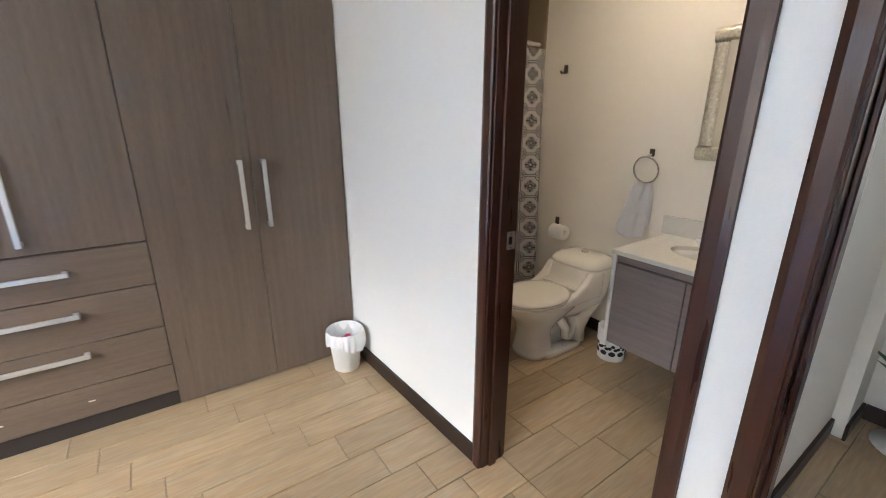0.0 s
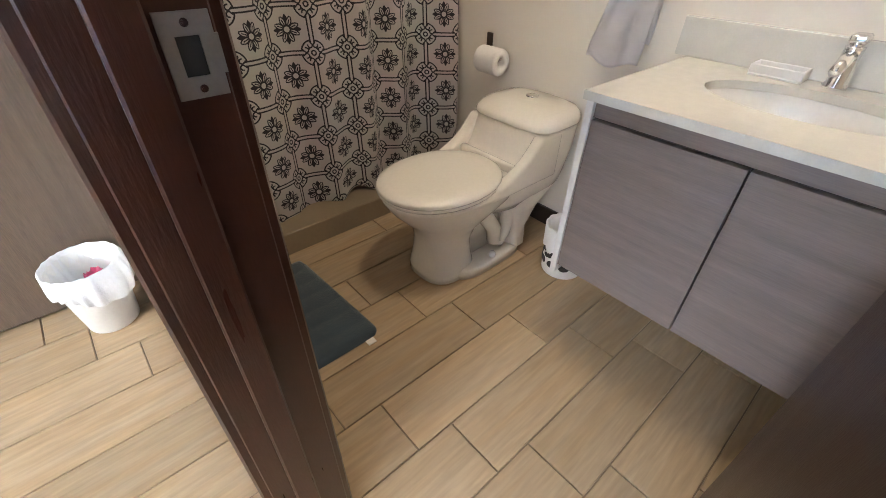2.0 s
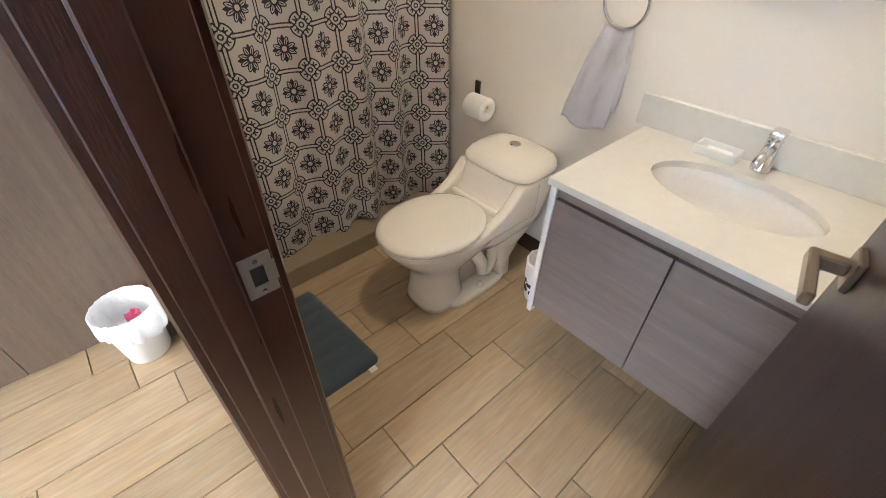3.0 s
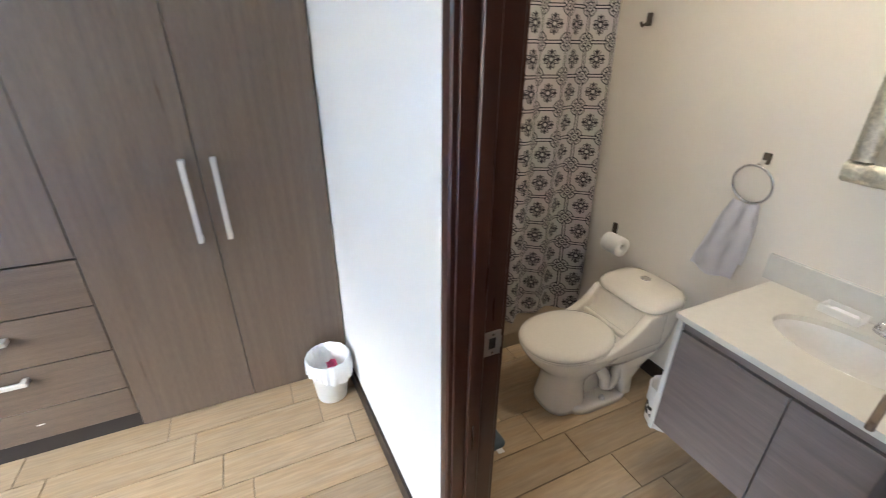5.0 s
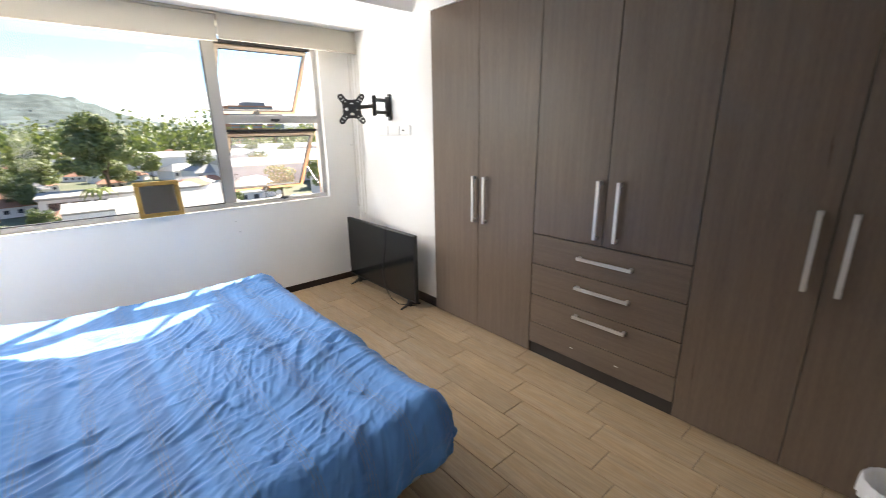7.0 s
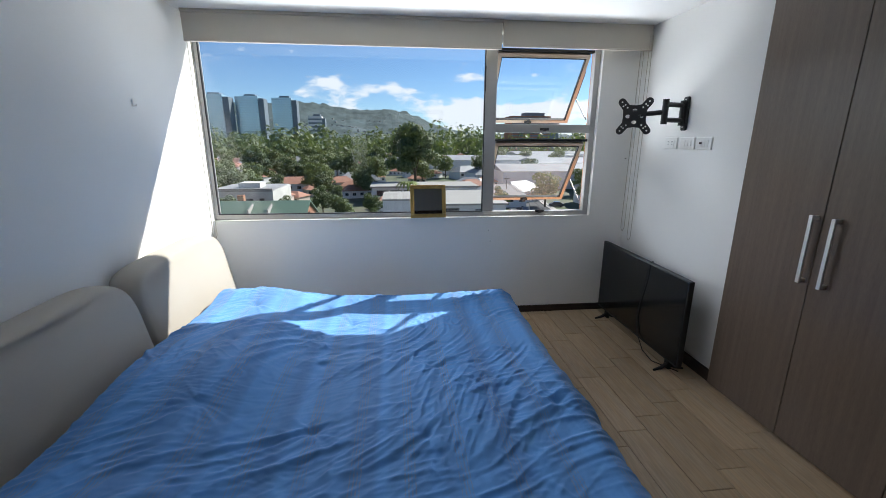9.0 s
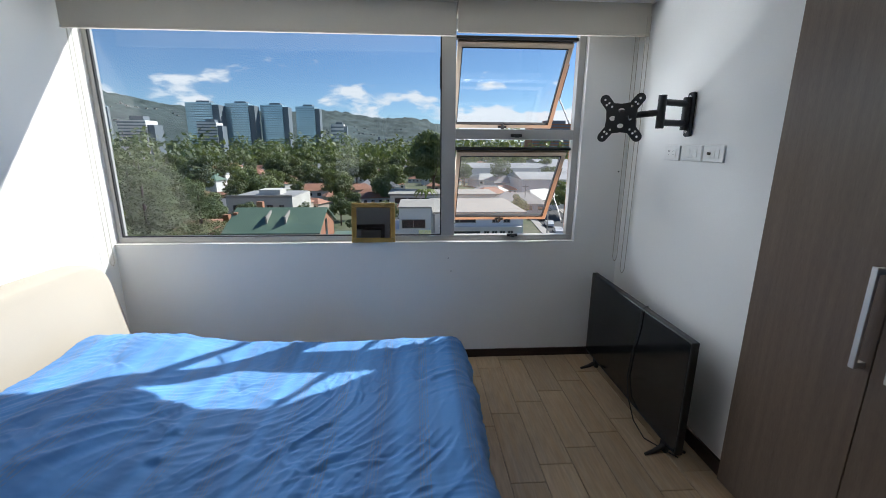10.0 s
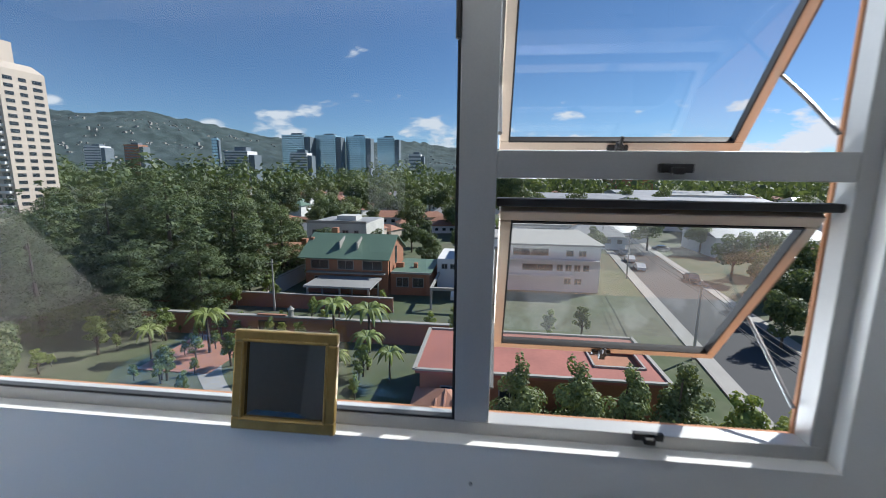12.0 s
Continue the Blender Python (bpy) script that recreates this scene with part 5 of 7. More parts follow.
def towel_side(off, z_low):
    def f(s, t):
        w = 0.052 + 0.044 * min(1, t * 1.15) + 0.003 * math.sin(t * 5)
        y = -0.947 + (s * 2 - 1) * w + 0.044 * t
        z = 1.082 - (1.082 - z_low) * t + 0.012 * math.sin(s * 7 + 1) * t - 0.012 * (1 - abs(s * 2 - 1)) * (1 - t)
        fold = 0.0045 * math.sin(s * 13 + 2.0 * t) * (1 - 0.6 * t) + 0.005 * noise.noise(Vector((s * 5, t * 5, off)))
        return (XBB - 0.046 + off * (0.4 + t * 0.9) * min(1, t * 5 + 0.05) + fold, y, z)
    return f


tow = thing("towel", (XBB - 0.05, -0.947, 0.75), "white hand towel hanging through the towel ring", "towel")
for off, zl in ((-0.020, 0.745), (0.014, 0.80)):
    bm = grid(B(), 34, 44, towel_side(off, zl))
    bmesh.ops.solidify(bm, geom=bm.faces[:], thickness=0.006)
    part("fold", bm, M_TOWEL, tow, "", True)

# paper holder
tp = thing("paper_holder", (XBB, -0.31, 0.66), "chrome toilet paper holder with a half-used roll", "paper holder")
part("wall_plate", box(B(), XBB - 0.012, -0.318, 0.668, XBB, -0.288, 0.745, 0.003), M_DARKMETAL, tp)
part("arm", tube(B(), [(XBB - 0.01, -0.303, 0.672), (XBB - 0.062, -0.303, 0.668), (XBB - 0.064, -0.31, 0.668), (XBB - 0.064, -0.425, 0.668)], 0.006, 8), M_CHROME, tp)
bm = lathe(B(), [(0.019, -0.055), (0.051, -0.055), (0.053, -0.050), (0.053, 0.050), (0.051, 0.055), (0.019, 0.055), (0.019, -0.055)], 30)
part("paper_roll", posed(bm, Matrix.Translation((XBB - 0.064, -0.372, 0.655)) @ Matrix.Rotation(radians(90), 4, "X")), M_PAPER, tp, "white paper roll", True)
hk = thing("robe_hook", (XBB, -0.266, 1.73), "dark metal robe hook on the bathroom wall", "hook")
part("wall_plate", box(B(), XBB - 0.010, -0.281, 1.722, XBB, -0.251, 1.777, 0.003), M_DARKMETAL, hk)
part("hook", tube(B(), [(XBB - 0.008, -0.266, 1.737), (XBB - 0.045, -0.266, 1.722), (XBB - 0.055, -0.266, 1.737)], 0.007, 8), M_DARKMETAL, hk)

# shower curtain and rail
rod = thing("curtain_rail", (0.8, -0.02, 1.93), "white metal shower curtain rail", "curtain rail")
part("rod", tube(B(), [(XP1 + 0.013, -0.02, 1.930), (XBB - 0.013, -0.02, 1.930)], 0.012, 14), M_PLASTIC_W, rod, "", True)
cur = thing("shower_curtain", (0.9, -0.03, 0.08), "grey and black medallion-print shower curtain drawn across", "shower curtain")


def cloth(s, t):
    z = 1.895 - t * 1.80
    x = 0.16 + 1.335 * s
    deep = 0.35 + 0.65 * min(1.0, t * 1.4)
    w = math.sin(s * 39 + 0.9 * math.sin(s * 11) + 0.7 * t) * 0.036 + math.sin(s * 17 + 1.0 + t * 0.8) * 0.024 + 0.008 * noise.noise(Vector((s * 9, t * 3, 1)))
    tight = 0.5 + 0.9 * s ** 2
    y = -0.045 - 0.045 * t + w * deep * tight
    z += 0.018 * math.sin(s * 12.0 + 0.6) * t ** 8 + 0.022 * t ** 12 * math.sin(s * 27 + 0.4)
    return x + 0.006 * math.sin(s * 50) * t, y, z


NU, NV = 220, 60
bm = grid(B(), NU, NV, cloth)
uvl = bm.loops.layers.uv.new("UVMap")
bm.verts.index_update()
bm.verts.ensure_lookup_table()
run, total = [0.0], 0.0
for i in range(1, NU):
    total += (bm.verts[i * NV + NV // 2].co - bm.verts[(i - 1) * NV + NV // 2].co).length
    run.append(total)
for f in bm.faces:
    for lp in f.loops:
        i, j = divmod(lp.vert.index, NV)
        lp[uvl].uv = (run[i], 1.8 * (1 - j / (NV - 1)))
part("cloth", bm, M_CURTAIN, cur, "", True)
for k in range(11):
    x = 0.18 + 0.129 * k
    part("ring", tube(B(), [(x, -0.022 + 0.021 * math.cos(a), 1.918 + 0.030 * math.sin(a)) for a in [2 * math.pi * i / 14 for i in range(14)]], 0.002, 5, True), M_PLASTIC_W, cur)

# bath mat
bm = B()


def mat_top(s, t):
    x, y = 0.125 + 0.35 * s, -0.80 + 0.53 * t
    edge = min(s, 1 - s, t * 1.4, (1 - t) * 1.4)
    quilt = 0.5 + 0.5 * abs(math.sin(t * math.pi * 7)) ** 0.5
    cs, ct = abs(s - 0.5) * 2, abs(t - 0.5) * 2
    k = max(cs, ct)
    if cs > 0.75 and ct > 0.84:
        dx, dy = (cs - 0.75) / 0.25, (ct - 0.84) / 0.16
        rr = math.hypot(dx, dy)
        if rr > 1:
            x += -(s - 0.5) / abs(s - 0.5) * (dx - dx / rr) * 0.25 * 0.175
            y += -(t - 0.5) / abs(t - 0.5) * (dy - dy / rr) * 0.16 * 0.265
    return x + 0.03 * (0.5 - t), y, 0.003 + 0.016 * min(1, edge * 18) ** 0.5 * (0.6 + 0.4 * quilt)


mat_ = thing("bath_mat", (0.30, -0.53, 0), "quilted blue-grey bath mat on the tiles", "bath mat")
bm = grid(B(), 40, 60, mat_top)
bmesh.ops.recalc_face_normals(bm, faces=bm.faces)
part("pad", bm, M_MAT, mat_, "", True)
part("tag", box(B(), 0.425, -0.822, 0.002, 0.455, -0.795, 0.004), M_PAPER, mat_, "small white cloth tag")

# patterned bin beside the vanity
pc = (1.245, -0.985, 0.0)
pb = thing("bathroom_bin", pc, "white bathroom bin with a black pattern and a plastic bag", "waste bin")
part("bucket", lathe(B(), [(0, 0.0), (0.078, 0.0), (0.080, 0.004), (0.086, 0.20), (0.082, 0.20), (0.074, 0.01), (0, 0.008)], 28, pc), M_PLASTIC_W, pb, "", True)
for k in range(10):
    a = 2 * math.pi * k / 10
    for da, dz, r in ((0, 0.055, 0.016), (0.22, 0.085, 0.010), (-0.2, 0.09, 0.010), (0.02, 0.105, 0.010)):
        bm = lathe(B(), [(0.0, 0.0), (r, 0.0), (r, 0.001), (0, 0.0012)], 10, sy=1.3)
        rad = 0.0800 + 0.006 * (dz / 0.2) + 0.0002
        part("pattern_spot", posed(bm, Matrix.Translation((pc[0] + rad * math.cos(a + da), pc[1] + rad * math.sin(a + da), dz)) @ Matrix.Rotation(a + da, 4, "Z") @ Matrix.Rotation(radians(90), 4, "Y")), M_RUBBER, pb)
bm = B()
ruffle(bm, pc, [(0.092, 0.12), (0.094, 0.16), (0.092, 0.205), (0.085, 0.212), (0.078, 0.18), (0.06, 0.10)], 36, 3.0, 0.008)
part("bag", bm, M_BAG, pb, "white plastic bin bag", True)

# ---- hall ----
hc = (1.62, -2.255, 0.0)
plant = thing("potted_aloe", hc, "spiky green aloe in a grey-green pot on a white saucer", "potted plant")
part("saucer", lathe(B(), [(0, 0.0), (0.10, 0.0), (0.145, 0.018), (0.148, 0.022), (0.10, 0.008), (0, 0.007)], 32, hc), M_PLASTIC_W, plant, "white saucer", True)
part("pot", lathe(B(), [(0, 0.009), (0.080, 0.009), (0.112, 0.205), (0.122, 0.208), (0.124, 0.240), (0.114, 0.240), (0.104, 0.20), (0, 0.20)], 32, hc), M_POT, plant, "", True)
part("soil", lathe(B(), [(0.106, 0.212), (0.0, 0.222)], 24, hc), M_SOIL, plant)
for k in range(16):
    a = k * 2.4
    lean = 0.25 + 0.75 * ((k * 7) % 16) / 16
    ln = 0.30 + 0.06 * math.sin(k * 1.7)
    pts = []
    for i in range(7):
        t = i / 6
        out = lean * ln * (t ** 1.3)
        pts.append((hc[0] + math.cos(a) * (0.02 + out), hc[1] + math.sin(a) * (0.02 + out), 0.215 + ln * (t - 0.35 * lean * t * t)))
    part("leaf", tube(B(), pts, [0.016, 0.018, 0.017, 0.014, 0.010, 0.006, 0.001], 6), M_LEAF, plant)


# ---- outdoors: the town below the window ----
GZ = -17.0


def leaf_material(name, a, b):
    m, n, l, p = nodes_of(name)
    geo, info = n.new("ShaderNodeNewGeometry"), n.new("ShaderNodeObjectInfo")
    mix = n.new("ShaderNodeMix")
    mix.data_type = "RGBA"
    mix.inputs["A"].default_value, mix.inputs["B"].default_value = (*a, 1), (*b, 1)
    l.new(geo.outputs["Random Per Island"], mix.inputs["Factor"])
    hsv = n.new("ShaderNodeHueSaturation")
    k = n.new("ShaderNodeMath")
    k.operation = "MULTIPLY_ADD"
    k.inputs[1].default_value, k.inputs[2].default_value = 0.5, 0.75
    l.new(info.outputs["Random"], k.inputs[0])
    l.new(k.outputs[0], hsv.inputs["Value"])
    l.new(mix.outputs["Result"], hsv.inputs["Color"])
    l.new(hsv.outputs["Color"], p.inputs["Base Color"])
    p.inputs["Roughness"].default_value = 0.6
    glow, both = n.new("ShaderNodeBsdfTranslucent"), n.new("ShaderNodeMixShader")
    warm = n.new("ShaderNodeMix")
    warm.data_type, warm.blend_type = "RGBA", "MULTIPLY"
    warm.inputs["Factor"].default_value = 1.0
    warm.inputs["B"].default_value = (1.6, 1.5, 0.8, 1)
    l.new(hsv.outputs["Color"], warm.inputs["A"])
    l.new(warm.outputs["Result"], glow.inputs["Color"])
    both.inputs["Fac"].default_value = 0.28
    l.new(p.outputs[0], both.inputs[1])
    l.new(glow.outputs[0], both.inputs[2])
    l.new(both.outputs[0], n["Material Output"].inputs["Surface"])
    return m


M_LEAF_DARK = leaf_material("dark_tree_leaves", (0.054, 0.084, 0.034), (0.145, 0.182, 0.072))
M_LEAF_MID = leaf_material("tree_leaves", (0.078, 0.110, 0.042), (0.182, 0.214, 0.086))
M_LEAF_LIGHT = leaf_material("bright_shrub_leaves", (0.10, 0.15, 0.03), (0.27, 0.31, 0.08))
M_BARK = surface("bark", (0.09, 0.065, 0.045), 0.9, scale=3, vary=0.3)
M_ASPHALT = surface("asphalt", (0.055, 0.055, 0.056), 0.9, scale=0.3, vary=0.25, fine=8, fine_vary=0.1)
M_KERB = surface("pale_concrete", (0.34, 0.32, 0.29), 0.85, scale=0.5, vary=0.2, fine=6, fine_vary=0.1)
M_CONCRETE = surface("stained_concrete", (0.58, 0.56, 0.52), 0.85, scale=0.25, vary=0.3, fine=3, fine_vary=0.15)
M_RENDERED = surface("white_render", (0.74, 0.72, 0.71), 0.8, scale=0.3, vary=0.12, fine=3, fine_vary=0.05)
M_BRICK = surface("red_brick", (0.36, 0.165, 0.095), 0.85, scale=0.5, vary=0.3, fine=7, fine_vary=0.2)
M_ROOF_RED = surface("terracotta_roof", (0.38, 0.185, 0.12), 0.8, scale=0.4, vary=0.35, fine=5, fine_vary=0.25)
M_ROOF_GREEN = surface("green_metal_roof", (0.12, 0.185, 0.135), 0.55, scale=0.3, vary=0.2, fine=4, fine_vary=0.1)
M_ROOF_GREY = surface("grey_sheet_roof", (0.34, 0.33, 0.32), 0.5, scale=0.15, vary=0.35, fine=3, fine_vary=0.1)
M_ROOF_PINK = surface("faded_red_flat_roof", (0.34, 0.13, 0.10), 0.85, scale=0.3, vary=0.35, fine=3, fine_vary=0.12)
M_GLASSY = surface("dark_window_glass", (0.035, 0.042, 0.05), 0.15, scale=0.5, vary=0.3)
M_TOWER = surface("blue_glass_facade", (0.42, 0.60, 0.68), 0.15, 0.55, scale=0.03, vary=0.3, fine=0.35, fine_vary=0.15)
M_TOWER_DARK = surface("dark_tower_core", (0.16, 0.19, 0.22), 0.6, scale=0.05, vary=0.2)
M_BEIGE = surface("beige_facade", (0.56, 0.47, 0.39), 0.8, scale=0.1, vary=0.15)
# distance haze is mixed into the hills' blue-grey base colours
M_HILL = surface("hazed_wooded_hill", (0.036, 0.060, 0.057), 0.95, scale=0.012, vary=0.5, fine=0.06, fine_vary=0.6, bump=0.0, tint=(0.060, 0.085, 0.086))
M_GROUND = surface("town_ground", (0.15, 0.145, 0.095), 0.95, scale=0.06, vary=0.45, fine=0.8, fine_vary=0.3, tint=(0.055, 0.080, 0.030))

bm = B()
grid(bm, 40, 40, lambda s, t: (-6 - 4600 * s ** 1.6, (t - 0.5) * 2 * (120 + 4200 * s), GZ))
structure("ground", bm, M_GROUND, "dry grass and bare ground of the town", "ground")

# wooded hills along the horizon
def crest(az):
    g = lambda c, w, h: h * math.exp(-((az - c) / w) ** 2)
    return 1.0 + g(-42, 9, 4.7) + g(-56, 9, 4.4) + g(-26, 13, 2.9) + g(-11, 9, 2.8) + g(0, 6, 2.2) + g(-33, 5, 0.7)


def hill(s, t):
    az = -80 + 130 * s
    d = 1500 + 1900 * t
    up = crest(az) * (0.15 + 0.85 * math.sin(min(1.0, t * 1.25) * math.pi / 2))
    a = radians(az)
    p = Vector((-d * math.cos(a), d * math.sin(a), 0))
    bump = noise.fractal(p / 420.0, 1.0, 2.0, 5) * 30 + noise.fractal(p / 55.0, 0.8, 2.0, 5) * 13
    return p.x, p.y, math.tan(radians(up)) * d * (0.55 + 0.45 * t) * 1.0 + bump * (0.3 + 0.7 * t) - 12


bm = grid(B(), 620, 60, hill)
structure("wooded_hills", bm, M_HILL, "long wooded hills on the horizon, tinted blue for haze", "hills", smooth=True)


# trees
def crown_mesh(name, lobes, count, size, material, rng, flat=0.0):
    """A crown of many small leaf clumps spread over a few lobes (x, y, z, rx, ry, rz)."""
    verts, faces = [], []
    weights = [a[3] * a[4] + a[3] * a[5] for a in lobes]
    for _ in range(count):
        x, y, z, rx, ry, rz = rng.choices(lobes, weights)[0]
        d = Vector((rng.gauss(0, 1), rng.gauss(0, 1), rng.gauss(0, 1))).normalized()
        k = 0.62 + 0.43 * rng.random() ** 0.6
        c = Vector((x + d.x * rx * k, y + d.y * ry * k, z + d.z * rz * k))
        nrm = (d + Vector((rng.uniform(-1, 1), rng.uniform(-1, 1), rng.uniform(-0.4, 1.2))) * 0.7)
        nrm = (nrm * (1 - flat) + Vector((0, 0, 1)) * flat).normalized()
        u = nrm.orthogonal().normalized()
        v = nrm.cross(u)
        a0 = rng.random() * 6.28
        w = size * rng.uniform(0.55, 1.35)
        i = len(verts)
        for q in range(4):
            a = a0 + q * 1.5708
            rr = w * rng.uniform(0.55, 1.15)
            verts.append(c + (u * math.cos(a) + v * math.sin(a)) * rr + nrm * rng.uniform(-0.25, 0.25) * w)
        faces.append((i, i + 1, i + 2, i + 3))
    me = bpy.data.meshes.new(name)
    me.from_pydata([tuple(q) for q in verts], [], faces)
    me.materials.append(material)
    return me


rng = random.Random(5)


def tree(kind, height, width, material, label, count=1500, size=0.5, flat=0.0):
    """A tree at the origin: a tapered trunk with limbs, and a crown in uneven lobes."""
    t = thing(kind, (0, 0, 0), label, "tree")
    lobes = []
    if kind == "conifer":
        n = 11
        for i in range(n):
            k = i / (n - 1)
            r = width * (0.5 * (1 - k ** 1.6) ** 0.8 + 0.05) * rng.uniform(0.8, 1.15)
            first = rng.random() * 6.28
            for j in range(6 if k < 0.6 else 4 if k < 0.85 else 2):
                a = first + j * 6.28 / 5.3 + rng.uniform(-0.3, 0.3)
                q = r * rng.uniform(0.5, 0.82)
                w = r * rng.uniform(0.24, 0.42) + 0.35
                lobes.append((math.cos(a) * q, math.sin(a) * q, height * (0.14 + 0.83 * k) + rng.uniform(-0.8, 0.8), w, w, w * 0.42))
    elif kind == "columnar_shrub":
        for i in range(16):
            k = i / 15
            a = rng.random() * 6.28
            r = width * 0.5 * (1 - 0.75 * k ** 2)
            lobes.append((math.cos(a) * r * 0.5, math.sin(a) * r * 0.5, height * (0.10 + 0.86 * k), r * 0.55, r * 0.55, height * 0.10))
    else:
        for i in range(22):
            a, k = rng.random() * 6.28, rng.random()
            r = width * (0.09 + 0.09 * rng.random())
            q = width * 0.42 * math.sqrt(rng.random()) * (1 - 0.45 * k)
            lobes.append((math.cos(a) * q, math.sin(a) * q, height * (0.36 + 0.56 * k), r, r, r * 0.75))
        lobes.append((0, 0, height * 0.66, width * 0.27, width * 0.27, height * 0.20))
    bm = tube(B(), [(0, 0, -0.3), (0.1, 0.05, height * 0.25), (0.0, 0.15, height * 0.55), (0.1, 0.1, height * 0.85)], [height * 0.022 + 0.06, height * 0.018 + 0.04, height * 0.011, 0.04], 7)
    for l in lobes[:6]:
        tube(bm, [(0.05, 0.1, height * 0.3), (l[0] * 0.5, l[1] * 0.5, (l[2] + height * 0.3) * 0.5), (l[0], l[1], l[2])], [height * 0.010 + 0.02, height * 0.006 + 0.02, 0.02], 5)
    part("trunk", bm, M_BARK, t)
    c = new("crown", crown_mesh("crown", lobes, count, size, material, rng, flat))
    c.parent = t
    return t


def scatter(proto, spots, first):
    """Puts the first at the first spot and copies on the others; a spot is x, y, scale, turn."""
    for i, (x, y, s, a) in enumerate(spots):
        m = Matrix.Translation((x, y, GZ)) @ Matrix.Rotation(a, 4, "Z") @ Matrix.Scale(s, 4)
        if i == 0:
            later = m
        else:
            c = copy_thing(proto, Matrix.Identity(4))
            c.matrix_basis = m
    proto.matrix_basis = later


conifer = tree("conifer", 20.0, 11.0, M_LEAF_DARK, "tall dark green conifer with layered drooping boughs", 16000, 0.19, 0.5)
spots = [(-56, -45, 1.05, 0.2), (-60, -52, 1.02, 1.4), (-63, -40, 0.98, 2.2), (-52, -50, 0.88, 3.1), (-68, -58, 1.0, 4.0), (-50, -60, 0.85, 5.0), (-71, -47, 0.95, 0.9), (-58, -66, 0.9, 2.7), (-47, -43, 0.66, 1.9), (-44, -52, 0.70, 4.4), (-40, -58, 0.66, 2.0), (-48, -66, 0.8, 1.2), (-74, -38, 0.8, 5.2), (-78, -50, 0.95, 2.6), (-66, -68, 0.85, 5.6), (-80, -60, 0.9, 3.5), (-52, -38, 0.62, 0.6)]
scatter(conifer, spots, True)
broad = tree("broadleaf_tree", 11.0, 10.5, M_LEAF_MID, "round-crowned green garden tree among the houses", 2600, 0.30)
spots = []
for i in range(210):
    d = 95 + 420 * (i / 210) ** 1.3 + rng.uniform(-15, 15)
    az = radians(rng.uniform(-50, -8) if i % 3 else rng.uniform(-12, 34))
    x, y = -d * math.cos(az), d * math.sin(az)
    if -135 < x < -62 and -46 < y < 20:
        continue
    if abs(y - (21 + (-x - 38) * 0.13)) < 9 and x > -140:
        continue
    spots.append((x, y, rng.uniform(0.65, 1.15) * (1 + d / 1400), rng.random() * 6))
scatter(broad, spots, True)
great = tree("great_tree", 25.0, 21.0, M_LEAF_DARK, "tall spreading dark green tree standing over the town", 15000, 0.40)
scatter(great, [(-152, 4.5, 1.0, 0.4)], True)
dark = tree("shade_tree", 13.0, 12.0, M_LEAF_DARK, "broad dark green tree standing over the roofs", 5200, 0.30)
spots = [(-44, 36.5, 0.5, 0.5), (-49, 38, 0.55, 1.5), (-38, 35.5, 0.45, 2.5), (-57, 38.5, 0.6, 3.5), (-70, 41, 0.6, 4.5), (-46, -70, 0.75, 1.0), (-38, -62, 0.6, 2.0), (-34, -48, 0.55, 3.0), (-30, -40, 0.5, 2.4), (-170, -42, 1.0, 3.3), (-185, -60, 1.1, 5.1), (-205, -30, 0.9, 0.8), (-150, -75, 1.2, 1.7), (-120, -66, 1.0, 4.2), (-135, -52, 0.9, 2.9), (-230, -75, 1.2, 0.3), (-250, -50, 1.1, 4.8), (-92, -62, 0.85, 2.2), (-110, -84, 1.1, 3.9), (-260, -15, 1.1, 1.1), (-62, 37, 0.62, 2.0), (-52, 32, 0.5, 4.0), (-85, 44, 0.7, 1.0), (-86, -36, 0.6, 1.3), (-90, -44, 0.7, 2.3), (-84, -52, 0.8, 0.2), (-96, -26, 0.5, 3.0), (-92, -14, 0.55, 4.1), (-100, -8, 0.5, 5.0), (-88, -22, 0.45, 0.7), (-82, -12, 0.4, 1.9), (-104, -20, 0.6, 2.7), (-112, -18, 0.55, 0.4), (-100, 22, 0.5, 1.0), (-112, 26, 0.5, 3.3)]
scatter(dark, spots, True)
shrub = tree("garden_shrub", 4.4, 2.5, M_LEAF_LIGHT, "leafy green garden shrub by the house wall", 1700, 0.11)
column = tree("columnar_shrub", 4.7, 3.4, M_LEAF_MID, "feathery upright green shrub by the house wall", 6000, 0.085)
scatter(column, [(-30.8, 1.4, 1.38, 0.0), (-30.4, 4.9, 1.42, 1.0), (-30.3, 8.3, 1.36, 2.0), (-30.4, 11.9, 1.44, 3.0)], True)
spots = [(-29.6, 15.3, 1.25, 4.0), (-28.6, 17.0, 1.0, 5.0), (-31.4, 19.4, 0.8, 2.0), (-38.0, -16.0, 0.7, 1.0), (-41.0, -20.0, 0.6, 2.0), (-35.0, -12.0, 0.5, 3.0), (-39.5, -26.0, 0.8, 4.0), (-44.5, -37.0, 0.9, 5.0), (-40.0, -41.0, 1.0, 1.1), (-60, -33, 1.0, 2.1), (-63, -38, 1.1, 3.1), (-46.0, -24.0, 0.55, 1.0), (-45.0, -33.0, 0.7, 2.0), (-48.5, -7.5, 0.8, 3.0), (-49.5, -4.6, 0.9, 4.0), (-43.0, -30.0, 0.5, 5.0), (-50, 6.0, 0.9, 2.5), (-52, 10.0, 0.9, 0.5), (-37.0, -22.0, 0.5, 1.5), (-36.0, -30.0, 0.8, 0.7), (-33.0, -26.0, 0.6, 2.9), (-56.5, -36.0, 0.8, 3.6), (-58.0, -31.0, 0.75, 0.9), (-66.0, -35.0, 1.1, 2.2)]
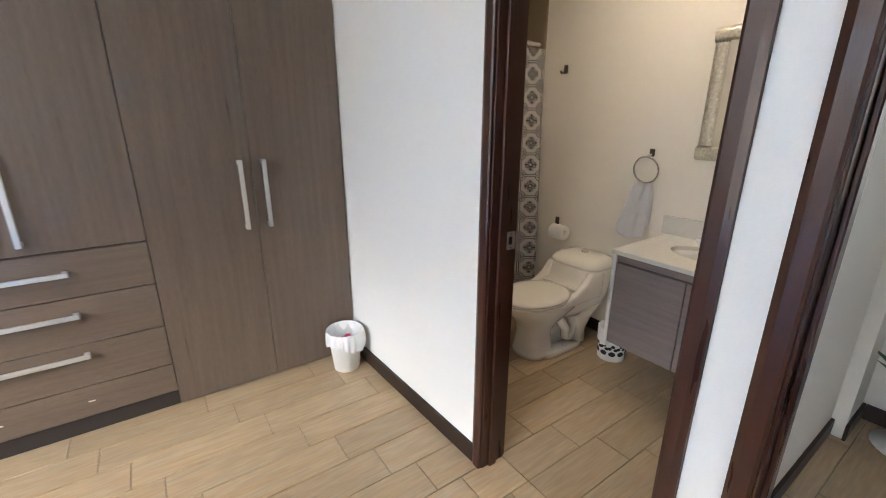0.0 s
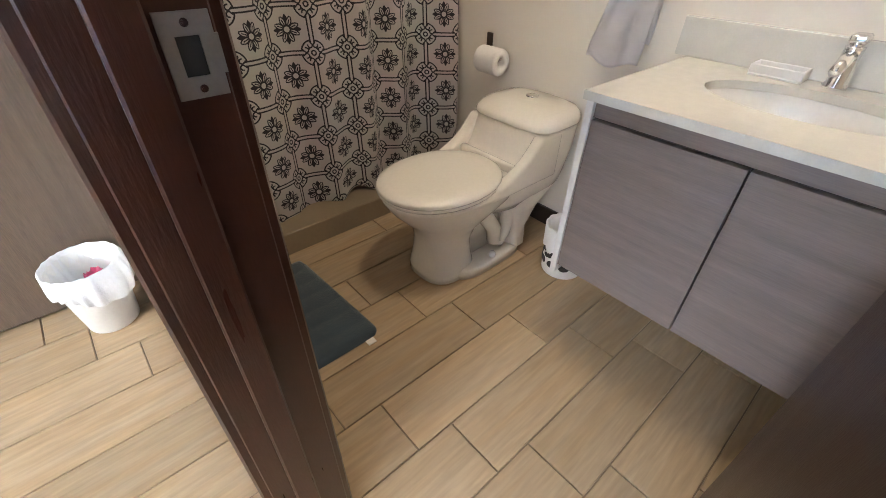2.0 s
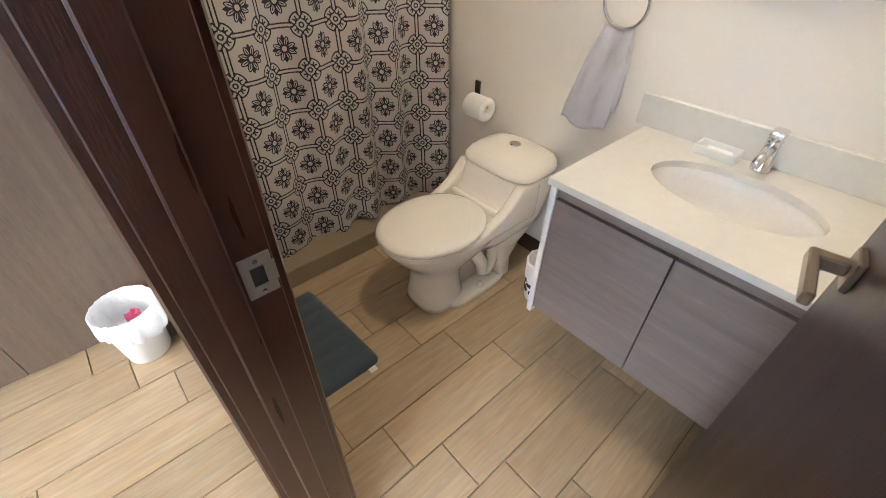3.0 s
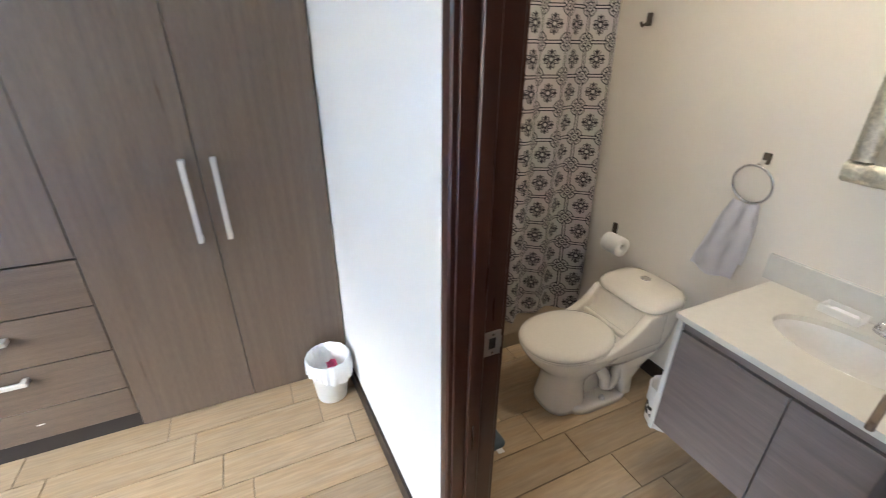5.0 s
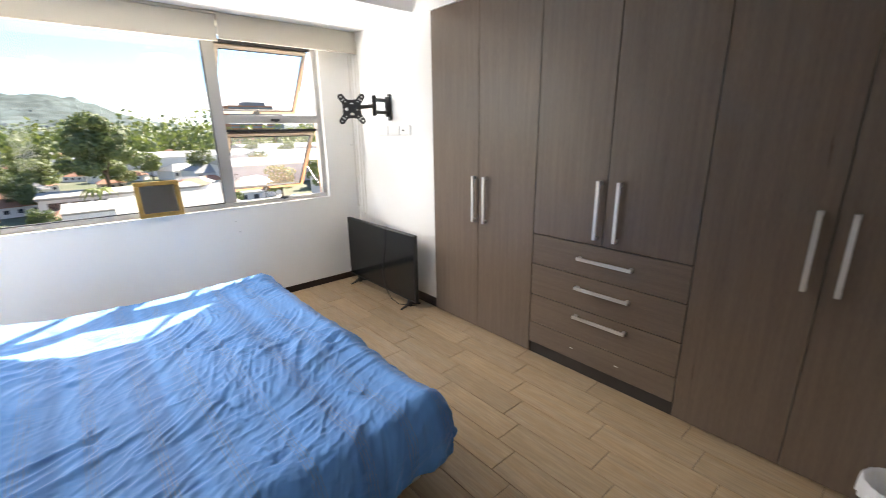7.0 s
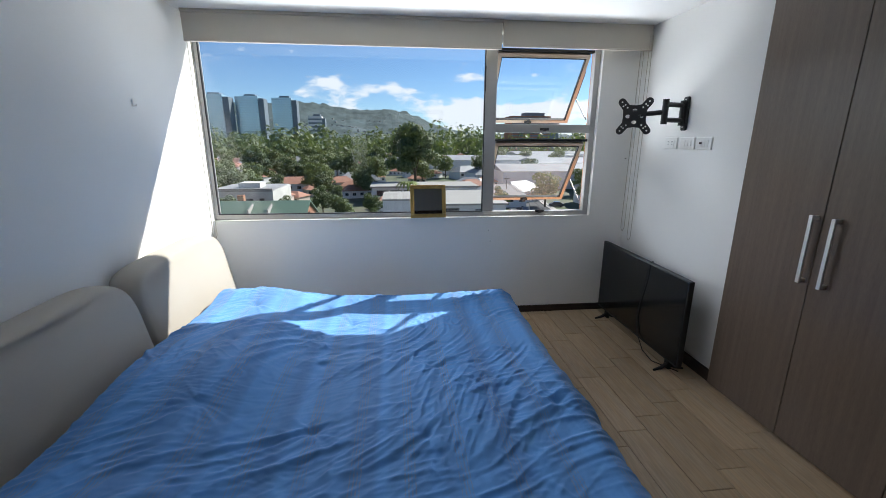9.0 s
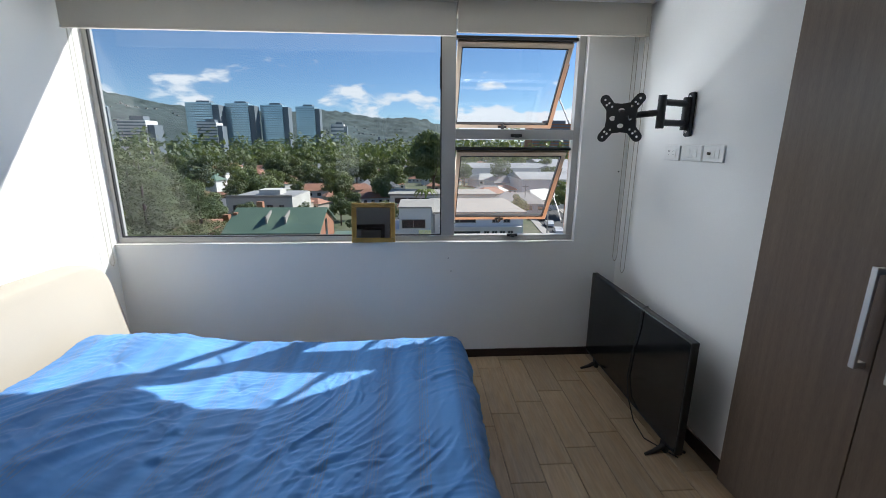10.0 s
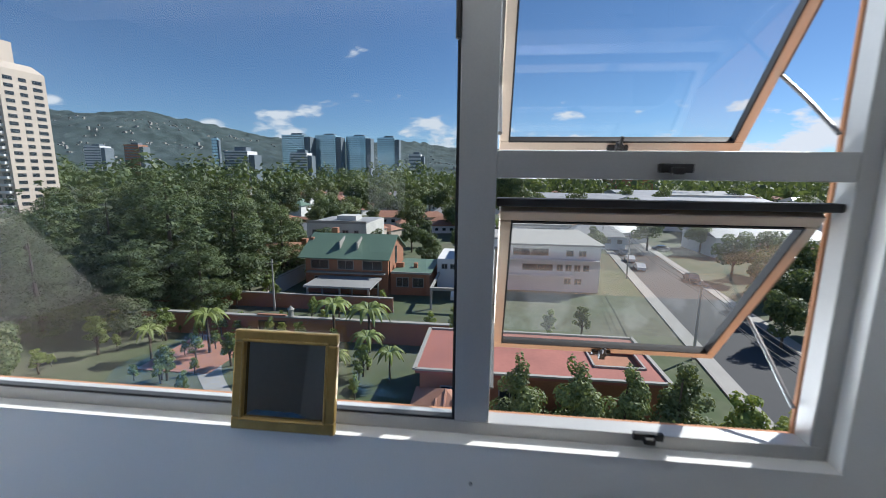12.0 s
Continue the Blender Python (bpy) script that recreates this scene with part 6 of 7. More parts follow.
for i in range(60):
    x, y = rng.uniform(-60, -31), rng.uniform(-46, -8)
    if y > -14 and x < -44:
        continue
    spots.append((x, y, rng.uniform(0.22, 0.75), rng.random() * 6))
scatter(shrub, spots, True)


def palm():
    t = thing("palm_tree", (0, 0, 0), "small garden palm with arching fronds", "palm tree")
    part("trunk", tube(B(), [(0, 0, -0.2), (0.05, 0, 1.6), (0.0, 0.05, 3.2)], [0.13, 0.10, 0.09], 8), M_BARK, t)
    for k in range(13):
        a = k * 2.4
        verts, faces = [], []
        for i in range(7):
            q = i / 6
            r = 1.75 * q
            z = 3.2 + 0.75 * math.sin(q * 2.6) - 0.9 * q * q * (0.5 + 0.5 * (k % 3) / 2)
            w = 0.30 * math.sin(math.pi * (0.12 + 0.85 * q))
            c, s = math.cos(a), math.sin(a)
            verts += [(c * r - s * w, s * r + c * w, z - 0.12), (c * r, s * r, z), (c * r + s * w, s * r - c * w, z - 0.12)]
        for i in range(6):
            for j in (0, 1):
                faces.append((i * 3 + j, i * 3 + j + 1, i * 3 + j + 4, i * 3 + j + 3))
        me = bpy.data.meshes.new("frond")
        me.from_pydata(verts, [], faces)
        me.materials.append(M_LEAF_LIGHT)
        f = new("frond", me)
        f.parent = t
    return t


scatter(palm(), [(-38.4, -9.8, 0.85, 0), (-40.5, -12.5, 1.0, 1), (-44.5, -13.5, 1.4, 2), (-46.2, -18.0, 1.35, 3), (-42, -30, 1.25, 4), (-37.5, -14.5, 0.8, 2.5), (-118, 1, 2.0, 5), (-40, -35, 0.9, 1.5)], True)


# buildings
def windows(parent, face, at, spans, z0, z1, depth=0.06):
    """Recessed-looking dark panes with a frame on a wall that faces +x ('x') or along y ('y')."""
    for a, b in spans:
        if face == "x":
            w = part("window", box(B(), at, a, z0, at + depth, b, z1), M_GLASSY, parent)
            part("window_frame", frame_x(at + depth, a, b, z0, z1), M_KERB, parent)
        else:
            w = part("window", box(B(), a, at - depth, z0, b, at, z1), M_GLASSY, parent)


def frame_x(x, a, b, z0, z1, t=0.10):
    bm = B()
    for y0, za, y1, zb in ((a - t, z0 - t, b + t, z0), (a - t, z1, b + t, z1 + t), (a - t, z0, a, z1), (b, z0, b + t, z1), ((a + b) / 2 - t / 3, z0, (a + b) / 2 + t / 3, z1)):
        box(bm, x - 0.02, y0, za, x + 0.06, y1, zb)
    return bm


# brick house with a green roof
h = thing("brick_house", (-71, -23.4, GZ), "red brick house under a pitched green metal roof", "house")
part("wall", prism(B(), [(-65.8, GZ), (-65.8, -10.9), (-71.3, -8.5), (-77.5, -10.9), (-77.5, GZ)], "y", -30.0, -16.6), M_BRICK, h)
for a, b, za, zb in ((-64.8, -71.3, -11.25, -8.2), (-78.3, -71.3, -11.3, -8.2)):
    bm = B()
    prism(bm, [(a, za), (b, zb), (b, zb + 0.18), (a, za + 0.18)], "y", -30.8, -16.2)
    part("roof", bm, M_ROOF_GREEN, h)
bm = B()
prism(bm, [(-67.0, -10.0), (-69.6, -8.6), (-69.6, -8.2), (-67.0, -8.9)], "y", -24.9, -24.7)
prism(bm, [(-67.0, -10.0), (-69.6, -8.6), (-69.6, -8.2), (-67.0, -8.9)], "y", -22.0, -21.8)
part("skylight", bm, M_KERB, h)
windows(h, "x", -65.8, [(-29.0, -26.2), (-24.6, -22.2), (-20.6, -17.6)], -12.9, -11.6)
windows(h, "x", -65.8, [(-28.5, -25.6), (-21.5, -18.4)], -15.8, -14.2)
part("balcony", box(B(), -65.8, -29.6, -13.55, -65.0, -17.0, -13.35), M_KERB, h)
for y in (-18.6, -16.75):
    part("gable_strip", box(B(), -66.6 - (y + 16.7) * 0, -16.6, -14.0, -66.3, -16.5, -11.6), M_KERB, h)
part("window", box(B(), -71.9, -16.6, -12.8, -70.6, -16.52, -9.9), M_GLASSY, h)
part("chimney", box(B(), -76.0, -29.0, -10.5, -75.0, -28.0, -7.6), M_BRICK, h)
part("chimney", box(B(), -70.5, -30.6, -14.0, -69.3, -30.05, -8.6), M_BRICK, h)
for y0, y1 in ((-16.15, -14.9), (-13.2, -12.6)):
    part("garden_pier", box(B(), -70.2, y0, GZ, -69.4, y1, -12.4), M_BRICK, h)
h = thing("side_wing", (-72, -13.5, GZ), "low brick wing under a flat green metal roof", "house wing")
part("wall", box(B(), -76.8, -16.4, GZ, -66.6, -10.2, -13.35), M_BRICK, h)
part("roof", box(B(), -77.2, -16.15, -13.35, -66.0, -9.9, -13.15), M_ROOF_GREEN, h)
part("gutter", box(B(), -66.0, -16.15, -13.42, -65.85, -9.9, -13.12), M_KERB, h)
windows(h, "x", -66.6, [(-15.4, -13.6), (-12.8, -11.2)], -15.6, -14.2)
h = thing("brown_roofed_house", (-84, -44, GZ), "long low house under a brown sheet roof", "house")
part("wall", box(B(), -92, -51.0, GZ, -76, -34.5, -13.6), M_RENDERED, h)
for a, b in ((-75.2, -84.0), (-92.8, -84.0)):
    part("roof", prism(B(), [(a, -13.7), (b, -12.1), (b, -11.95), (a, -13.5)], "y", -51.6, -34.0), M_ROOF_RED, h)
part("chimney", box(B(), -79.0, -36.2, -13.4, -77.9, -35.2, -10.3), M_BRICK, h)
windows(h, "x", -76.0, [(-49.5, -47.0), (-44.5, -42.0), (-39.0, -36.5)], -15.8, -14.5)
w_ = thing("courtyard_wall", (-68, -36, GZ), "pale rendered courtyard wall", "garden wall")
part("wall", box(B(), -74.0, -34.2, GZ, -61.0, -33.9, -14.4), M_CONCRETE, w_)
part("coping", box(B(), -74.1, -34.3, -14.4, -60.9, -33.8, -14.25), M_KERB, w_)
# its carport
p_ = thing("carport", (-61, -22, GZ), "flat grey carport roof on pale posts", "carport")
part("roof", box(B(), -64.9, -27.2, -14.15, -58.6, -17.4, -13.85), M_ROOF_GREY, p_)
for x in (-59.0, -64.2):
    for y in (-26.8, -22.0, -17.8):
        part("post", box(B(), x - 0.12, y - 0.12, GZ, x + 0.12, y + 0.12, -14.15), M_KERB, p_)
# concrete block behind
h = thing("concrete_building", (-110, -38, GZ), "stained pale concrete building with a flat roof", "building")
part("wall", box(B(), -118, -45.5, GZ, -101, -30.5, -10.0), M_CONCRETE, h)
part("roof", box(B(), -117.6, -45.1, -10.0, -101.4, -30.9, -9.8), M_ROOF_GREY, h)
part("parapet", box(B(), -101.4, -45.5, -10.0, -101.0, -30.5, -9.3), M_KERB, h)
part("roof_room", box(B(), -112, -40.0, -9.8, -107, -35.0, -8.6), M_CONCRETE, h)
windows(h, "x", -101, [(-44.0, -42.0), (-36.4, -35.0), (-33.5, -32.5)], -13.2, -11.6)
# white modern house by the street
h = thing("white_modern_house", (-80, 9, GZ), "white three-storey modern house with dark window bands", "house")
part("wall", box(B(), -92, 1.6, GZ, -72.5, 17.0, -9.3), M_RENDERED, h)
part("roof", box(B(), -92.4, 1.2, -9.3, -71.9, 17.4, -9.0), M_KERB, h)
windows(h, "x", -72.5, [(3.0, 8.6)], -10.9, -9.9)
windows(h, "x", -72.5, [(11.6, 12.6), (13.6, 14.6)], -10.9, -10.1)
windows(h, "x", -72.5, [(4.6, 9.4), (10.2, 11.0), (11.6, 12.4), (13.0, 13.8), (14.4, 15.2)], -13.4, -12.5)
windows(h, "x", -72.5, [(11.5, 12.4), (13.2, 14.1)], -15.6, -14.8)
part("canopy", box(B(), -72.5, 2.2, -11.7, -71.4, 16.6, -11.5), M_RENDERED, h)
part("canopy", box(B(), -72.5, 2.2, -14.3, -71.2, 12.6, -14.1), M_RENDERED, h)
h = thing("white_annexe", (-66, -5, GZ), "white rendered house with a carport frame", "house")
part("wall", box(B(), -80, -9.4, GZ, -70, -1.2, -11.6), M_RENDERED, h)
part("upper_storey", box(B(), -80, -4.4, -11.6, -69.4, 0.8, -8.0), M_RENDERED, h)
part("parapet", box(B(), -80.1, -4.5, -8.0, -69.3, 0.9, -7.75), M_KERB, h)
windows(h, "x", -69.4, [(-3.9, -0.2)], -11.2, -9.9)
windows(h, "x", -70.0, [(-8.6, -7.8), (-7.2, -6.4)], -13.2, -12.5)
for y in (-9.2, -2.2):
    part("post", box(B(), -60.3, y, GZ, -60.0, y + 0.3, -14.2), M_KERB, h)
part("beam", box(B(), -60.4, -9.2, -14.2, -59.9, -1.9, -13.8), M_KERB, h)
part("beam", box(B(), -70.0, -9.2, -14.2, -60.4, -8.9, -13.8), M_KERB, h)
# long white building
h = thing("long_white_building", (-132, 4, GZ), "long low white building with a dark window band", "building")
part("wall", box(B(), -140, -9.5, GZ, -127, 22, -12.2), M_RENDERED, h)
part("roof", box(B(), -140.5, -10, -12.2, -126.4, 22.5, -11.7), M_KERB, h)
windows(h, "x", -127, [(a, a + 3.4) for a in (-8.0, -4.0, 0.0, 4.0, 8.0, 12.0, 16.0)], -14.6, -13.0)

# brick garden wall with a gate
w_ = thing("garden_wall", (-47, -20, GZ), "old brick garden wall with a pale coping and an arched gate", "garden wall")
part("wall", box(B(), -47.3, -24.0, GZ, -46.9, -5.2, -14.5), M_BRICK, w_)
part("wall", box(B(), -47.3, -42.0, GZ, -46.9, -27.4, -14.5), M_BRICK, w_)
part("arch", box(B(), -47.3, -27.4, -14.9, -46.9, -24.0, -14.2), M_BRICK, w_)
part("gate", box(B(), -47.15, -27.4, GZ, -47.05, -24.0, -14.9), M_BARK, w_, "dark wooden gate")
part("coping", box(B(), -47.4, -42.0, -14.5, -46.8, -5.2, -14.36), M_KERB, w_)
part("lantern", lathe(B(), [(0.35, 0.0), (0.35, 0.1), (0.28, 0.15), (0.28, 0.75), (0.42, 0.85), (0.15, 1.15), (0, 1.3)], 10, (-47.1, -23.4, -14.36)), M_KERB, w_)
w_ = thing("garden_wall", (-57.5, -30, GZ), "long brick boundary wall under a hedge", "garden wall")
part("wall", box(B(), -58.0, -52.0, GZ, -57.7, -14.0, -15.0), M_BRICK, w_)
part("coping", box(B(), -58.1, -52.0, -15.0, -57.6, -14.0, -14.88), M_KERB, w_)

# paved path through the garden
structure("garden_path", grid(B(), 24, 2, lambda s, t: (-32 - 14 * s, -21 - 9 * s - 2.5 * math.sin(s * 3.0) + (t - 0.5) * 2.6, GZ + 0.05)), M_KERB, "pale paved garden path", "path")
structure("terrace", box(B(), -46.7, -34.5, GZ, -37.5, -27.0, GZ + 0.08), M_ROOF_RED, "terracotta-tiled garden terrace", "terrace")

# near house with a faded red flat roof and a light well
h = thing("red_roofed_house", (-37, 3, GZ), "brick house with a faded red flat roof and a light well", "house")
part("wall", box(B(), -41.6, -6.2, GZ, -33.4, 12.0, -13.25), M_BRICK, h)
bm = B()
for x0, y0, x1, y1 in ((-41.9, -6.5, -33.0, 7.4), (-41.9, 11.2, -33.0, 12.2), (-41.9, 7.4, -38.6, 11.2), (-35.4, 7.4, -33.0, 11.2)):
    box(bm, x0, y0, -13.25, x1, y1, -13.0)
part("roof", bm, M_ROOF_PINK, h)
bm = B()
for x0, y0, x1, y1 in ((-33.2, -6.5, -32.9, 12.2), (-42.0, -6.5, -41.7, 12.2), (-41.9, -6.7, -33.0, -6.4), (-41.9, 12.1, -33.0, 12.4), (-38.7, 7.3, -35.3, 7.45), (-38.7, 11.15, -35.3, 11.3), (-38.75, 7.3, -38.55, 11.3), (-35.45, 7.3, -35.25, 11.3)):
    box(bm, x0, y0, -13.0, x1, y1, -12.85)
part("parapet", bm, M_KERB, h)
windows(h, "x", -33.4, [(-4.5, -3.0), (0.0, 1.5)], -15.8, -14.4)
h = thing("tiled_pavilion", (-31, -4, GZ), "small pavilion with a red clay tile roof", "pavilion")
for x in (-33.2, -28.8):
    for y in (-5.8, -2.0):
        part("post", box(B(), x - 0.15, y - 0.15, GZ, x + 0.15, y + 0.15, -14.9), M_BRICK, h)
bm = B()
vs = [bm.verts.new(q) for q in ((-34.2, -6.6, -15.0), (-28.0, -6.6, -15.0), (-28.0, -1.2, -15.0), (-34.2, -1.2, -15.0), (-31.1, -3.9, -13.4))]
bm.faces.new(vs[:4][::-1])
for i in range(4):
    bm.faces.new((vs[i], vs[(i + 1) % 4], vs[4]))
roof = part("roof", bm, M_ROOF_RED, h)
for i in range(9):
    y = -6.4 + i * 0.62
    k = 1 - abs(y + 3.9) / 2.7
    part("tile_row", tube(B(), [(-28.0, y, -14.97), (-28.0 - 3.1 * k, y, -14.97 + 1.6 * k)], 0.10, 6), M_ROOF_RED, h)


# smaller houses of the town
def cottage(roof_mat, wall_mat, w, d, hgt, label):
    c = thing("house", (0, 0, 0), label, "house")
    part("wall", box(B(), -d / 2, -w / 2, 0, d / 2, w / 2, hgt), wall_mat, c)
    bm = B()
    o = 0.5
    q = [(-d / 2 - o, -w / 2 - o, hgt), (d / 2 + o, -w / 2 - o, hgt), (d / 2 + o, w / 2 + o, hgt), (-d / 2 - o, w / 2 + o, hgt), (0, -w / 2 + d * 0.35, hgt + d * 0.26), (0, w / 2 - d * 0.35, hgt + d * 0.26)]
    vs = [bm.verts.new(p) for p in q]
    for f in ((0, 1, 4), (1, 2, 5, 4), (2, 3, 5), (3, 0, 4, 5), (3, 2, 1, 0)):
        bm.faces.new([vs[i] for i in f])
    part("roof", bm, roof_mat, c)
    n = max(2, int(w / 3.2))
    for k in range(n):
        y = -w / 2 + (k + 0.5) * w / n
        part("window", box(B(), d / 2, y - 0.7, hgt - 2.0, d / 2 + 0.05, y + 0.7, hgt - 0.8), M_GLASSY, c)
    return c


protos = [cottage(M_ROOF_RED, M_RENDERED, 13, 9, 3.2, "white house with a hipped terracotta roof"), cottage(M_ROOF_RED, M_BEIGE, 10, 8, 3.6, "beige house with a red tiled roof"), cottage(M_ROOF_GREY, M_RENDERED, 16, 11, 3.8, "white house with a grey sheet roof"), cottage(M_ROOF_GREEN, M_RENDERED, 11, 9, 5.0, "white house with a green hipped roof")]
lots = [[], [], [], []]
for i in range(190):
    d = 122 + 2.0 * i + rng.uniform(-12, 12)
    az = radians(rng.uniform(-34, 34))
    x, y = -d * math.cos(az), d * math.sin(az)
    if -146 < x < -120 and -14 < y < 26:
        continue
    if (Vector((x, y)) - Vector((-152, 4.5))).length < 9:
        continue
    lots[rng.choice([0, 0, 0, 1, 1, 1, 2, 2, 3])].append((x, y, rng.uniform(0.65, 1.05), rng.uniform(-0.6, 0.6)))
for proto, spots in zip(protos, lots):
    scatter(proto, spots, True)
# sheds with sheet roofs on the far side of the street
for x, y, w, d, hh in ((-175, 62, 46, 26, 7), (-215, 95, 60, 30, 8), (-150, 88, 40, 22, 6), (-250, 60, 70, 30, 8), (-300, 120, 80, 40, 9), (-118, 66, 26, 18, 5)):
    s = thing("warehouse", (x, y, GZ), "low warehouse with a pale grey sheet-metal roof", "warehouse")
    part("wall", box(B(), x - d / 2, y - w / 2, GZ, x + d / 2, y + w / 2, GZ + hh), M_RENDERED, s)
    part("roof", prism(B(), [(x - d / 2 - 0.6, GZ + hh), (x, GZ + hh + 2.2), (x + d / 2 + 0.6, GZ + hh)], "y", y - w / 2 - 0.5, y + w / 2 + 0.5), M_ROOF_GREY, s)


# far towers
def tower(name, az0, az1, top, dist, mat, label, floors=24, cores=True):
    a, b = radians(az0), radians(az1)
    yc = dist * math.tan((a + b) / 2)
    w = dist / math.cos((a + b) / 2) ** 2 * (b - a)
    t = thing(name, (-dist, yc, GZ), label, "tower")
    ztop = 1.6 + math.tan(radians(top)) * dist
    part("facade", box(B(), -dist - w * 0.6, yc - w / 2, GZ, -dist, yc + w * 0.30, ztop), mat, t)
    part("core", box(B(), -dist - w * 0.5, yc + w * 0.30, GZ, -dist - 2, yc + w / 2, ztop - 4), M_TOWER_DARK, t)
    part("roof_plant", box(B(), -dist - w * 0.4, yc - w * 0.2, ztop, -dist - w * 0.1, yc + w * 0.2, ztop + 4), M_TOWER_DARK, t)
    for k in range(floors):
        z = GZ + 20 + (ztop - GZ - 20) * k / floors
        part("floor_band", box(B(), -dist, yc - w / 2, z, -dist + 0.4, yc + w * 0.30, z + (ztop - GZ) / floors * 0.28), M_TOWER_DARK, t)


tower("office_tower", -26.9, -23.6, 5.4, 900, M_TOWER, "blue glass office tower with a dark core", 18)
tower("office_tower", -22.9, -19.8, 5.35, 930, M_TOWER, "blue glass office tower with a dark core", 18)
tower("office_tower", -19.1, -16.0, 5.2, 960, M_TOWER, "blue glass office tower with a dark core", 18)
tower("office_tower", -15.1, -12.3, 5.05, 900, M_TOWER, "blue glass office tower with a dark core", 18)
tower("apartment_block", -26.0, -23.5, 3.0, 620, M_RENDERED, "pale apartment block with window bands", 8)
tower("apartment_block", -33.3, -30.2, 3.2, 420, M_RENDERED, "pale apartment block with long window bands", 8)
tower("apartment_block", -42.9, -41.3, 4.0, 800, M_BRICK, "red-brown apartment block with pale bands", 10)
tower("apartment_block", -46.2, -44.6, 3.8, 900, M_RENDERED, "pale apartment block on the hillside", 10)
tower("apartment_block", -11.0, -9.0, 2.9, 900, M_RENDERED, "white apartment block beyond the trees", 6)
tower("apartment_block", -34.6, -33.9, 4.9, 1400, M_TOWER, "slim glass block on the hillside", 12)
tower("apartment_block", 15.0, 21.0, 3.2, 500, M_BRICK, "red-brown block beyond the warehouses", 8)

# tall residential tower with balconies, in two heights
t = thing("residential_tower", (-170, -220, GZ), "tall beige residential tower with rows of balconies", "tower")
part("wall", box(B(), -180, -244, GZ, -160, -215, 58), M_BEIGE, t)
part("wall", box(B(), -182, -214.9, GZ, -163, -203, 44), M_BEIGE, t)
part("gable", prism(B(), [(-214.9, 44), (-209, 48), (-203, 44)], "x", -182, -163), M_BEIGE, t)
for k in range(23):
    z = GZ + 3 + k * 3.1
    for y0, y1 in ((-243, -238), (-236, -231), (-229, -224), (-222, -217)):
        part("window", box(B(), -160, y0 + 0.8, z + 0.6, -159.85, y1 - 0.8, z + 2.0), M_GLASSY, t)
    if z < 41:
        for y0, y1 in ((-214, -209.5), (-208.5, -204)):
            part("balcony", box(B(), -163, y0, z, -161.4, y1, z + 1.0), M_RENDERED, t)
            part("window", box(B(), -163, y0 + 0.5, z + 1.0, -162.9, y1 - 0.5, z + 2.6), M_GLASSY, t)
        for x0, x1 in ((-181, -175.5), (-174.5, -170), (-169, -164)):
            part("window", box(B(), x0 + 0.8, -203, z + 0.8, x1 - 0.8, -202.85, z + 2.3), M_GLASSY, t)

# specks of houses on the hills, too many and small to count
bm = B()
for k in range(46):
    s, q = rng.random() * 0.62, rng.uniform(0.10, 0.72)
    for i in range(rng.randint(4, 13)):
        x, y, z = hill(s + rng.gauss(0, 0.010), min(0.8, max(0.05, q + rng.gauss(0, 0.03))))
        w = rng.uniform(1.6, 4.2) * (1 + 1.2 * rng.random() ** 3)
        box(bm, x - w, y - w, z - 6, x + w, y + w * 1.3, z + rng.uniform(1.5, 5) * (3 if rng.random() < 0.06 else 1))
tagged(new("hillside_houses", mesh_of("hillside_houses", bm, M_KERB)), "scattered pale houses on the wooded hills", "houses", kind="stuff")
# far woods between the houses and the hills
verts = [(-d * math.cos(a), d * math.sin(a), GZ + rng.uniform(6, 18)) for d, a in ((rng.uniform(330, 1400), radians(rng.uniform(-62, 40))) for _ in range(900))]
lobes = [(x, y, z, 11, 11, (z - GZ) * rng.uniform(0.9, 1.1)) for x, y, z in verts]
wood = new("far_woods", crown_mesh("far_woods", lobes, 70000, 1.8, M_LEAF_DARK, rng))
tagged(wood, "dark green woods between the far houses", "woods", kind="stuff")

# street, kerbs, poles, wires and parked cars
def street_y(x):
    return 21.5 + (-x - 38) * 0.125


bm = B()
grid(bm, 30, 2, lambda s, q: (-20 - 300 * s, street_y(-20 - 300 * s) + 9.5 * q, GZ + 0.03))
structure("road", bm, M_ASPHALT, "grey asphalt street running into the town", "road")
for off, nm in ((-1.8, "pavement_1"), (9.5, "pavement_2")):
    bm = B()
    for i in range(30):
        xa, xb = -20 - 10 * i, -30 - 10 * i
        ya, yb = street_y(xa) + off, street_y(xb) + off
        lo = [bm.verts.new((x, y, z)) for z in (GZ, GZ + 0.16) for x, y in ((xa, ya), (xb, yb), (xb, yb + 1.8), (xa, ya + 1.8))]
        for f in ((4, 5, 6, 7), (0, 1, 5, 4), (2, 3, 7, 6)):
            bm.faces.new([lo[j] for j in f])
    structure(nm, bm, M_KERB, "raised concrete pavement along the street", "pavement")


def pole(x, y, top):
    t = thing("utility_pole", (x, y, GZ), "concrete utility pole with a cross arm", "utility pole")
    part("pole", tube(B(), [(x, y, GZ), (x, y, top)], [0.16, 0.10], 8), M_KERB, t)
    part("cross_arm", box(B(), x - 0.06, y - 0.9, top - 0.6, x + 0.06, y + 0.9, top - 0.48), M_BARK, t)


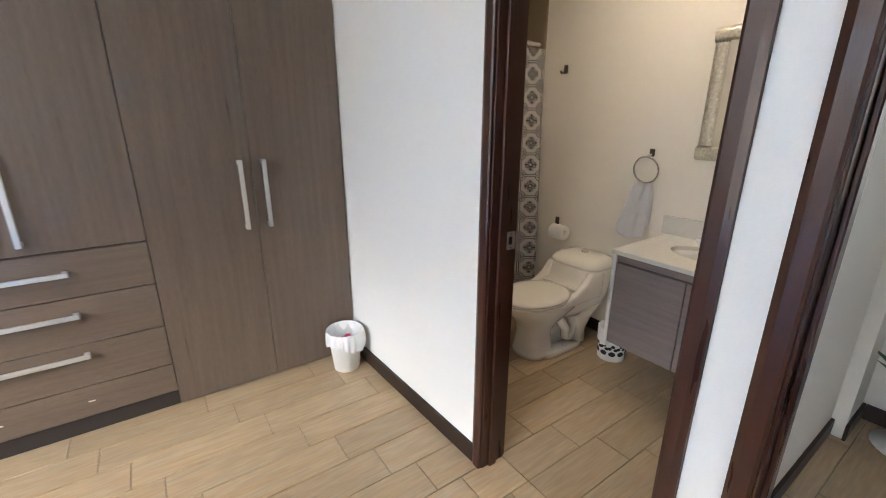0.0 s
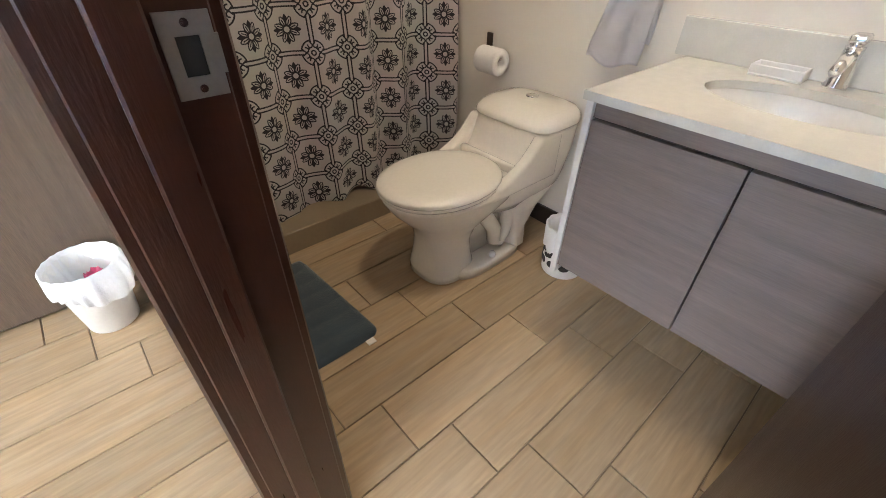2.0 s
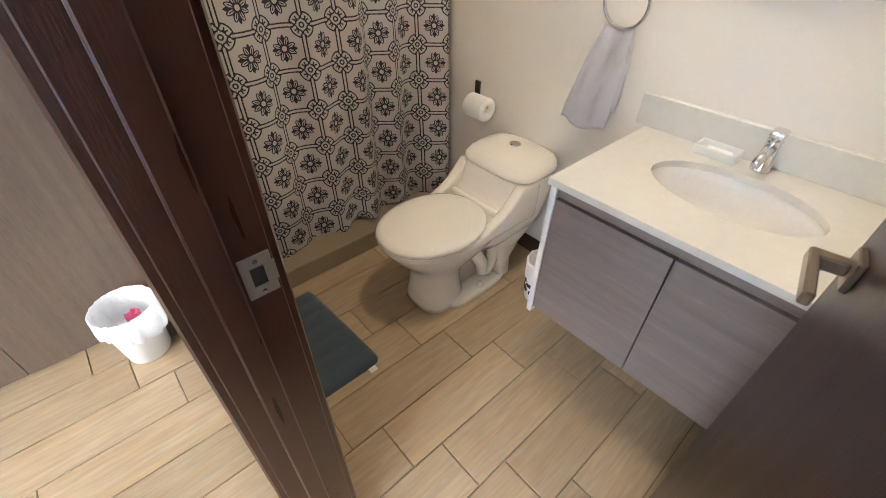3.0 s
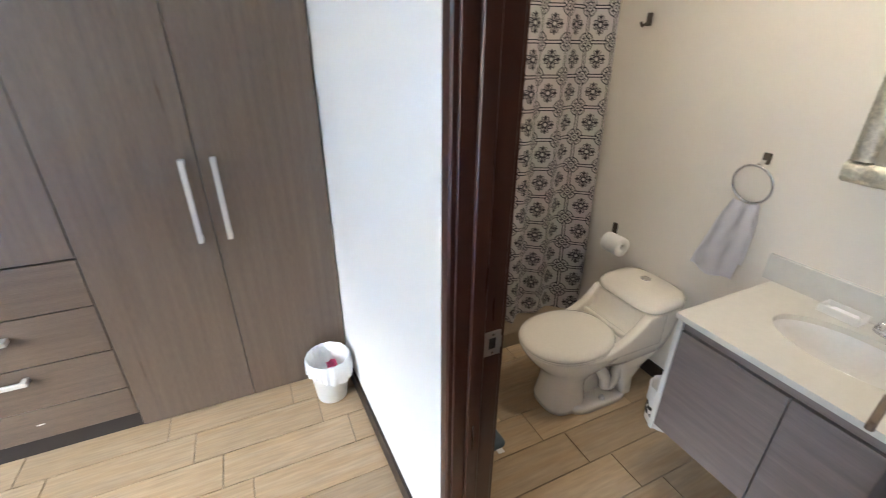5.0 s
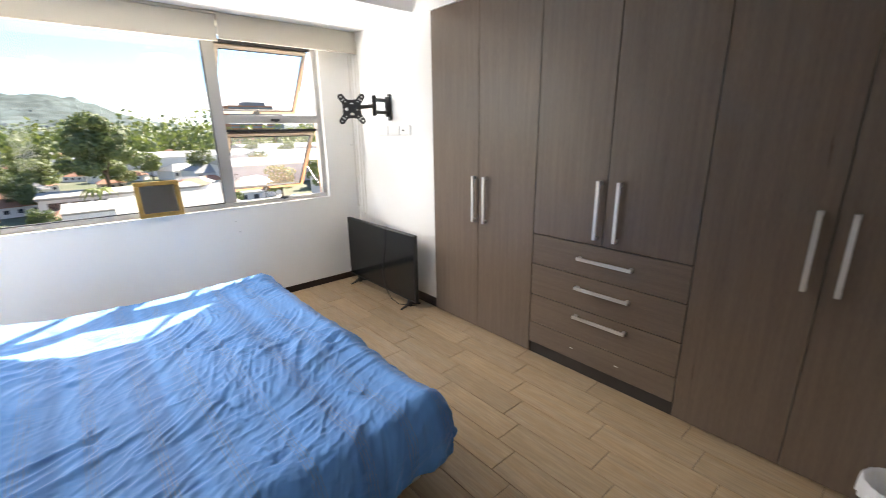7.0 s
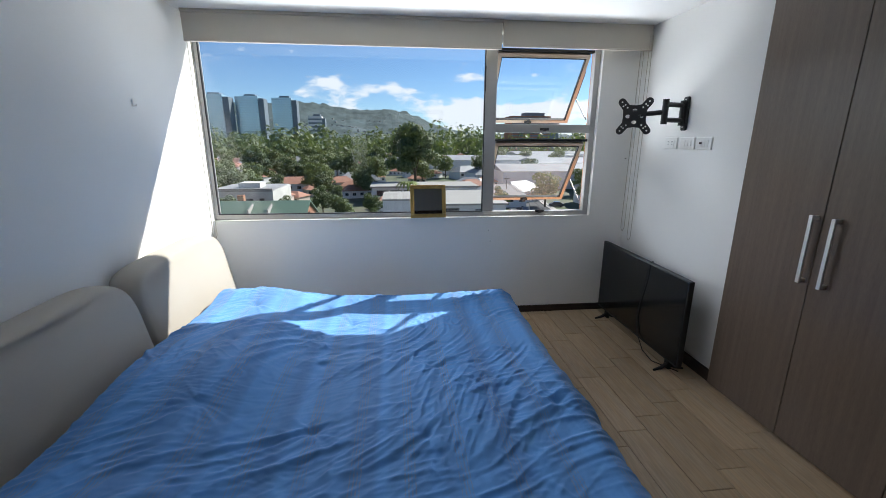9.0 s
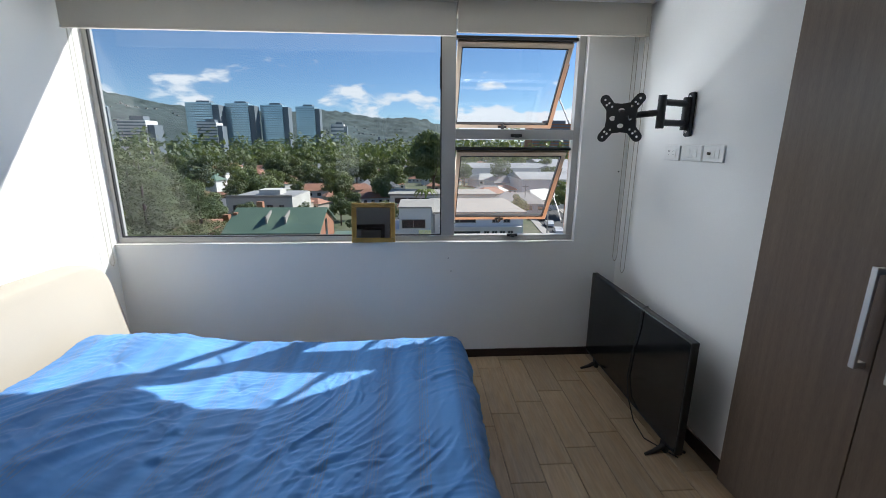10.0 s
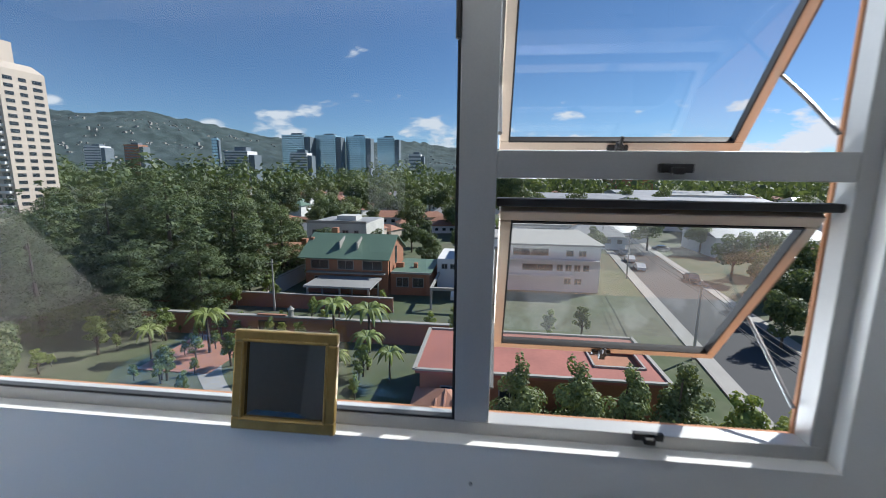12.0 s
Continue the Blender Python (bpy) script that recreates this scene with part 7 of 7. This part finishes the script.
for x, y, top in ((-56.3, -30.4, -9.8), (-47.5, 20.6, -8.5), (-84.0, 25.0, -8.5), (-120.0, 29.5, -8.5), (-26.0, 17.5, -8.5)):
    pole(x, y, top)
for k, (dy, dz) in enumerate(((-0.8, 0), (0, 0.05), (0.8, 0), (0.1, -0.9))):
    bm = B()
    for a, b in (((-26.0, 17.5), (-47.5, 20.6)), ((-47.5, 20.6), (-84.0, 25.0)), ((-84.0, 25.0), (-120.0, 29.5))):
        pts = []
        for i in range(9):
            q = i / 8
            pts.append((a[0] + (b[0] - a[0]) * q, a[1] + (b[1] - a[1]) * q + dy, -8.95 + dz - 1.0 * 4 * q * (1 - q) * 0.6))
        tube(bm, pts, 0.022, 4)
    whole("overhead_wire", bm, M_RUBBER, "black overhead wire sagging between poles", "wire", "street wires")


def car(mat, label):
    c = thing("car", (0, 0, 0), label, "car", "parked cars")
    part("body", prism(B(), [(-2.1, 0.30), (-2.1, 0.78), (-1.25, 0.88), (-0.75, 1.38), (0.95, 1.42), (1.75, 0.95), (2.1, 0.88), (2.1, 0.30)], "y", -0.85, 0.85), mat, c)
    part("glass", prism(B(), [(-1.15, 0.90), (-0.72, 1.33), (0.92, 1.36), (1.6, 0.95)], "y", -0.86, 0.86), M_GLASSY, c)
    for x in (-1.3, 1.3):
        for y in (-0.78, 0.78):
            w = B()
            tube(w, [(x, y - 0.1, 0.32), (x, y + 0.1, 0.32)], 0.32, 14)
            part("wheel", w, M_RUBBER, c)
    return c


M_CARW = surface("white_car_paint", (0.75, 0.75, 0.75), 0.25, scale=1, vary=0.03, coat=0.6)
M_CARD = surface("dark_car_paint", (0.05, 0.055, 0.07), 0.25, scale=1, vary=0.05, coat=0.6)
scatter(car(M_CARW, "white car parked at the kerb"), [(-101.5, 31.0, 1, -0.12), (-92.5, 30.2, 1, -0.12), (-128, 34.5, 1, 0.3), (-66, -5.8, 1, 0.02)], True)
scatter(car(M_CARD, "dark car parked at the kerb"), [(-110, 32.2, 1, -0.12), (-118, 44, 1, 1.2), (-84, 36.6, 1, -0.12)], True)

# ---- floor tiles: one running bond through both rooms ----
TL, TW, GAP = 0.55, 0.176, 0.004
tile_mesh = {}


def tile(x0, x1, y0, y1, parent):
    lx, ly = round(x1 - x0, 3), round(y1 - y0, 3)
    if (lx, ly) not in tile_mesh:
        tile_mesh[lx, ly] = mesh_of("floor_tile", box(B(), 0, 0, -0.008, lx, ly, 0.0, 0.0012), M_TILE)
    ob = new("floor_tile", tile_mesh[lx, ly])
    ob.location = (x0, y0, 0)
    ob.parent = parent


def pave(parent, xa, xb, ya, yb):
    k0, k1 = math.floor((-0.14 - yb) / TW), math.ceil((-0.14 - ya) / TW) + 1
    for k in range(k0, k1 + 1):
        y1, y0 = min(-0.14 - TW * (k - 1), yb), max(-0.14 - TW * k, ya)
        if y1 - y0 < 0.01:
            continue
        first = -0.798 + 0.116 * (k - 1)
        n0 = math.floor((xa - first) / TL) - 1
        x = first + n0 * TL
        while x < xb:
            a, b = max(x, xa), min(x + TL, xb)
            if b - a > 0.015:
                tile(a + GAP / 2, b - GAP / 2, y0 + GAP / 2, y1 - GAP / 2, parent)
            x += TL


floor_ob = bpy.data.objects["floor"]
pave(floor_ob, XW, XP1, YB, YT)
pave(floor_ob, XP1, XBB, -1.90, -0.20)
pave(floor_ob, XP1, 3.3, -2.95, -1.985)
